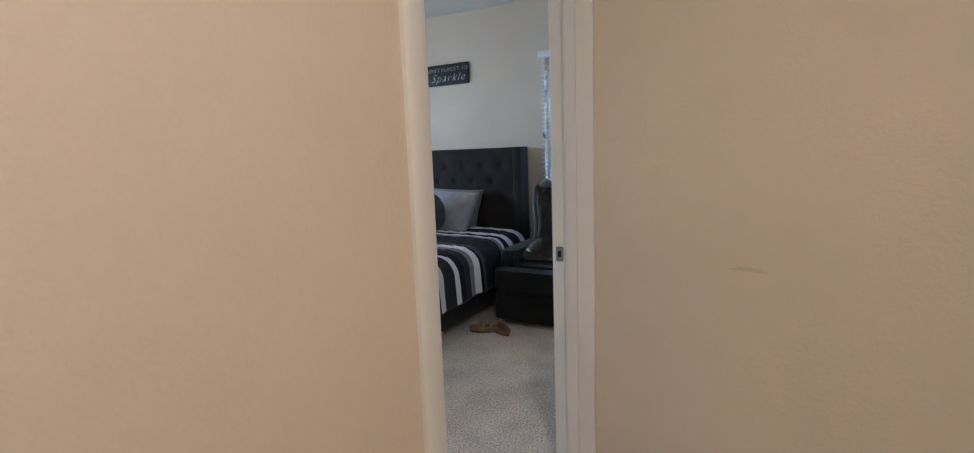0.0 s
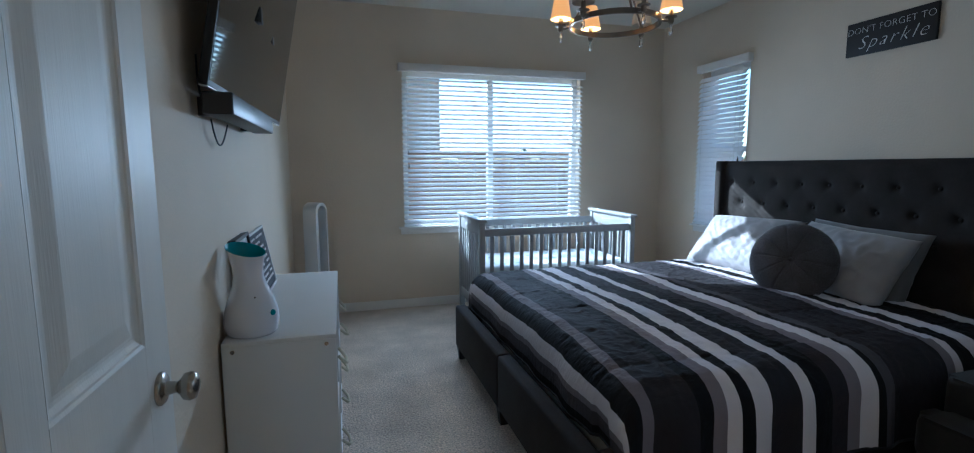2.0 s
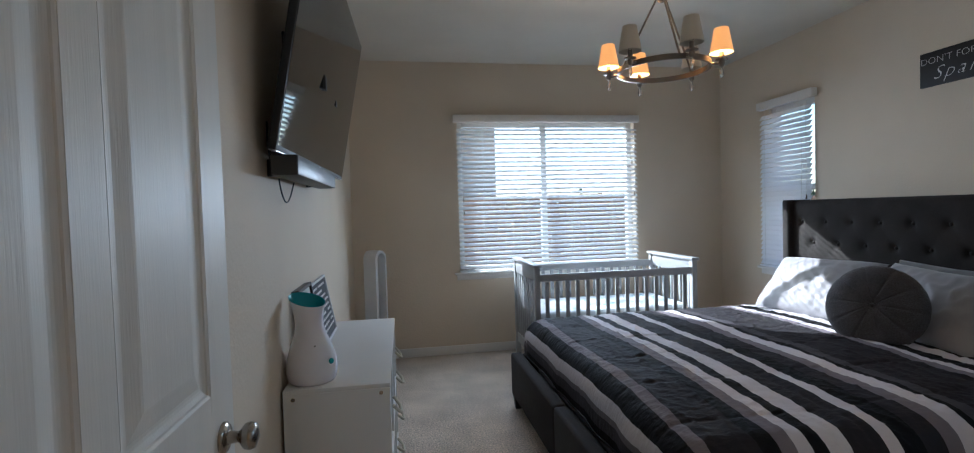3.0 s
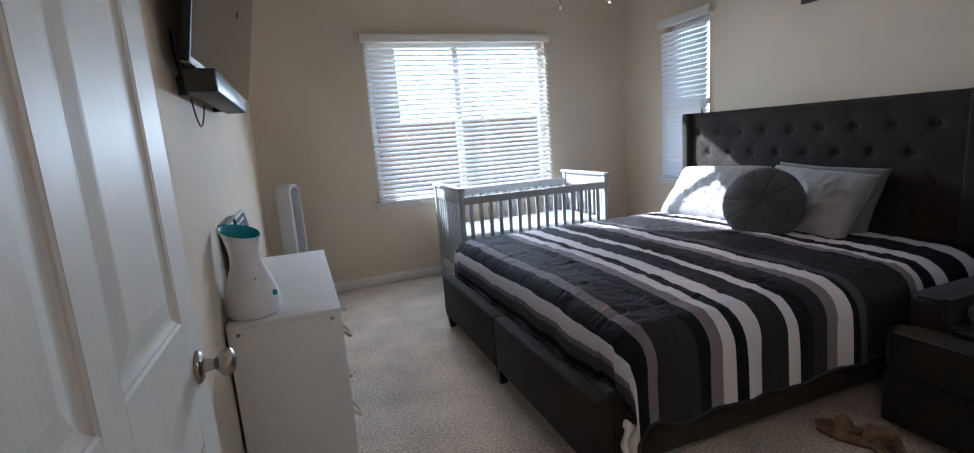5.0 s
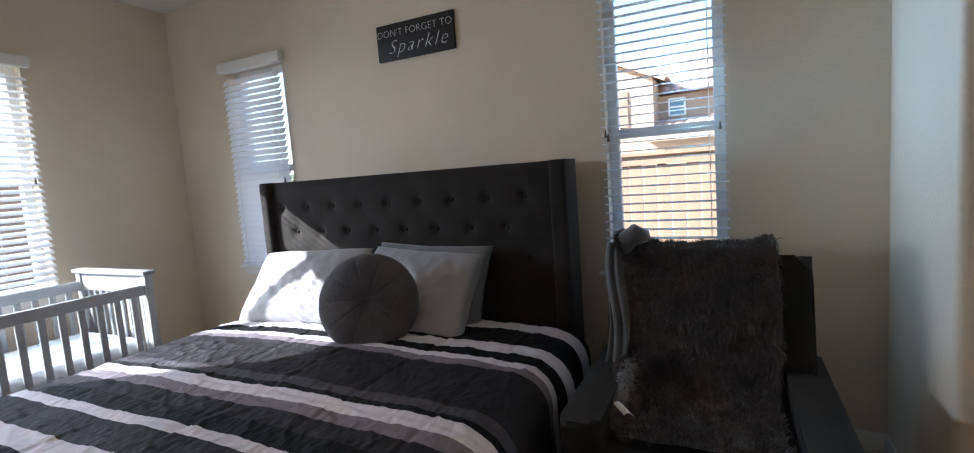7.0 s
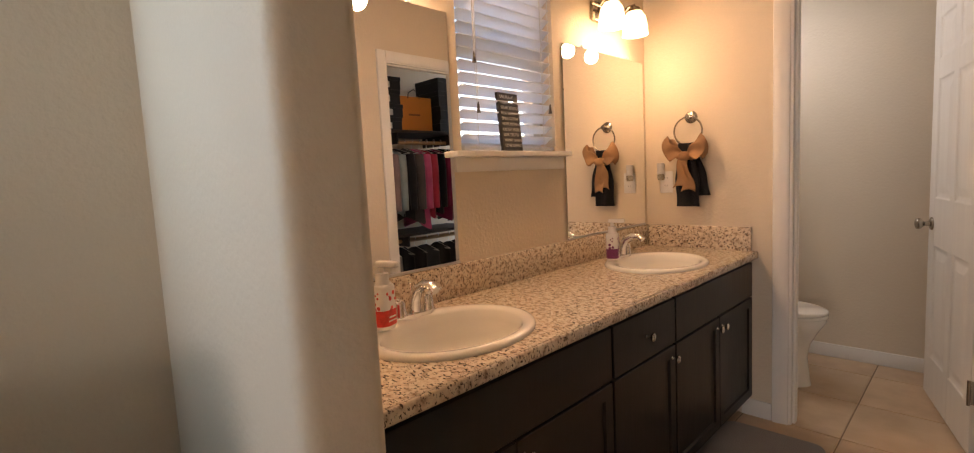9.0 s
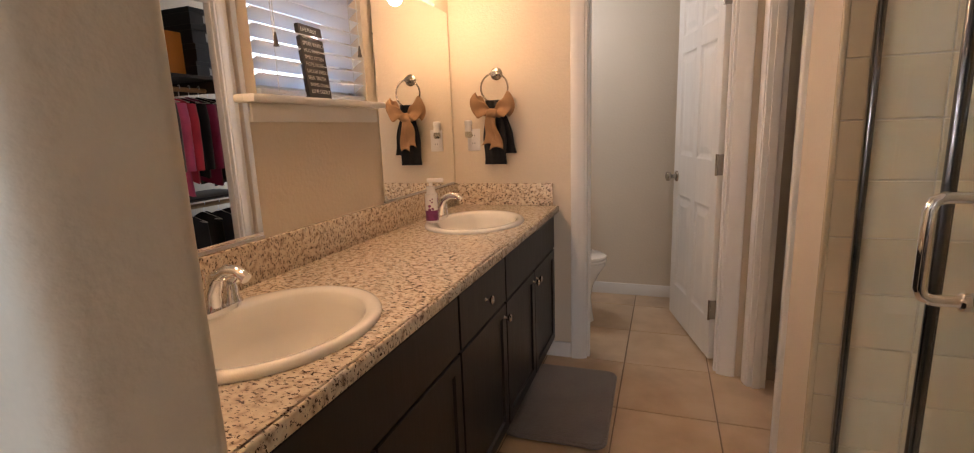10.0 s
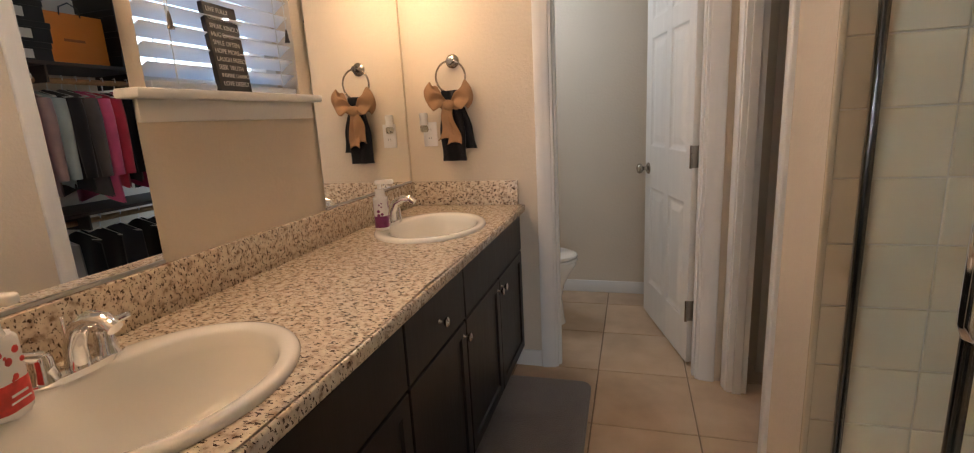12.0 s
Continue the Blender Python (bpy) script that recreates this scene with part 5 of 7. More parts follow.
_t.links.new(_r1.outputs[0], _mx.inputs["A"])
_mx.inputs["B"].default_value = (0.075, 0.044, 0.03, 1)
_t.links.new(_mx.outputs["Result"], _p.inputs["Base Color"])

CT = 0.866
VY0, VY1 = Y_END + 0.001, Y_PART - 0.136

def countertop():
    t = thing("countertop", 0, 0, CT, 0, "polished speckled granite countertop with backsplash", "countertop")
    b = bmesh.new()
    y0, y1 = VY0, VY1
    # slab with two oval basin holes, made as a grid of rings round each basin
    def ring_slab(yc, ya, yb):
        n = 64
        xc, rx, ry = -0.305, 0.185, 0.225
        for z, flip in ((0.0, False), (-0.03, True)):
            inner, outer = [], []
            for i in range(n):
                a = 2 * math.pi * i / n
                c, s = math.cos(a), math.sin(a)
                inner.append(b.verts.new((xc + rx * c, yc + ry * s, z)))
                k = min((0.0 - xc) / c if c > 1e-6 else (-0.562 - xc) / c if c < -1e-6 else 9, (yb - yc) / s if s > 1e-6 else (ya - yc) / s if s < -1e-6 else 9)
                outer.append(b.verts.new((xc + k * c, yc + k * s, z)))
            for i in range(n):
                q = (inner[i], outer[i], outer[(i + 1) % n], inner[(i + 1) % n])
                b.faces.new(q[::-1] if flip else q)
            corners = [(0.0, ya), (0.0, yb), (-0.562, ya), (-0.562, yb)]
            for cx, cy in corners:
                cand = sorted(range(n), key=lambda i: (outer[i].co.x - cx) ** 2 + (outer[i].co.y - cy) ** 2)[:2]
                i, j = sorted(cand)
                if j == n - 1 and i == 0:
                    i, j = j, i
                v = b.verts.new((cx, cy, z))
                q = (outer[i], v, outer[j])
                b.faces.new(q[::-1] if flip else q)
    mid = -1.24
    ring_slab(-0.635, mid, y1)
    ring_slab(-1.85, y0, mid)
    bmesh.ops.remove_doubles(b, verts=b.verts[:], dist=1e-4)
    part("slab", b, GRANITE, t)
    part("front_edge", box(-0.575, -0.5622, y0, y1, -0.034, 0.0, 0.006, 3), GRANITE, t, smooth=50)
    part("backsplash", box(-0.02, -0.0005, y0 + 0.021, y1, 0.0003, 0.117, 0.003), GRANITE, t, smooth=30)
    part("side_splash", box(-0.545, -0.0005, y0, y0 + 0.02, 0.0003, 0.117, 0.003), GRANITE, t, smooth=30)
countertop()

VANITY_KNOB = material("polished_nickel_knob", (0.72, 0.70, 0.66), 0.18, metal=1.0, vary=0.02)

def front(parent, name, y0, y1, z0, z1, framed, knob=None):
    """A drawer or door front that faces -x."""
    xf = -0.53
    b = box(xf - 0.018, xf, y0, y1, z0, z1, 0.002, 1)
    if framed:
        fr = [f for f in b.faces if f.normal.x < -0.9]
        bmesh.ops.inset_region(b, faces=fr, thickness=0.058)
        fr = max((f for f in b.faces if f.normal.x < -0.9 and abs(f.calc_center_median().y - (y0 + y1) / 2) < 0.01 and abs(f.calc_center_median().z - (z0 + z1) / 2) < 0.01), key=lambda f: f.calc_area())
        bmesh.ops.inset_region(b, faces=[fr], thickness=0.007, depth=-0.008)
    d = part(name, b, ESPRESSO, parent)
    if knob:
        m = Matrix.Translation((xf - 0.018, knob[0], knob[1])) @ pose(0, 0, 0, 0, -90, 0)
        part("knob", lathe([(0.007, 0.0), (0.005, 0.004), (0.0045, 0.014), (0.010, 0.017), (0.0145, 0.021), (0.0145, 0.025), (0.010, 0.028), (0.001, 0.029)], 20, m=m), VANITY_KNOB, d, "polished nickel knob", smooth=50)
    return d

def vanity(name, y0, y1, doors, label):
    t = thing(name, label=label, category="cabinet", group="bathroom vanity cabinets")
    part("body", box(-0.529, -0.005, y0, y1, ZB + 0.09, CT - 0.20, 0.001, 1), ESPRESSO, t)
    part("face_frame", box(-0.529, -0.512, y0, y1, CT - 0.1998, CT - 0.0345), ESPRESSO, t)
    part("toe_kick", box(-0.46, -0.02, y0, y1, ZB, ZB + 0.0895), ESPRESSO, t)
    z_top, z_split = CT - 0.055, 0.640
    g = 0.004
    if doors == 2:
        front(t, "false_drawer_front", y0 + g, y1 - g, z_split + g, z_top, False)
        ym = (y0 + y1) / 2
        front(t, "cabinet_door", ym + g / 2, y1 - g, ZB + 0.105, z_split - g, True, (ym + 0.028, 0.592))
        front(t, "cabinet_door", y0 + g, ym - g / 2, ZB + 0.105, z_split - g, True, (ym - 0.028, 0.592))
    else:
        front(t, "drawer", y0 + g, y1 - g, z_split + g, z_top, False, ((y0 + y1) / 2, 0.725))
        front(t, "cabinet_door", y0 + g, y1 - g, ZB + 0.105, z_split - g, True, (y0 + 0.03, 0.592))
    return t
vanity("vanity_cabinet", -1.065, VY1 - 0.002, 2, "espresso vanity cabinet under the near sink")
vanity("vanity_cabinet", -1.505, -1.067, 1, "espresso vanity cabinet with one drawer and door")
vanity("vanity_cabinet", VY0 + 0.002, -1.507, 2, "espresso vanity cabinet under the far sink")

def sink(yc):
    t = thing("sink", -0.305, yc, CT, 0, "white oval drop-in porcelain sink", "sink", "bathroom sinks")
    b = bmesh.new()
    n = 72
    prof = [(1.0, 0.0005), (1.005, 0.006), (0.985, 0.013), (0.94, 0.016), (0.87, 0.014), (0.835, 0.006), (0.80, -0.02), (0.74, -0.07), (0.60, -0.115), (0.38, -0.137), (0.15, -0.142), (0.085, -0.145)]
    rings = []
    for k, z in prof:
        ring = []
        for i in range(n):
            a = 2 * math.pi * i / n
            back = 0.028 * max(0.0, math.cos(a)) if k < 0.9 else 0.0
            ring.append(b.verts.new((0.212 * k * math.cos(a) - back * 1.1, 0.255 * k * math.sin(a), z)))
        rings.append(ring)
    for lo, hi in zip(rings, rings[1:]):
        for i in range(n):
            b.faces.new((lo[i], lo[(i + 1) % n], hi[(i + 1) % n], hi[i]))
    part("basin", b, PORCELAIN, t, smooth=180)
    part("drain", lathe([(0.0, -0.1448), (0.012, -0.1440), (0.02, -0.1435), (0.026, -0.1445)], 20, m=Matrix.Scale(1.0, 4), cap=False), CHROME, t, smooth=60)

def faucet(yc):
    t = thing("faucet", -0.135, yc, CT + 0.016, 0, "chrome two-handle bathroom faucet", "faucet", "bathroom faucets")
    part("base_plate", rounded_slab([(0.026 * math.cos(a * math.pi / 12), 0.082 * math.sin(a * math.pi / 12)) for a in range(24)], 0.0, 0.012, 0.005, segments=3), CHROME, t, smooth=60)
    pts = [(0.0, 0, 0.01), (-0.004, 0, 0.05), (-0.022, 0, 0.085), (-0.055, 0, 0.103), (-0.088, 0, 0.102), (-0.108, 0, 0.088)]
    part("spout", tube(pts, 0.014, 14, radii=[0.020, 0.0175, 0.016, 0.0145, 0.0135, 0.013]), CHROME, t, smooth=70)
    part("lift_rod", tube([(0.014, 0, 0.01), (0.014, 0, 0.10)], 0.003, 8), CHROME, t, smooth=70)
    for s in (-1, 1):
        h = part("handle_base", lathe([(0.021, 0.01), (0.017, 0.03), (0.016, 0.05), (0.013, 0.056)], 18, m=Matrix.Translation((0.0, s * 0.052, 0))), CHROME, t, smooth=60)
        part("lever", tube([(0.0, s * 0.052, 0.052), (0.0, s * 0.075, 0.062), (0.002, s * 0.105, 0.064)], 0.007, 10, radii=[0.012, 0.009, 0.006]), CHROME, h, smooth=70)
for yc in (-0.635, -1.85):
    sink(yc)
    faucet(yc)

SOAP_WHITE = material("white_soap_bottle", (0.82, 0.80, 0.78), 0.25, vary=0.02)

def soap(x, y, liquid, blot, label):
    t = thing("soap_bottle", x, y, CT + (0.0165 if y > -1 else 0.017), 20, label, "soap bottle")
    part("bottle", rounded_slab(rounded_rect(-0.026, 0.026, -0.033, 0.033, 0.02), 0.0, 0.125, 0.01, segments=4), SOAP_WHITE, t, smooth=60)
    part("neck", lathe([(0.022, 0.125), (0.019, 0.135), (0.019, 0.155), (0.008, 0.157), (0.008, 0.172)], 20), SOAP_WHITE, t, smooth=50)
    part("pump_head", box(-0.055, 0.016, -0.011, 0.011, 0.172, 0.19, 0.006, 3), SOAP_WHITE, t, smooth=60)
    lm = material("soap_label", liquid, 0.4, vary=0.25, scale=60)
    part("label_band", rounded_slab(rounded_rect(-0.0266, 0.0266, -0.0336, 0.0336, 0.0205), 0.012, 0.056, 0.0004), lm, t, smooth=60)
    rr = random.Random(5)
    for k in range(26):
        s = 1 if k % 2 else -1
        c, cz, r = rr.uniform(-0.018, 0.018), 0.056 + 0.05 * rr.random() ** 1.6, rr.uniform(0.003, 0.008)
        disc = [(0.0, 0.0009), (r * 0.8, 0.0008), (r, 0.0)]
        if k % 4 < 2:
            m = Matrix.Translation((s * 0.0258, c, cz)) @ pose(0, 0, 0, 0, 90 * s, 0)
        else:
            m = Matrix.Translation((c * 0.4, s * 0.0328, cz)) @ pose(0, 0, 0, -90 * s, 0, 0)
        part("label_petal", lathe(disc, 8, m=m, cap=False), lm, t)
    for s in (-1, 1):
        for z0, z1, hw in ((0.034, 0.038, 0.014), (0.024, 0.027, 0.017)):
            part("label_text", box(s * 0.0268 - 0.0002, s * 0.0268 + 0.0002, -hw, hw, z0, z1), SOAP_WHITE, t)
soap(-0.172, -0.505, (0.62, 0.05, 0.04), 0, "white pump soap bottle with red label")
soap(-0.150, -1.745, (0.20, 0.03, 0.13), 0, "white pump soap bottle with purple label")

def mirror(y0, y1, z0, z1):
    t = thing("wall_mirror", -0.002, 0, 0, 0, "frameless wall mirror above the vanity", "mirror", "vanity mirrors")
    part("glass", box(-0.006, 0, y0, y1, z0, z1, 0.0015, 1), MIRROR, t)
    part("bottom_channel", box(-0.009, 0.0, y0, y1, z0 - 0.008, z0 - 0.0002), SILVER_EDGE, t)
    for y in (y0 + 0.16, y1 - 0.16):
        part("clip", box(-0.011, 0.0, y - 0.009, y + 0.009, z1 + 0.0002, z1 + 0.012, 0.003), SOAP_WHITE, t)
mirror(-2.335, -1.605, 0.993, 1.860)
mirror(-0.940, VY1 - 0.03, 0.993, 1.860)

FROST = material("frosted_lamp_glass", (0.95, 0.88, 0.76), 0.5, vary=0.0)
_glow(FROST, (1.0, 0.74, 0.42), 1.1)

def vanity_light(yc):
    t = thing("vanity_light", 0, yc, 2.04, 0, "nickel wall light with two frosted glass shades", "wall light", "vanity lights")
    part("backplate", box(-0.022, -0.0005, -0.10, 0.10, -0.045, 0.045, 0.018, 3), NICKEL, t, smooth=50)
    part("rosette", lathe([(0.055, 0.0005), (0.055, 0.008), (0.045, 0.018), (0.02, 0.022)], 24, m=pose(-0.0221, 0, 0, 0, -90, 0)), NICKEL, t, smooth=50)
    part("bar", tube([(-0.055, -0.17, 0.01), (-0.055, 0.17, 0.01)], 0.009, 10), NICKEL, t, smooth=60)
    part("bar_stem", tube([(-0.03, 0, 0), (-0.055, 0, 0.01)], 0.009, 10), NICKEL, t, smooth=60)
    for k in (-0.5, 0.5):
        y = k * 0.21
        m = Matrix.Translation((-0.12, y, 0))
        part("arm", tube([(-0.055, y, 0.01), (-0.09, y, 0.035), (-0.12, y, 0.035), (-0.12, y, 0.02)], 0.007, 10), NICKEL, t, smooth=60)
        part("socket", lathe([(0.012, 0.03), (0.026, 0.022), (0.028, 0.004)], 18, m=m), NICKEL, t, smooth=60)
        s = part("shade", lathe([(0.034, 0.004), (0.05, -0.02), (0.058, -0.06), (0.062, -0.105), (0.058, -0.105), (0.054, -0.06), (0.046, -0.02), (0.03, 0.002)], 28, m=m, cap=False), FROST, t, "glowing frosted glass shade", smooth=60)
        lp = bpy.data.lights.new("vanity_bulb", "POINT")
        lp.energy, lp.color, lp.shadow_soft_size = VANITY_WATTS, (1.0, 0.70, 0.46), 0.035
        lo = new("vanity_bulb", lp)
        lo.location = (-0.145, yc + y, 2.04 - 0.155)
vanity_light(-1.945)
vanity_light(-0.57)

# sign on the bathroom sill
def word_block():
    t = thing("word_plaque", -0.012, -1.33, 1.386, 0, "black wooden plaque with white words on the sill", "sign")
    t.matrix_basis = pose(0.004, -1.255, 1.386, 0, 0, 4) @ pose(0, 0, 0, 0, 5, 0) @ Matrix.Scale(0.8, 4)
    part("board", box(-0.018, 0.0, -0.078, 0.078, 0, 0.285, 0.0015, 1), SIGN_BLACK, t)
    words = ("LIVE FULLY", "CREATE HAPPINESS", "SPEAK KINDLY", "HUG DAILY", "SMILE OFTEN", "HOPE MORE", "LAUGH FREELY", "SEEK TRUTH", "INSPIRE CHANGE", "LOVE DEEPLY")
    m = pose(-0.0184, 0, 0, 90, 0, -90)
    for i, w in enumerate(words):
        lettering("lettering", w, 0.0215 if len(w) < 13 else 0.0185, m @ pose(-0.066 if i < 8 else -0.06, 0.264 - 0.0265 * i, 0), INK_WHITE, t, thick=0.0004, align="LEFT")
word_block()

# towel ring with bow
TOWEL = material("black_towel", (0.008, 0.008, 0.009), 0.95, vary=0.2, scale=30, bump=0.8, bump_scale=300, bump_dist=0.003, sheen=0.1)
BURLAP = material("tan_burlap_ribbon", (0.36, 0.20, 0.10), 0.9, vary=0.12, scale=12, bump=0.6, bump_scale=350, bump_dist=0.001)

def towel_ring():
    t = thing("towel_ring", -0.255, Y_END, 1.545, 0, "nickel towel ring on the wall", "towel ring")
    part("rosette", lathe([(0.032, 0.0005), (0.032, 0.006), (0.024, 0.012), (0.012, 0.014), (0.01, 0.045), (0.014, 0.05)], 22, m=pose(0, 0, 0, -90, 0, 0)), NICKEL, t, smooth=50)
    part("ring", tube([(0.072 * math.sin(a * math.pi / 18), 0.045, -0.072 + 0.072 * math.cos(a * math.pi / 18)) for a in range(36)], 0.0045, 8, closed=True), NICKEL, t, smooth=70)
    tw = thing("hand_towel", -0.255, Y_END + 0.045, 1.40, 0, "black hand towel tied with tan bow", "towel")
    def fold(w0, w1, z1, yo, x_off):
        def fn(u, v):
            w = w0 + (w1 - w0) * min(1, v * 1.6)
            x = x_off * v + (u - 0.5) * w + 0.004 * math.sin(9 * v + 3 * u)
            y = yo + 0.010 * math.sin(u * 9 + 2 * v) * (1 - 0.5 * v) + 0.008 * (1 - v)
            return (x, y, 0.012 - v * z1)
        return fn
    part("towel_fold", sheet(fold(0.085, 0.122, 0.325, 0.012, 0.002), 22, 30, thick=0.010), TOWEL, tw, smooth=120)
    part("towel_fold", sheet(fold(0.08, 0.112, 0.270, -0.012, -0.050), 22, 30, thick=0.010), TOWEL, tw, smooth=120)
    def loop(sgn):
        def fn(u, v):
            a = 2 * math.pi * u
            r = math.sin(a / 2)
            x = sgn * (0.012 + 0.106 * r * (1 - 0.30 * (2 * v - 1) ** 2))
            wdt = 0.018 + 0.040 * r
            return (x, 0.040 + 0.022 * math.sin(a) + 0.006 * math.sin(7 * v + a), -0.050 + (v - 0.5) * 2 * wdt + 0.040 * r + 0.008 * math.sin(3 * a))
        return fn
    for s in (-1, 1):
        part("bow_loop", sheet(loop(s), 36, 12, thick=0.002), BURLAP, tw, "tan burlap bow loop", smooth=120)
    part("bow_knot", lathe([(0.016, -0.026), (0.024, -0.012), (0.025, 0.01), (0.017, 0.026)], 16, m=pose(0, 0.048, -0.055, 0, 90, 0)), BURLAP, tw, smooth=80)
    def ribbon(x0, x1, ln):
        def fn(u, v):
            return (x0 + (x1 - x0) * v + (u - 0.5) * (0.035 + 0.03 * v) + 0.008 * math.sin(6 * v), 0.046 + 0.014 * math.sin(5 * v + 2 * u), -0.06 - ln * v + 0.012 * math.sin(u * 3.14) * (v > 0.9))
        return fn
    part("bow_tail", sheet(ribbon(0.008, 0.03, 0.155), 10, 26, thick=0.002), BURLAP, tw, smooth=120)
    part("bow_tail", sheet(ribbon(-0.004, -0.012, 0.175), 10, 26, thick=0.002), BURLAP, tw, smooth=120)
towel_ring()

def outlet():
    t = thing("wall_outlet", -0.118, Y_END, 1.215, 0, "white wall outlet with a plug-in freshener", "outlet")
    part("cover_plate", box(-0.036, 0.036, 0.0005, 0.006, -0.058, 0.058, 0.003), SOAP_WHITE, t, smooth=40)
    for z in (-0.02, 0.02):
        part("receptacle", box(-0.017, 0.017, 0.0062, 0.0078, z - 0.014, z + 0.014, 0.0006, 1), SOAP_WHITE, t)
        for x in (-0.006, 0.006):
            part("slot", box(x - 0.001, x + 0.001, 0.0079, 0.0083, z - 0.002, z + 0.006), BLACK, t)
    f = thing("air_freshener", -0.100, Y_END + 0.01, 1.26, 0, "white plug-in air freshener with oil bottle", "air freshener")
    part("plug_body", lathe([(0.018, 0.0), (0.02, 0.012), (0.017, 0.03), (0.02, 0.034), (0.02, 0.055), (0.016, 0.058)], 20, m=Matrix.Translation((0, 0.022, 0.0))), SOAP_WHITE, f, smooth=50)
    part("oil_bottle", lathe([(0.004, -0.034), (0.016, -0.032), (0.02, -0.018), (0.018, -0.004), (0.012, -0.0005)], 18, m=Matrix.Translation((0, 0.024, 0))), material("clear_oil", (0.85, 0.8, 0.65), 0.05, trans=0.85, ior=1.4), f, smooth=60)
outlet()

RUG = material("grey_bath_rug", (0.26, 0.23, 0.22), 0.95, vary=0.12, scale=8, bump=1.0, bump_scale=180, bump_dist=0.006, fine=0.15, fine_scale=180, sheen=0.5)
def rug():
    t = thing("bath_rug", -0.69, -1.90, ZB + 0.004, 1.0, "thick grey bath rug on tile", "rug")
    o = rounded_rect(-0.20, 0.20, -0.31, 0.31, 0.045, 6)
    part("rug_mat", rounded_slab(o, 0.0, 0.018, 0.008, segments=3), RUG, t, smooth=60)
    part("border", tube([(x, y, 0.008) for x, y in rounded_rect(-0.203, 0.203, -0.313, 0.313, 0.047, 6)], 0.007, 8, closed=True), RUG, t, smooth=60)
rug()

# toilet room
def toilet():
    t = thing("toilet", -0.40, -2.93, ZB, 0, "white porcelain toilet with closed lid", "toilet")
    def egg(k):
        return [(-0.30 * k * math.cos(a) * (1.18 if math.cos(a) > 0 else 0.7), 0.185 * k * math.sin(a)) for a in [2 * math.pi * i / 36 for i in range(36)]]
    b = bmesh.new()
    rings = []
    for k, z, dx in ((0.66, 0.0, -0.05), (0.64, 0.03, -0.05), (0.60, 0.16, -0.05), (0.70, 0.24, -0.03), (0.90, 0.32, 0.0), (1.0, 0.375, 0.0), (0.99, 0.392, 0.0)):
        rings.append([b.verts.new((x + dx, y, z)) for x, y in egg(k)])
    for lo, hi in zip(rings, rings[1:]):
        for i in range(36):
            b.faces.new((lo[i], lo[(i + 1) % 36], hi[(i + 1) % 36], hi[i]))
    b.faces.new(rings[-1]); b.faces.new(rings[0][::-1])
    bmesh.ops.recalc_face_normals(b, faces=b.faces[:])
    part("bowl", b, PORCELAIN, t, smooth=60)
    part("seat", rounded_slab(egg(1.02), 0.394, 0.412, 0.006, segments=3), PORCELAIN, t, smooth=60)
    part("lid", rounded_slab(egg(1.02), 0.415, 0.437, 0.009, segments=3), PORCELAIN, t, smooth=60)
    part("tank", box(0.13, 0.33, -0.22, 0.22, 0.40, 0.74, 0.02, 3), PORCELAIN, t, smooth=60)
    part("tank_lid", box(0.12, 0.335, -0.23, 0.23, 0.741, 0.775, 0.01, 3), PORCELAIN, t, smooth=60)
    part("flush_lever", tube([(0.128, -0.15, 0.68), (0.11, -0.15, 0.68), (0.108, -0.08, 0.67)], 0.006, 8), CHROME, t, smooth=60)
toilet()

panel_door("toilet_door", 0.71, 2.03, DOOR, 0.905, pose(-1.360, -2.50, ZB + 0.008, 0, 0, -75.0) @ pose(0, 0, 0), "open white six-panel toilet room door", NICKEL)

# closet
def cloth_mat(name, col):
    return material(name, col, 0.9, vary=0.15, scale=8, bump=0.3, bump_scale=200, sheen=0.3, spec=0.15)
HANGER = material("white_plastic_hanger", (0.75, 0.75, 0.73), 0.4)
CLOSET_WOOD = material("closet_rod_wood", (0.45, 0.27, 0.13), 0.5, vary=0.15, scale=8, stretch=(1, 6, 1))
DARK_SHELF = material("dark_closet_shelf", (0.05, 0.035, 0.028), 0.5, vary=0.1)
XR = -2.16

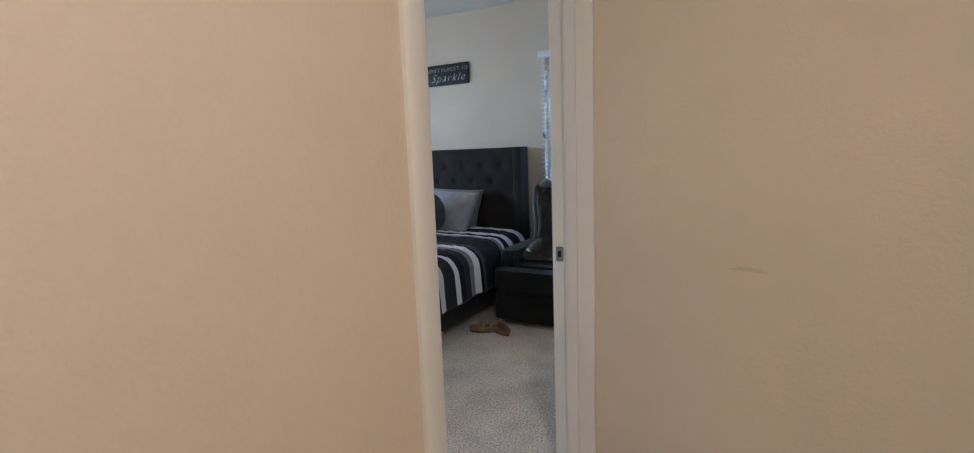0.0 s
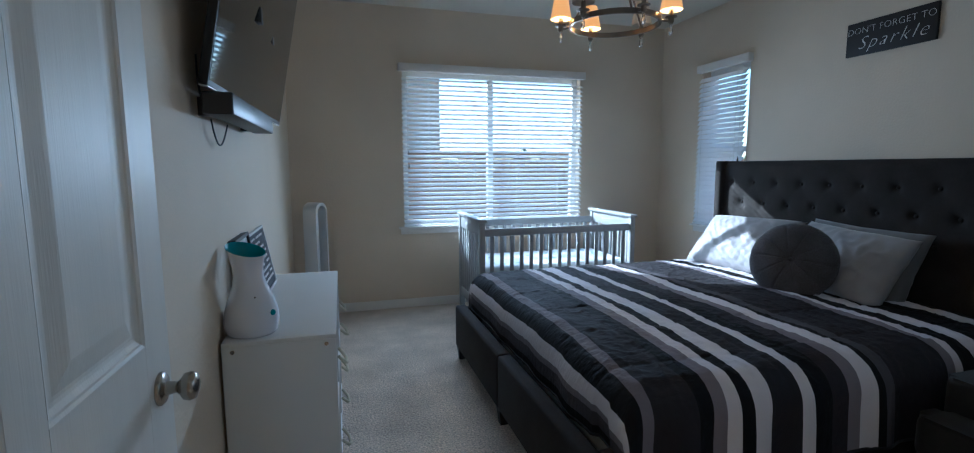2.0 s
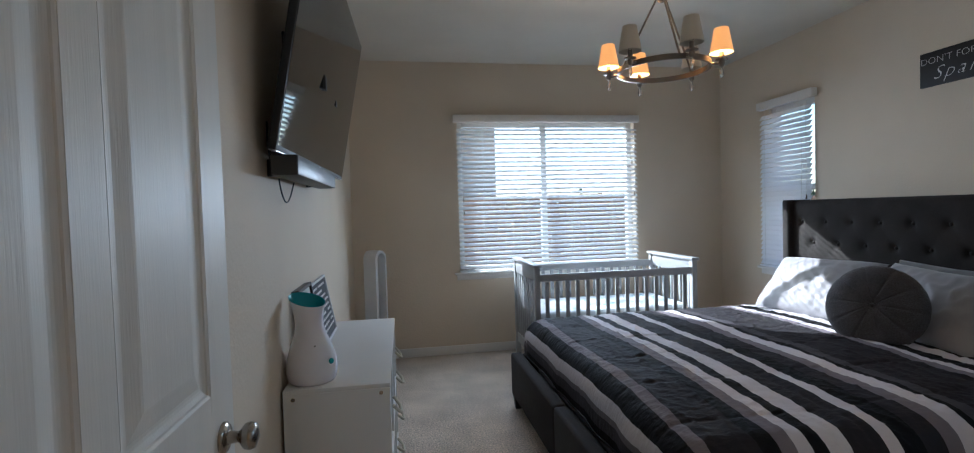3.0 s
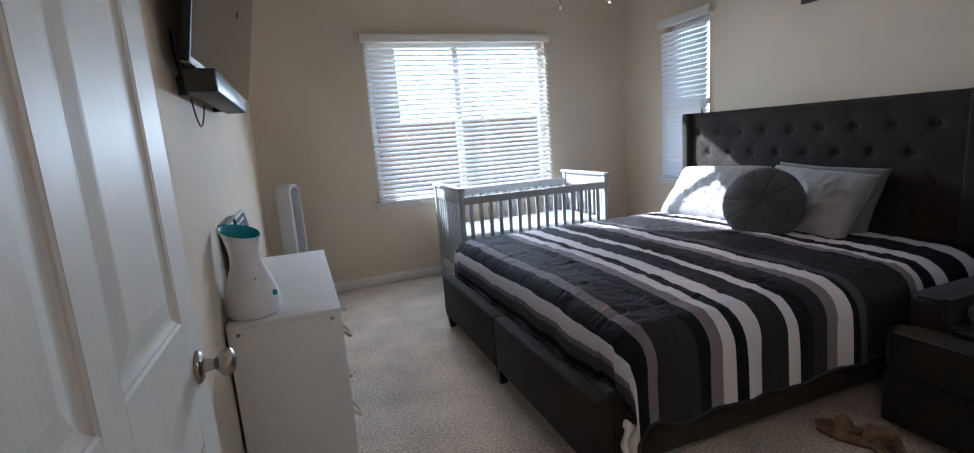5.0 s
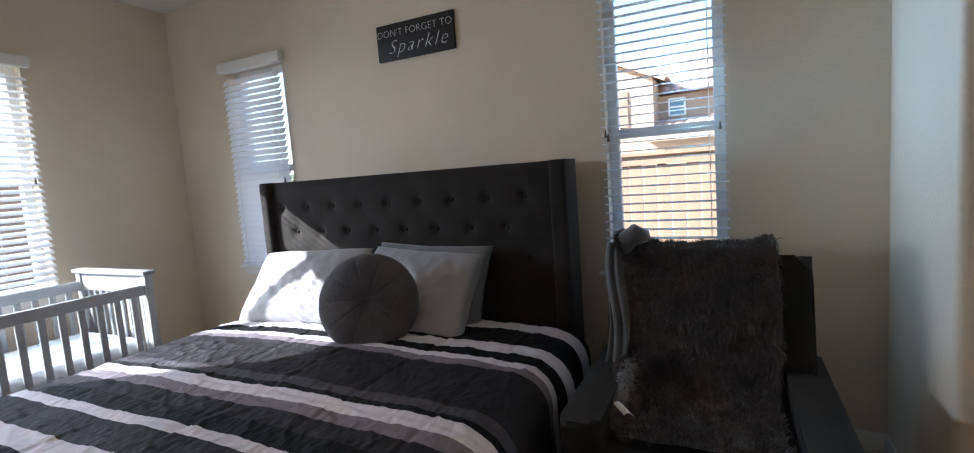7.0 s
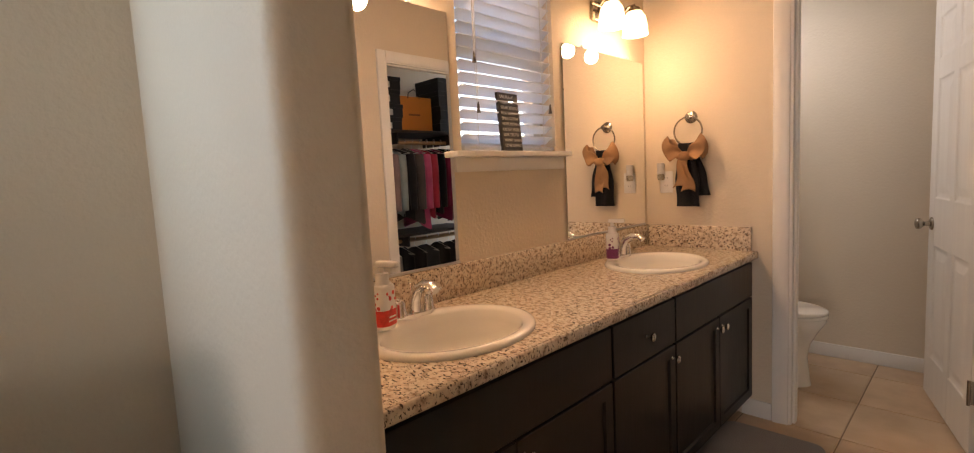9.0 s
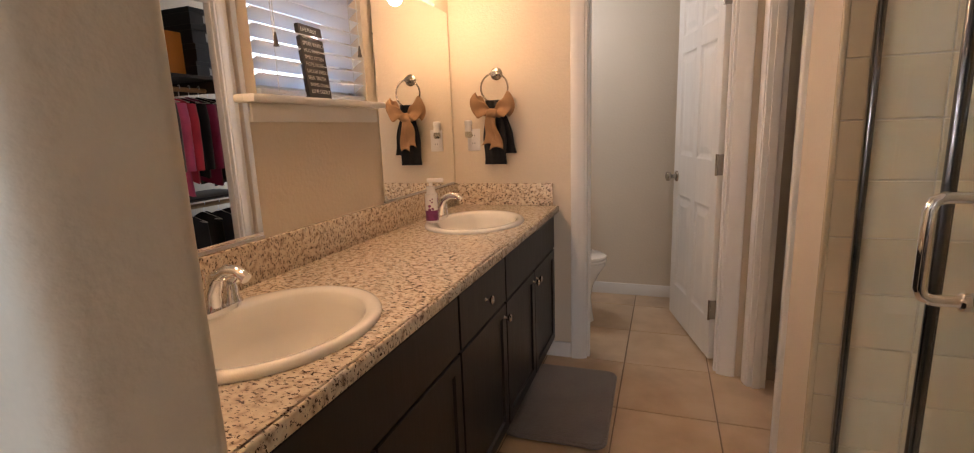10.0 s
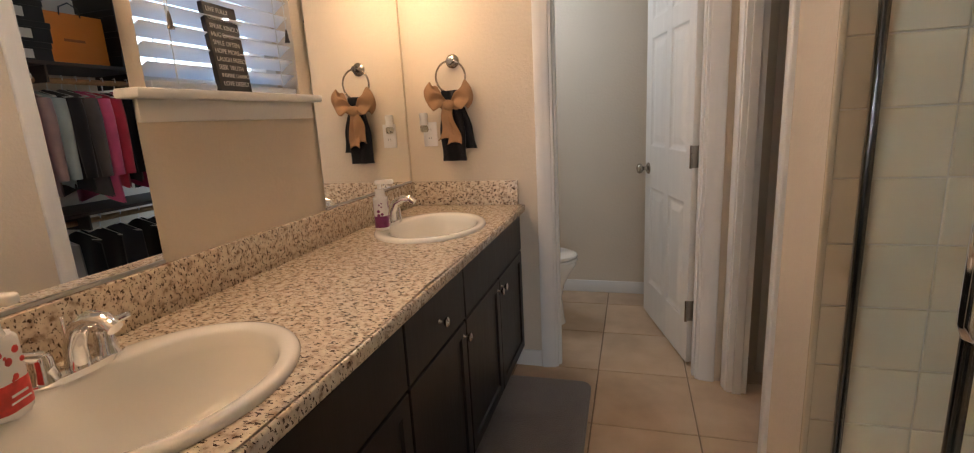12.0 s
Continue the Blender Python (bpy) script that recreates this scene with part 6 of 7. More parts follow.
def garment(y, w, length, mat, label, z_rod, sleeve=True, seed=0.0):
    """A top on a hanger; it hangs across the rod, which runs along y."""
    t = thing("hanging_shirt", XR, y, z_rod, 0, label, "clothing", "clothes on the closet rod")
    part("hanger", tube([(0.0, 0, 0.025), (0.015, 0, 0.03), (0.018, 0, 0.012), (0.0, 0, -0.015), (0.0, 0, -0.05), (w * 0.47, 0, -0.10), (-w * 0.47, 0, -0.10), (0.0, 0, -0.05)], 0.0035, 6), HANGER, t)
    def body(side):
        def fn(u, v):
            x = (u - 0.5) * w * (0.92 + 0.08 * v)
            sh = -0.055 - 0.06 * abs(2 * u - 1) ** 1.3
            z = sh - v * (length - 0.06) + 0.008 * math.sin(u * 7 + seed)
            thick = (0.018 + 0.012 * v) * math.sqrt(max(0.0, 1 - (2 * u - 1) ** 2 * 0.96))
            return (x, side * thick + 0.012 * math.sin(u * 11 + seed + v * 2) * (0.3 + v), z)
        return fn
    part("shirt_body", merge(sheet(body(1), 18, 14), sheet(body(-1), 18, 14)), mat, t, smooth=120)
    if sleeve:
        for s in (-1, 1):
            part("sleeve", tube([(s * w * 0.44, 0, -0.12), (s * w * 0.50, 0.004, -0.22), (s * w * 0.52, 0.006, -0.40), (s * w * 0.51, 0.0, -0.56)], 0.03, 10, radii=[0.045, 0.04, 0.034, 0.028]), mat, t, smooth=80)

def closet():
    zr = 1.62
    t = thing("closet_shelf", 0, 0, 0, 0, "dark closet shelf with wooden hanging rod", "shelf")
    part("shelf_board", box(-2.498, -2.02, -3.0, -1.53, 1.69, 1.71, 0.002), DARK_SHELF, t)
    part("closet_rod", tube([(XR, -3.0, zr), (XR, -1.53, zr)], 0.017, 14), CLOSET_WOOD, t, smooth=60)
    for y in (-2.75, -2.15, -1.70):
        part("shelf_bracket", box(-2.49, -2.05, y - 0.006, y + 0.006, 1.60, 1.6899), DARK_SHELF, t)
    t2 = thing("closet_shelf", 0, 0, 0, 0, "dark lower closet shelf with hanging rod", "shelf")
    part("shelf_board", box(-2.498, -2.02, -3.0, -1.53, 0.84, 0.86, 0.002), DARK_SHELF, t2)
    part("closet_rod", tube([(XR, -3.0, 0.79), (XR, -1.53, 0.79)], 0.017, 14), CLOSET_WOOD, t2, smooth=60)
    part("shelf_bracket", box(-2.49, -2.05, -2.206, -2.194, 0.75, 0.8399), DARK_SHELF, t2)
    cols = [((0.10, 0.10, 0.11), "dark grey long-sleeved top on hanger"), ((0.55, 0.52, 0.48), "black and white striped top on hanger"), ((0.008, 0.008, 0.01), "black long-sleeved top on hanger"), ((0.008, 0.008, 0.01), "black knit top on hanger"),
            ((0.30, 0.03, 0.10), "dark pink top on hanger"), ((0.01, 0.01, 0.012), "black jacket on hanger"), ((0.62, 0.06, 0.10), "red sweatshirt on hanger"), ((0.72, 0.13, 0.28), "bright pink sweatshirt on hanger"), ((0.10, 0.09, 0.09), "grey sweatshirt on hanger"),
            ((0.02, 0.02, 0.025), "black hooded top on hanger"), ((0.34, 0.44, 0.46), "pale blue tie-dye top on hanger"), ((0.28, 0.20, 0.19), "taupe top on hanger"), ((0.75, 0.28, 0.30), "coral pink top on hanger"), ((0.02, 0.03, 0.12), "navy blue top on hanger"),
            ((0.48, 0.33, 0.30), "dusty rose sweatshirt on hanger"), ((0.05, 0.05, 0.06), "charcoal top on hanger"), ((0.3, 0.3, 0.32), "grey top on hanger")]
    rr = random.Random(2)
    for i, (c, lab) in enumerate(cols):
        garment(-2.92 + i * 0.079, rr.uniform(0.36, 0.42), rr.uniform(0.56, 0.68), cloth_mat("cloth", c), lab, zr, True, i * 1.3)
    for i in range(7):
        c = ((0.012, 0.012, 0.016), (0.02, 0.025, 0.04), (0.01, 0.01, 0.01), (0.05, 0.055, 0.07), (0.015, 0.015, 0.02), (0.01, 0.01, 0.014), (0.45, 0.43, 0.42))[i]
        garment(-2.85 + i * 0.13, 0.36, 0.56, cloth_mat("cloth", c), "pale trousers on lower rod" if i == 6 else "dark trousers on lower rod", 0.79, False, i * 2.1)
    bag = thing("paper_bag", -2.24, -2.42, 1.71, 0, "orange paper shopping bag on the shelf", "bag")
    om = material("orange_paper", (0.72, 0.24, 0.03), 0.5, vary=0.05)
    b = box(-0.08, 0.08, -0.19, 0.19, 0, 0.30, 0.003)
    part("bag_body", b, om, bag)
    part("bag_handle", tube([(0.0805, -0.06, 0.285), (0.083, -0.055, 0.33), (0.083, 0.0, 0.36), (0.083, 0.055, 0.33), (0.0805, 0.06, 0.285)], 0.004, 6), BLACK, bag)
    part("print_bar", box(0.0803, 0.0809, -0.06, 0.06, 0.14, 0.155), material("brown_print", (0.3, 0.1, 0.02), 0.6), bag)
    dark = material("black_shoe_box", (0.012, 0.012, 0.014), 0.5, vary=0.1)
    pale = material("pale_box_label", (0.6, 0.6, 0.58), 0.6)
    rr = random.Random(8)
    for col_y in (-2.78, -2.08, -1.74):
        z = 1.7105
        for k in range(4):
            h = rr.uniform(0.10, 0.13)
            s = thing("shoe_box", -2.24, col_y + rr.uniform(-0.01, 0.01), z, rr.uniform(-3, 3), "black shoe box with pale label", "box", "shoe boxes")
            part("box_body", box(-0.16, 0.16, -0.15, 0.15, 0, h * 0.7, 0.002), dark, s)
            part("box_lid", box(-0.163, 0.163, -0.153, 0.153, h * 0.7002, h - 0.001, 0.002), dark, s)
            part("box_label", box(0.1601, 0.1606, -0.05, 0.04, h * 0.15, h * 0.6), pale, s)
            z += h
closet()

# shower
CURB = material("white_cultured_marble", (0.82, 0.78, 0.70), 0.2, vary=0.04, scale=6)
SHOWER_GLASS = material("shower_glass", (0.96, 0.98, 0.97), 0.0, trans=1.0, vary=0.0, ior=1.12, spec=0.5)
GX = -1.555
# chrome whose dark reflections are put into the base colour
SHOWER_METAL = material("chrome_dark_reflection", (0.16, 0.155, 0.15), 0.2, metal=1.0, vary=0.05)

def shower():
    t = thing("shower_enclosure", 0, 0, ZB, 0, "framed glass shower enclosure with chrome handle", "shower")
    part("curb", box(-1.68, X_CLO - 0.006, -1.334, Y_HALL, 0.0, 0.10, 0.012, 3), CURB, t, smooth=50)
    part("pan", box(-2.498, -1.681, -1.334, Y_HALL, 0.0, 0.05, 0.004), CURB, t)
    def post(name, y, w=0.012, d=0.014):
        part(name, box(GX - d, GX + d, y - w, y + w, 0.1005, 1.95, 0.003), SHOWER_METAL, t, smooth=40)
    post("wall_jamb", -1.320, 0.006, 0.010)
    post("door_stile", -0.925, 0.006, 0.012)
    post("wall_jamb", -0.18)
    for z in (0.1005, 1.935):
        part("rail", box(GX - 0.012, GX + 0.012, -1.308, -0.192, z, z + 0.016, 0.002), SHOWER_METAL, t, smooth=40)
    for y0, y1 in ((-1.308, -0.935), (-0.915, -0.193)):
        g = part("glass_panel", box(GX - 0.004, GX + 0.004, y0, y1, 0.117, 1.934, 0.001, 1), SHOWER_GLASS, t, "clear glass panel")
        g.visible_shadow = False
    # square-cornered pull on both faces of the door
    for s in (1, -1):
        x0, x1 = GX + s * 0.005, GX + s * 0.07
        zc, y = 1.02, -0.815
        hz = 0.085
        pts = [(x0, y, zc - hz), (x1 - s * 0.018, y, zc - hz), (x1 - s * 0.005, y, zc - hz + 0.006), (x1, y, zc - hz + 0.02), (x1, y, zc + hz - 0.02), (x1 - s * 0.005, y, zc + hz - 0.006), (x1 - s * 0.018, y, zc + hz), (x0, y, zc + hz)]
        part("pull_handle", tube(pts, 0.010, 14), CHROME, t, "chrome pull handle", smooth=70)
        for z in (zc - hz, zc + hz):
            part("handle_collar", lathe([(0.016, 0.0005), (0.016, 0.008), (0.012, 0.011)], 18, m=Matrix.Translation((x0, y, z)) @ pose(0, 0, 0, 0, 90 * s, 0)), CHROME, t, smooth=50)
shower()

def shower_valve():
    t = thing("shower_valve", -2.499, -0.75, 1.15, 0, "chrome shower valve on the tile", "shower valve")
    part("escutcheon", lathe([(0.08, 0.012), (0.078, 0.018), (0.03, 0.026), (0.025, 0.06), (0.02, 0.064)], 28, m=pose(0, 0, 0, 0, 90, 0)), CHROME, t, smooth=50)
    part("lever", tube([(0.055, 0, 0), (0.06, 0.0, -0.06)], 0.008, 10), CHROME, t, smooth=60)
shower_valve()

# ---- small things in the bedroom ----
FAN_WHITE = material("white_silver_plastic", (0.70, 0.71, 0.73), 0.3, vary=0.02)
def tower_fan():
    """Bladeless tower fan: a tall hollow loop on a round base."""
    t = thing("tower_fan", -3.635, 4.35, 0, 0, "white bladeless tower fan with tall oval loop", "fan")
    grey = material("grey_mesh_band", (0.24, 0.24, 0.24), 0.45, vary=0.05, bump=0.4, bump_scale=400)
    part("base", lathe([(0.104, 0.0), (0.108, 0.006), (0.108, 0.035), (0.1045, 0.038)], 40), FAN_WHITE, t, smooth=40)
    part("base_band", lathe([(0.104, 0.0385), (0.1025, 0.23)], 40), grey, t, "grey perforated band", smooth=40)
    part("collar", lathe([(0.1025, 0.2305), (0.1, 0.238), (0.082, 0.262), (0.060, 0.285), (0.02, 0.29)], 40), FAN_WHITE, t, smooth=50)
    m = pose(0, 0, 0, 0, 0, 56)
    hw, z0, z1, r = 0.068, 0.282, 1.06, 0.068
    path = []
    for i in range(13):
        a = math.pi * i / 12
        path.append((hw * math.cos(a), z1 - r + r * math.sin(a)))
    path = [(hw, z0 + 0.02)] + path + [(-hw, z0 + 0.02), (-hw * 0.6, z0), (hw * 0.6, z0)]
    b = bmesh.new()
    cross = ((-0.012, -0.07), (0.012, -0.065), (0.014, 0.0), (0.012, 0.065), (-0.012, 0.07), (-0.014, 0.0))
    rings = []
    cx = (0.0, (z0 + z1) / 2)
    n = len(path)
    for i, (x, z) in enumerate(path):
        px, pz = path[i - 1]
        qx, qz = path[(i + 1) % n]
        tx, tz = qx - px, qz - pz
        L = math.hypot(tx, tz)
        nx, nz = tz / L, -tx / L
        rings.append([b.verts.new((x + nx * o, d, z + nz * o)) for o, d in cross])
    for i in range(n):
        for j in range(6):
            b.faces.new((rings[i][j], rings[i][(j + 1) % 6], rings[(i + 1) % n][(j + 1) % 6], rings[(i + 1) % n][j]))
    bmesh.ops.recalc_face_normals(b, faces=b.faces[:])
    b.transform(m)
    part("air_loop", b, FAN_WHITE, t, smooth=50)
    part("dark_seam", tube([(x * 1.12, -0.02, z) for x, z in path], 0.0035, 6, m=m, closed=True), BLACK, t, "dark seam line")
tower_fan()

TEAL = material("teal_plastic", (0.01, 0.30, 0.36), 0.35, vary=0.05)
STEAM_WHITE = material("white_gloss_plastic", (0.80, 0.79, 0.83), 0.22, vary=0.02)
def steamer():
    """Facial steamer: a flask body with a slanted open mouth, teal inside."""
    t = thing("facial_steamer", -3.75, 1.825, 0.757, 0, "white facial steamer with teal mouth", "steamer")
    t.scale = (1.14, 1.14, 1.14)
    prof = [(0.072, 0.0), (0.080, 0.01), (0.084, 0.04), (0.080, 0.08), (0.068, 0.12), (0.052, 0.16), (0.046, 0.19), (0.047, 0.22), (0.053, 0.25), (0.060, 0.275)]
    b = bmesh.new()
    n = 36
    def rings_of(prof, inset):
        out = []
        for r, z in prof:
            k = max(0.0, (z - 0.15) / 0.125)
            ring = []
            for i in range(n):
                a = 2 * math.pi * i / n
                x, y = (r - inset) * math.cos(a), (r - inset) * math.sin(a)
                ring.append(b.verts.new((x - 0.012 * k, y, z + 0.0 - 0.32 * k * x)))
            out.append(ring)
        return out
    R = rings_of(prof, 0.0)
    for lo, hi in zip(R, R[1:]):
        for i in range(n):
            b.faces.new((lo[i], lo[(i + 1) % n], hi[(i + 1) % n], hi[i]))
    b.faces.new(R[0][::-1])
    m = pose(0, 0, 0, 0, 0, -38)
    b.transform(m)
    part("body", b, STEAM_WHITE, t, smooth=60)
    b = bmesh.new()
    R = rings_of([(0.001, 0.17), (0.044, 0.18), (0.048, 0.22), (0.053, 0.25), (0.0605, 0.277)], 0.001)
    for lo, hi in zip(R, R[1:]):
        for i in range(n):
            b.faces.new((lo[(i + 1) % n], lo[i], hi[i], hi[(i + 1) % n]))
    b.transform(m)
    part("mouth_lining", b, TEAL, t, "teal inner mouth", smooth=60)
    d = Vector((math.cos(radians(-38)), math.sin(radians(-38)), 0))
    k = part("dial", lathe([(0.017, 0.0), (0.017, 0.008), (0.013, 0.012)], 20, m=Matrix.Translation(d * 0.078 + Vector((0, 0, 0.075))) @ pose(0, 0, -38) @ pose(0, 0, 0, 0, 0, 0) @ pose(0, 0, 0, 0, 82, -38)), BLACK, t, smooth=50)
    part("dial_cap", lathe([(0.010, 0.0), (0.009, 0.003)], 16, m=Matrix.Translation(d * 0.0905 + Vector((0, 0, 0.077))) @ pose(0, 0, 0, 0, 82, -38)), TEAL, t)
    for s in (-0.012, 0.012):
        part("indicator", lathe([(0.003, 0), (0.002, 0.001)], 8, m=Matrix.Translation((0.062 * math.cos(radians(-62)) + s * 0.6, 0.062 * math.sin(radians(-62)) + s * 0.4, 0.13)) @ pose(0, 0, 0, 0, 72, -62)), BLACK, t)
steamer()

FRAME_BLACK = material("black_picture_frame", (0.015, 0.014, 0.015), 0.4, vary=0.05)
FRAME_WHITE = material("white_picture_frame", (0.72, 0.72, 0.72), 0.4, vary=0.03)
PICTURE = material("soft_grey_print", (0.42, 0.50, 0.50), 0.5, vary=0.35, scale=9)
FELT = material("grey_letter_felt", (0.11, 0.11, 0.12), 0.95, vary=0.1, bump=0.3, bump_scale=300)
def leaning_frame(y0, y1, h, depth, border, frame_mat, fill, label, x_base, lean, letters=False):
    t = thing("picture_frame", x_base, (y0 + y1) / 2, 0.757, 0, label, "picture frame")
    m = pose(0, 0, 0, 0, -lean, 0)
    w = (y1 - y0) / 2
    for a0, a1, z0, z1 in ((-w, -w + border, 0, h), (w - border, w, 0, h), (-w + border, w - border, 0, border), (-w + border, w - border, h - border, h)):
        part("frame_side", box(-depth, 0, a0, a1, z0, z1, 0.0015, 1, m=m), frame_mat, t)
    part("picture", box(-depth + 0.004, -depth * 0.3, -w + border, w - border, border, h - border, m=m), fill, t)
    if letters:
        rr = random.Random(3)
        for r in range(9):
            z = h - border - 0.03 - r * 0.028
            s = -w + border + 0.015
            while s < w - border - 0.04:
                L = rr.uniform(0.015, 0.045)
                if rr.random() < 0.75:
                    part("letter_bar", box(-depth * 0.3 + 0.0002, -depth * 0.3 + 0.0015, s, s + L, z, z + 0.011, m=m), INK_WHITE, t)
                s += L + 0.012
leaning_frame(1.98, 2.27, 0.335, 0.035, 0.016, FRAME_BLACK, PICTURE, "black shadow-box frame leaning on the wall", -3.762, 10)
leaning_frame(2.30, 2.72, 0.315, 0.018, 0.012, FRAME_WHITE, FELT, "white-framed grey letter board leaning on wall", -3.765, 11, True)
tagged(part("trim_door_stop", box(-2.8905, -2.8786, -0.075, -0.03, 0, DOOR_H - 0.02, 0.002, 1), TRIM, smooth=30), "white door stop moulding", "door trim", kind="structure")

# ---- the neighbours' fence and houses ----
def fence(name, axis, plane, a0, a1, top, label):
    t = thing(name, label=label, category="fence")
    w, gap = 0.138, 0.008
    n = int((a1 - a0) / (w + gap))
    base = -0.25
    me = None
    for i in range(n):
        a = a0 + i * (w + gap)
        if me is None:
            b = box(0, 0.018, 0, w, 0, top - 0.16 - base, 0.002, 1) if axis == "x" else box(0, w, 0, 0.018, 0, top - 0.16 - base, 0.002, 1)
            ob = part("board", b, CEDAR, t)
            me = ob.data
        else:
            ob = new("board", me)
            ob.parent = t
        dz = random.uniform(-0.006, 0.006)
        ob.location = (plane, a, base + dz) if axis == "x" else (a, plane, base + dz)
    for z0, z1, d in ((top - 0.155, top - 0.06, 0.03), (top - 0.0595, top - 0.02, 0.06), (0.35, 0.43, 0.035)):
        b = box(plane - d, plane - 0.002, a0, a1, z0, z1, 0.003) if axis == "x" else box(a0, a1, plane - d, plane - 0.002, z0, z1, 0.003)
        part("rail", b, CEDAR, t)
    k = 0
    a = a0
    while a < a1:
        b = box(plane + 0.02, plane + 0.07, a, a + 0.09, base, top + 0.0, 0.004) if axis == "x" else box(a, a + 0.09, plane + 0.02, plane + 0.07, base, top, 0.004)
        part("post", b, CEDAR, t)
        a += 2.4
    return t
fence("fence", "x", 3.0, -6.0, 8.9, 1.50, "tan wooden board fence in the sun")
fence("fence", "y", 9.0, -14.0, 2.9, 1.68, "tan wooden board fence in shade")

WIN_BLUE = material("reflective_house_window", (0.10, 0.20, 0.30), 0.08, vary=0.1)
SHUTTER = material("brown_shutter", (0.24, 0.17, 0.12), 0.7, vary=0.05)

def roof_sheet(p00, p10, p11, p01, rows, cols):
    """A tiled roof slope between four corners, with barrel tiles in courses."""
    P = [Vector(p) for p in (p00, p10, p11, p01)]
    nrm = (P[1] - P[0]).cross(P[3] - P[0]).normalized()
    if nrm.z < 0:
        nrm = -nrm
    def fn(u, v):
        p = P[0].lerp(P[1], u).lerp(P[3].lerp(P[2], u), v)
        return p + nrm * (0.05 * abs(math.sin(math.pi * u * cols)) + 0.05 * (1 - (v * rows) % 1.0))
    return sheet(fn, cols * 4, rows * 3)

def house_window(parent, x, y0, y1, z0, z1, shutter=False):
    w = part("window", box(x - 0.05, x + 0.02, y0, y1, z0, z1, 0.01, 1), VINYL, parent)
    part("pane", box(x - 0.056, x - 0.051, y0 + 0.06, y1 - 0.06, z0 + 0.06, (z0 + z1) / 2 - 0.03), WIN_BLUE, w)
    part("pane", box(x - 0.056, x - 0.051, y0 + 0.06, y1 - 0.06, (z0 + z1) / 2 + 0.03, z1 - 0.06), WIN_BLUE, w)
    if shutter:
        part("shutter", box(x - 0.06, x - 0.01, y0 - 0.32, y0 - 0.04, z0 - 0.02, z1 + 0.02, 0.01, 1), SHUTTER, parent)

def neighbour_house():
    t = thing("neighbour_house", label="tan stucco two-storey house with clay tile roof", category="house")
    part("wall", box(14.0, 24.0, 2.7, 10.0, -0.3, 4.0), STUCCO, t)
    b = bmesh.new()
    v = [b.verts.new(p) for p in ((14.0, 2.7, 4.0), (14.0, 10.0, 4.0), (14.0, 6.35, 5.75), (24.0, 2.7, 4.0), (24.0, 10.0, 4.0), (24.0, 6.35, 5.75))]
    b.faces.new((v[0], v[2], v[1])); b.faces.new((v[3], v[4], v[5]))
    part("gable", b, STUCCO, t)
    part("roof", merge(roof_sheet((13.6, 2.3, 3.9), (24.4, 2.3, 3.9), (24.4, 6.35, 5.85), (13.6, 6.35, 5.85), 10, 34), roof_sheet((13.6, 10.4, 3.9), (24.4, 10.4, 3.9), (24.4, 6.35, 5.85), (13.6, 6.35, 5.85), 10, 34)), ROOF, t)
    part("fascia", merge(tube([(13.58, 2.28, 3.86), (13.58, 6.35, 5.8)], 0.10, 4), tube([(13.58, 6.35, 5.8), (13.58, 10.42, 3.86)], 0.10, 4)), STUCCO, t)
    house_window(t, 14.0, 3.78, 4.75, 2.55, 3.65, True)
    # wing with a lower roof in front
    part("wing_wall", box(15.4, 24.0, -8.0, 2.699, -0.3, 3.55), STUCCO, t)
    part("wing_roof", roof_sheet((15.0, -8.4, 3.55), (15.0, 2.65, 3.55), (18.2, 2.65, 5.35), (18.2, -8.4, 5.35), 9, 34), ROOF, t)
    part("wing_roof_back", roof_sheet((21.4, -8.4, 3.55), (21.4, 2.65, 3.55), (18.2, 2.65, 5.35), (18.2, -8.4, 5.35), 6, 34), ROOF, t)
    house_window(t, 15.4, 1.85, 2.4, 2.85, 3.45)
    part("porch_wall", box(13.3, 15.39, -8.0, 2.9, -0.3, 2.15), STUCCO, t)
    part("porch_roof", roof_sheet((12.9, -8.3, 2.12), (12.9, 3.1, 2.12), (15.39, 3.1, 2.75), (15.39, -8.3, 2.75), 7, 36), ROOF, t)
    part("porch_fascia", box(12.86, 12.95, -8.3, 3.1, 1.98, 2.14), STUCCO, t)
neighbour_house()

def second_house():
    t = thing("neighbour_house", label="pale stucco house beyond the back fence", category="house")
    part("wall", box(-14.0, -0.85, 13.0, 22.0, -0.3, 5.6), STUCCO, t)
    part("roof", roof_sheet((-14.5, 12.5, 5.5), (-0.4, 12.5, 5.5), (-2.5, 17.5, 7.4), (-12.5, 17.5, 7.4), 9, 36), ROOF, t)
    for x in (-3.4, -7.0):
        w = part("window", box(x - 0.7, x + 0.7, 12.95, 13.02, 3.3, 4.5, 0.01, 1), VINYL, t)
        part("pane", box(x - 0.62, x - 0.03, 12.94, 12.949, 3.38, 4.42), WIN_BLUE, w)
        part("pane", box(x + 0.03, x + 0.62, 12.94, 12.949, 3.38, 4.42), WIN_BLUE, w)
second_house()

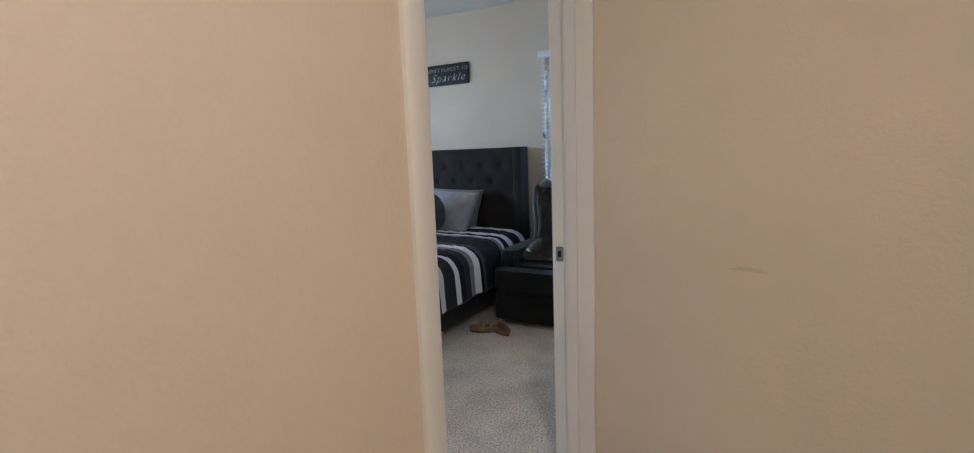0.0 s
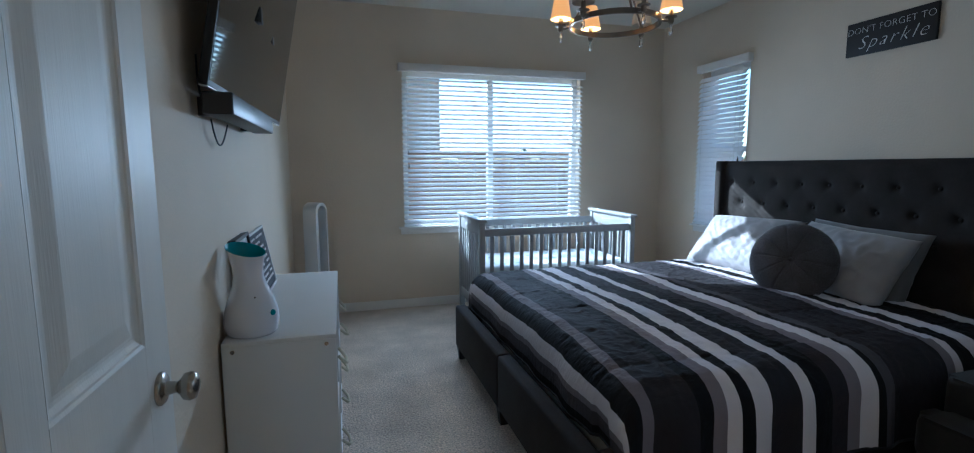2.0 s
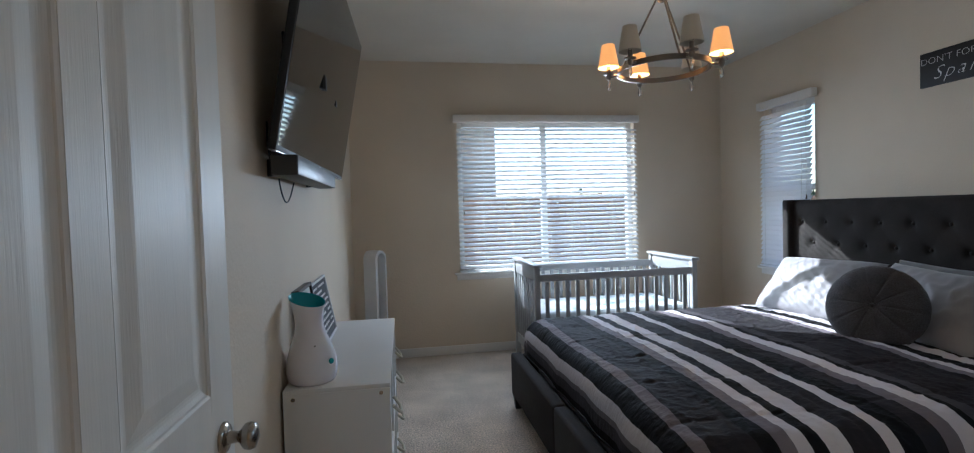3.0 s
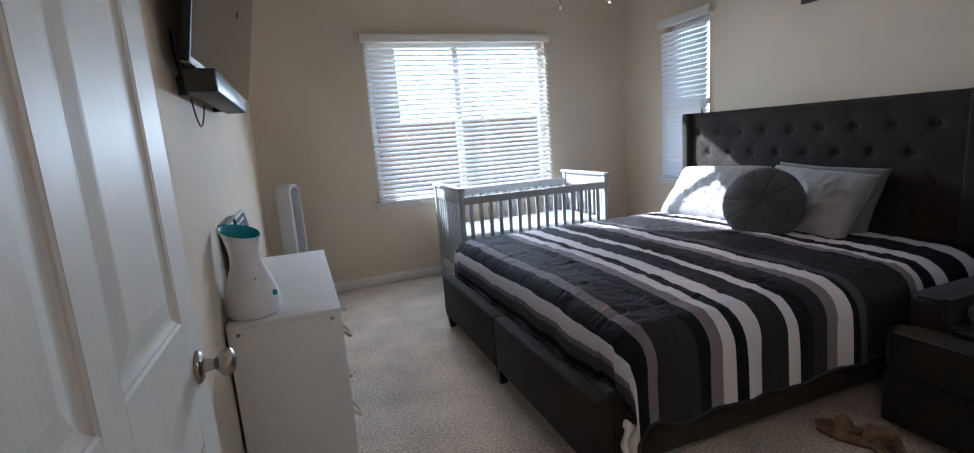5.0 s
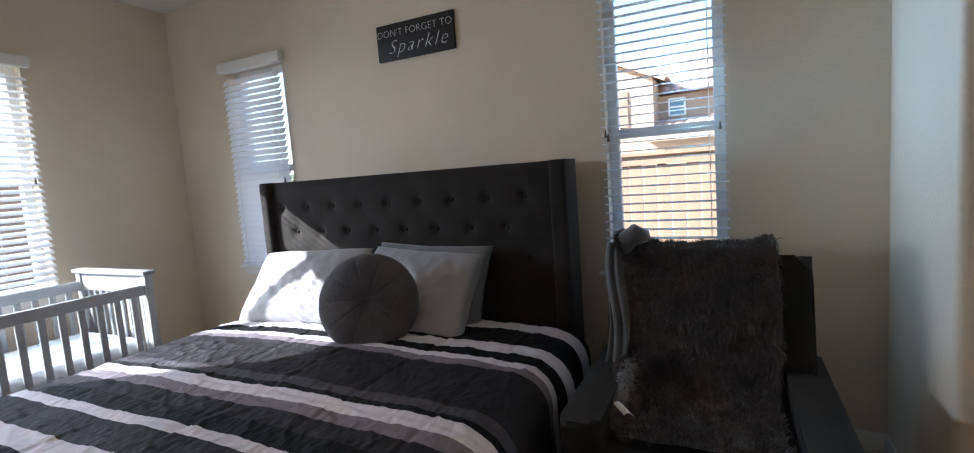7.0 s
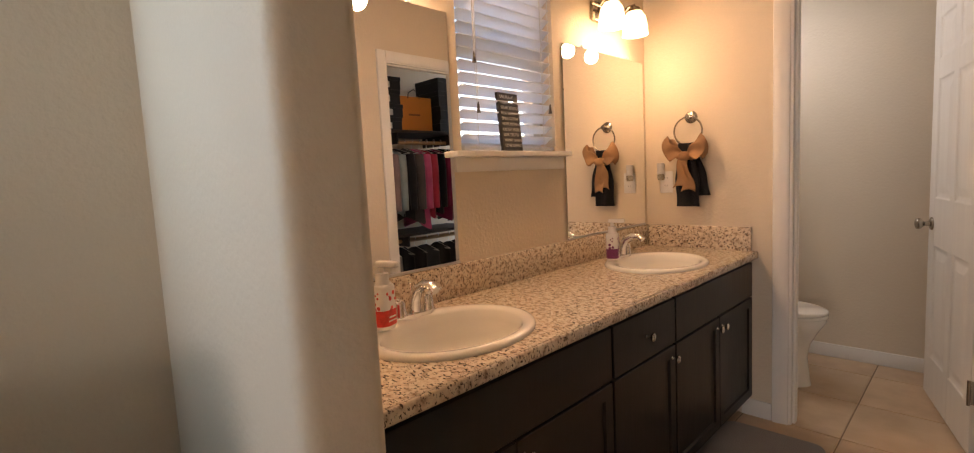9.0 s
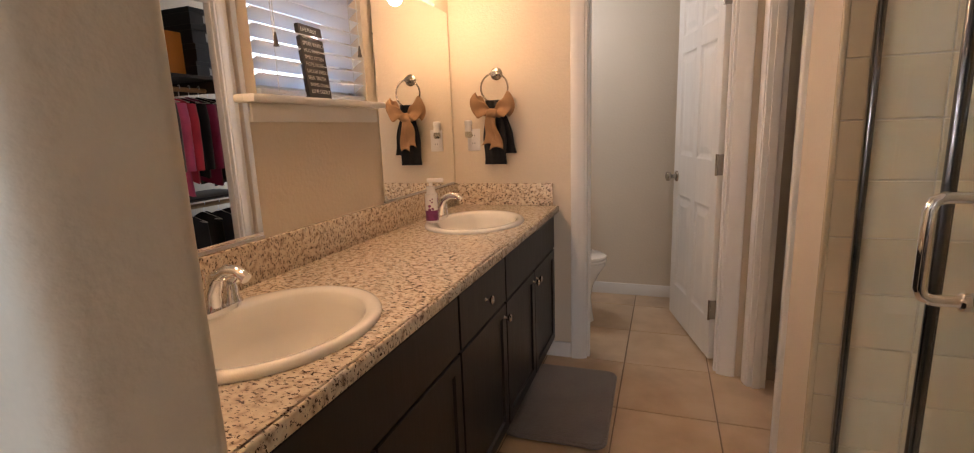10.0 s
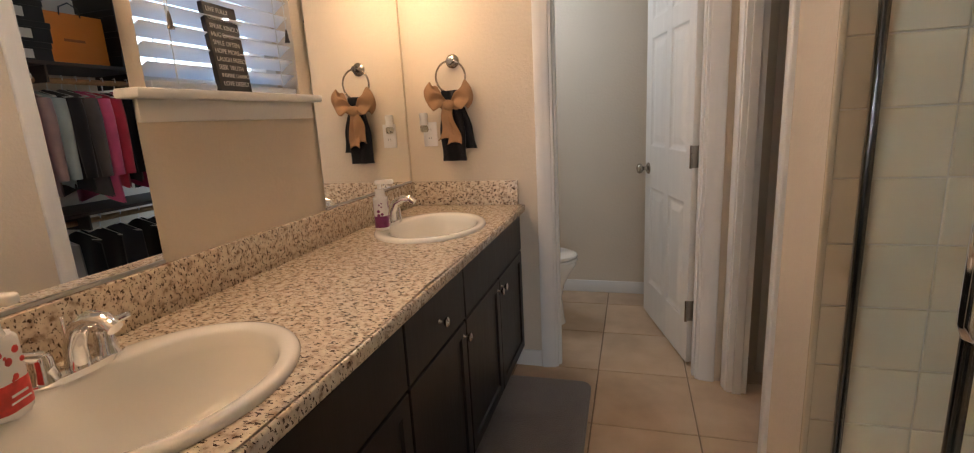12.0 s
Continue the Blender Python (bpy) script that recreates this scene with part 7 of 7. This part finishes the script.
FOLIAGE = material("distant_foliage", (0.05, 0.07, 0.04), 0.9, vary=0.3, scale=1.0)
def far_trees():
    rr = random.Random(11)
    verts, faces = [], []
    for k in range(26):
        cx, cy = -2 + k * 2.4 + rr.uniform(-0.8, 0.8), 70 + rr.uniform(-6, 6)
        h = rr.uniform(1.6, 4.2)
        for q in range(90):
            a, r = rr.uniform(0, 6.28), rr.uniform(0, 1) ** 0.5
            p = Vector((cx + 1.8 * r * math.cos(a), cy + 1.8 * r * math.sin(a), -0.3 + h * rr.uniform(0.25, 1.0) * (1.1 - 0.5 * r)))
            d1 = Vector((rr.gauss(0, 0.3), rr.gauss(0, 0.3), rr.gauss(0, 0.3)))
            d2 = Vector((rr.gauss(0, 0.3), rr.gauss(0, 0.3), rr.gauss(0, 0.3)))
            i = len(verts)
            verts += [tuple(p - d1), tuple(p + d2), tuple(p + d1), tuple(p - d2)]
            faces.append((i, i + 1, i + 2, i + 3))
    me = bpy.data.meshes.new("far_trees")
    me.from_pydata(verts, [], faces)
    me.materials.append(FOLIAGE)
    tagged(new("far_trees", me), "line of dark green trees far behind", "trees", kind="stuff")
far_trees()

# ---- tiles, laid piece by piece ----
GROUT = material("tan_grout", (0.30, 0.22, 0.15), 0.9, vary=0.08, bump=0.2, bump_scale=150)
def tile_material(name, c1, c2, c3, rough, scale):
    m = material(name, c2, rough, vary=0.0, bump=0.06, bump_scale=18)
    t = m.node_tree
    tc = t.nodes.new("ShaderNodeTexCoord")
    oi = t.nodes.new("ShaderNodeObjectInfo")
    ad = t.nodes.new("ShaderNodeVectorMath")
    ad.operation = "MULTIPLY_ADD"
    ad.inputs[1].default_value = (1, 1, 1)
    t.links.new(tc.outputs["Object"], ad.inputs[0])
    mu = t.nodes.new("ShaderNodeMath")
    mu.operation = "MULTIPLY"
    mu.inputs[1].default_value = 40.0
    t.links.new(oi.outputs["Random"], mu.inputs[0])
    t.links.new(mu.outputs[0], ad.inputs[2])
    nz = t.nodes.new("ShaderNodeTexNoise")
    nz.inputs["Scale"].default_value, nz.inputs["Detail"].default_value = scale, 6
    t.links.new(ad.outputs[0], nz.inputs["Vector"])
    r = add_ramp(m, nz.outputs["Fac"], [(0.3, c1), (0.5, c2), (0.68, c3)])
    mr = t.nodes.new("ShaderNodeMapRange")
    mr.inputs["To Min"].default_value, mr.inputs["To Max"].default_value = 0.9, 1.08
    t.links.new(oi.outputs["Random"], mr.inputs[0])
    sc = t.nodes.new("ShaderNodeVectorMath")
    sc.operation = "SCALE"
    t.links.new(r.outputs[0], sc.inputs[0])
    t.links.new(mr.outputs[0], sc.inputs["Scale"])
    t.links.new(sc.outputs[0], t.nodes["Principled BSDF"].inputs["Base Color"])
    return m
FLOOR_TILE = tile_material("tan_floor_tile", (0.50, 0.35, 0.225), (0.60, 0.435, 0.285), (0.66, 0.50, 0.345), 0.32, 5)
WALL_TILE = tile_material("cream_wall_tile", (0.61, 0.49, 0.325), (0.64, 0.52, 0.35), (0.67, 0.55, 0.38), 0.16, 3)

def floor_tiles():
    g = slab("floor_bathroom", -2.52, 0.0, -3.62, Y_HALL, -0.15, ZB - 0.004, GROUT, "tan square floor tiles with darker grout", "floor")
    px, py, gap = 0.411, 0.4465, 0.006
    me = None
    for i in range(-4, 3):
        for j in range(-5, 5):
            x0, y0 = -0.915 + i * px, -1.926 + j * py
            x1, y1 = x0 + px, y0 + py
            cx0, cx1, cy0, cy1 = max(x0, -2.50), min(x1, 0.0), max(y0, -3.5), min(y1, Y_HALL - 0.002)
            if cx1 - cx0 < 0.03 or cy1 - cy0 < 0.03:
                continue
            full = abs(cx1 - cx0 - px) < 1e-4 and abs(cy1 - cy0 - py) < 1e-4
            if full and me is not None:
                ob = new("tile", me)
                ob.parent = g
            else:
                w, d = cx1 - cx0 - gap, cy1 - cy0 - gap
                ob = part("tile", box(-w / 2, w / 2, -d / 2, d / 2, -0.008, 0.0, 0.002, 1), FLOOR_TILE, g)
                if full:
                    me = ob.data
            ob.location = ((cx0 + cx1) / 2, (cy0 + cy1) / 2, ZB)
floor_tiles()

def wall_tiles(name, axis, plane, out, a0, a1, z0, z1, pa, pz, z_first, a_first, label):
    """Square glazed tiles on a wall face."""
    g = thing(name, label=label, category="tile wall", kind="structure")
    p0, p1 = sorted((plane + out * 0.0005, plane + out * 0.006))
    b = box(p0, p1, a0, a1, z0, z1) if axis == "x" else box(a0, a1, p0, p1, z0, z1)
    part("grout_bed", b, material("cream_grout", (0.62, 0.53, 0.41), 0.9), g)
    cache = {}
    a = a_first
    while a > a0:
        a -= pa
    while a < a1:
        z = z_first
        while z > z0:
            z -= pz
        while z < z1:
            u0, u1, w0, w1 = max(a, a0), min(a + pa, a1), max(z, z0), min(z + pz, z1)
            if u1 - u0 > 0.012 and w1 - w0 > 0.012:
                du, dw = u1 - u0 - 0.003, w1 - w0 - 0.003
                key = (round(du, 4), round(dw, 4))
                if key not in cache:
                    bb = box(-0.003, 0.003, -du / 2, du / 2, -dw / 2, dw / 2, 0.0018, 1) if axis == "x" else box(-du / 2, du / 2, -0.003, 0.003, -dw / 2, dw / 2, 0.0018, 1)
                    ob = part("tile", bb, WALL_TILE, g)
                    cache[key] = ob.data
                else:
                    ob = new("tile", cache[key])
                    ob.parent = g
                c = plane + out * 0.007
                ob.location = (c, (u0 + u1) / 2, (w0 + w1) / 2) if axis == "x" else ((u0 + u1) / 2, c, (w0 + w1) / 2)
            z += pz
        a += pa
    return g
wall_tiles("tile_wall_end", "y", -1.335, 1, -2.498, X_CLO - 0.0, 0.08, 2.15, 0.158, 0.148, 1.108, -1.545, "cream glazed square wall tiles in the shower")
wall_tiles("tile_wall_side", "x", -2.50, 1, -1.32, Y_HALL, 0.08, 2.15, 0.158, 0.148, 1.108, -1.3, "cream glazed square wall tiles in the shower")
tagged(part("bullnose_trim", box(X_CLO - 0.012, X_CLO + 0.004, -1.3345, -1.322, ZB + 0.102, 2.15, 0.005, 3), WALL_TILE, smooth=50), "cream bullnose tile edge", "tile trim", kind="structure")
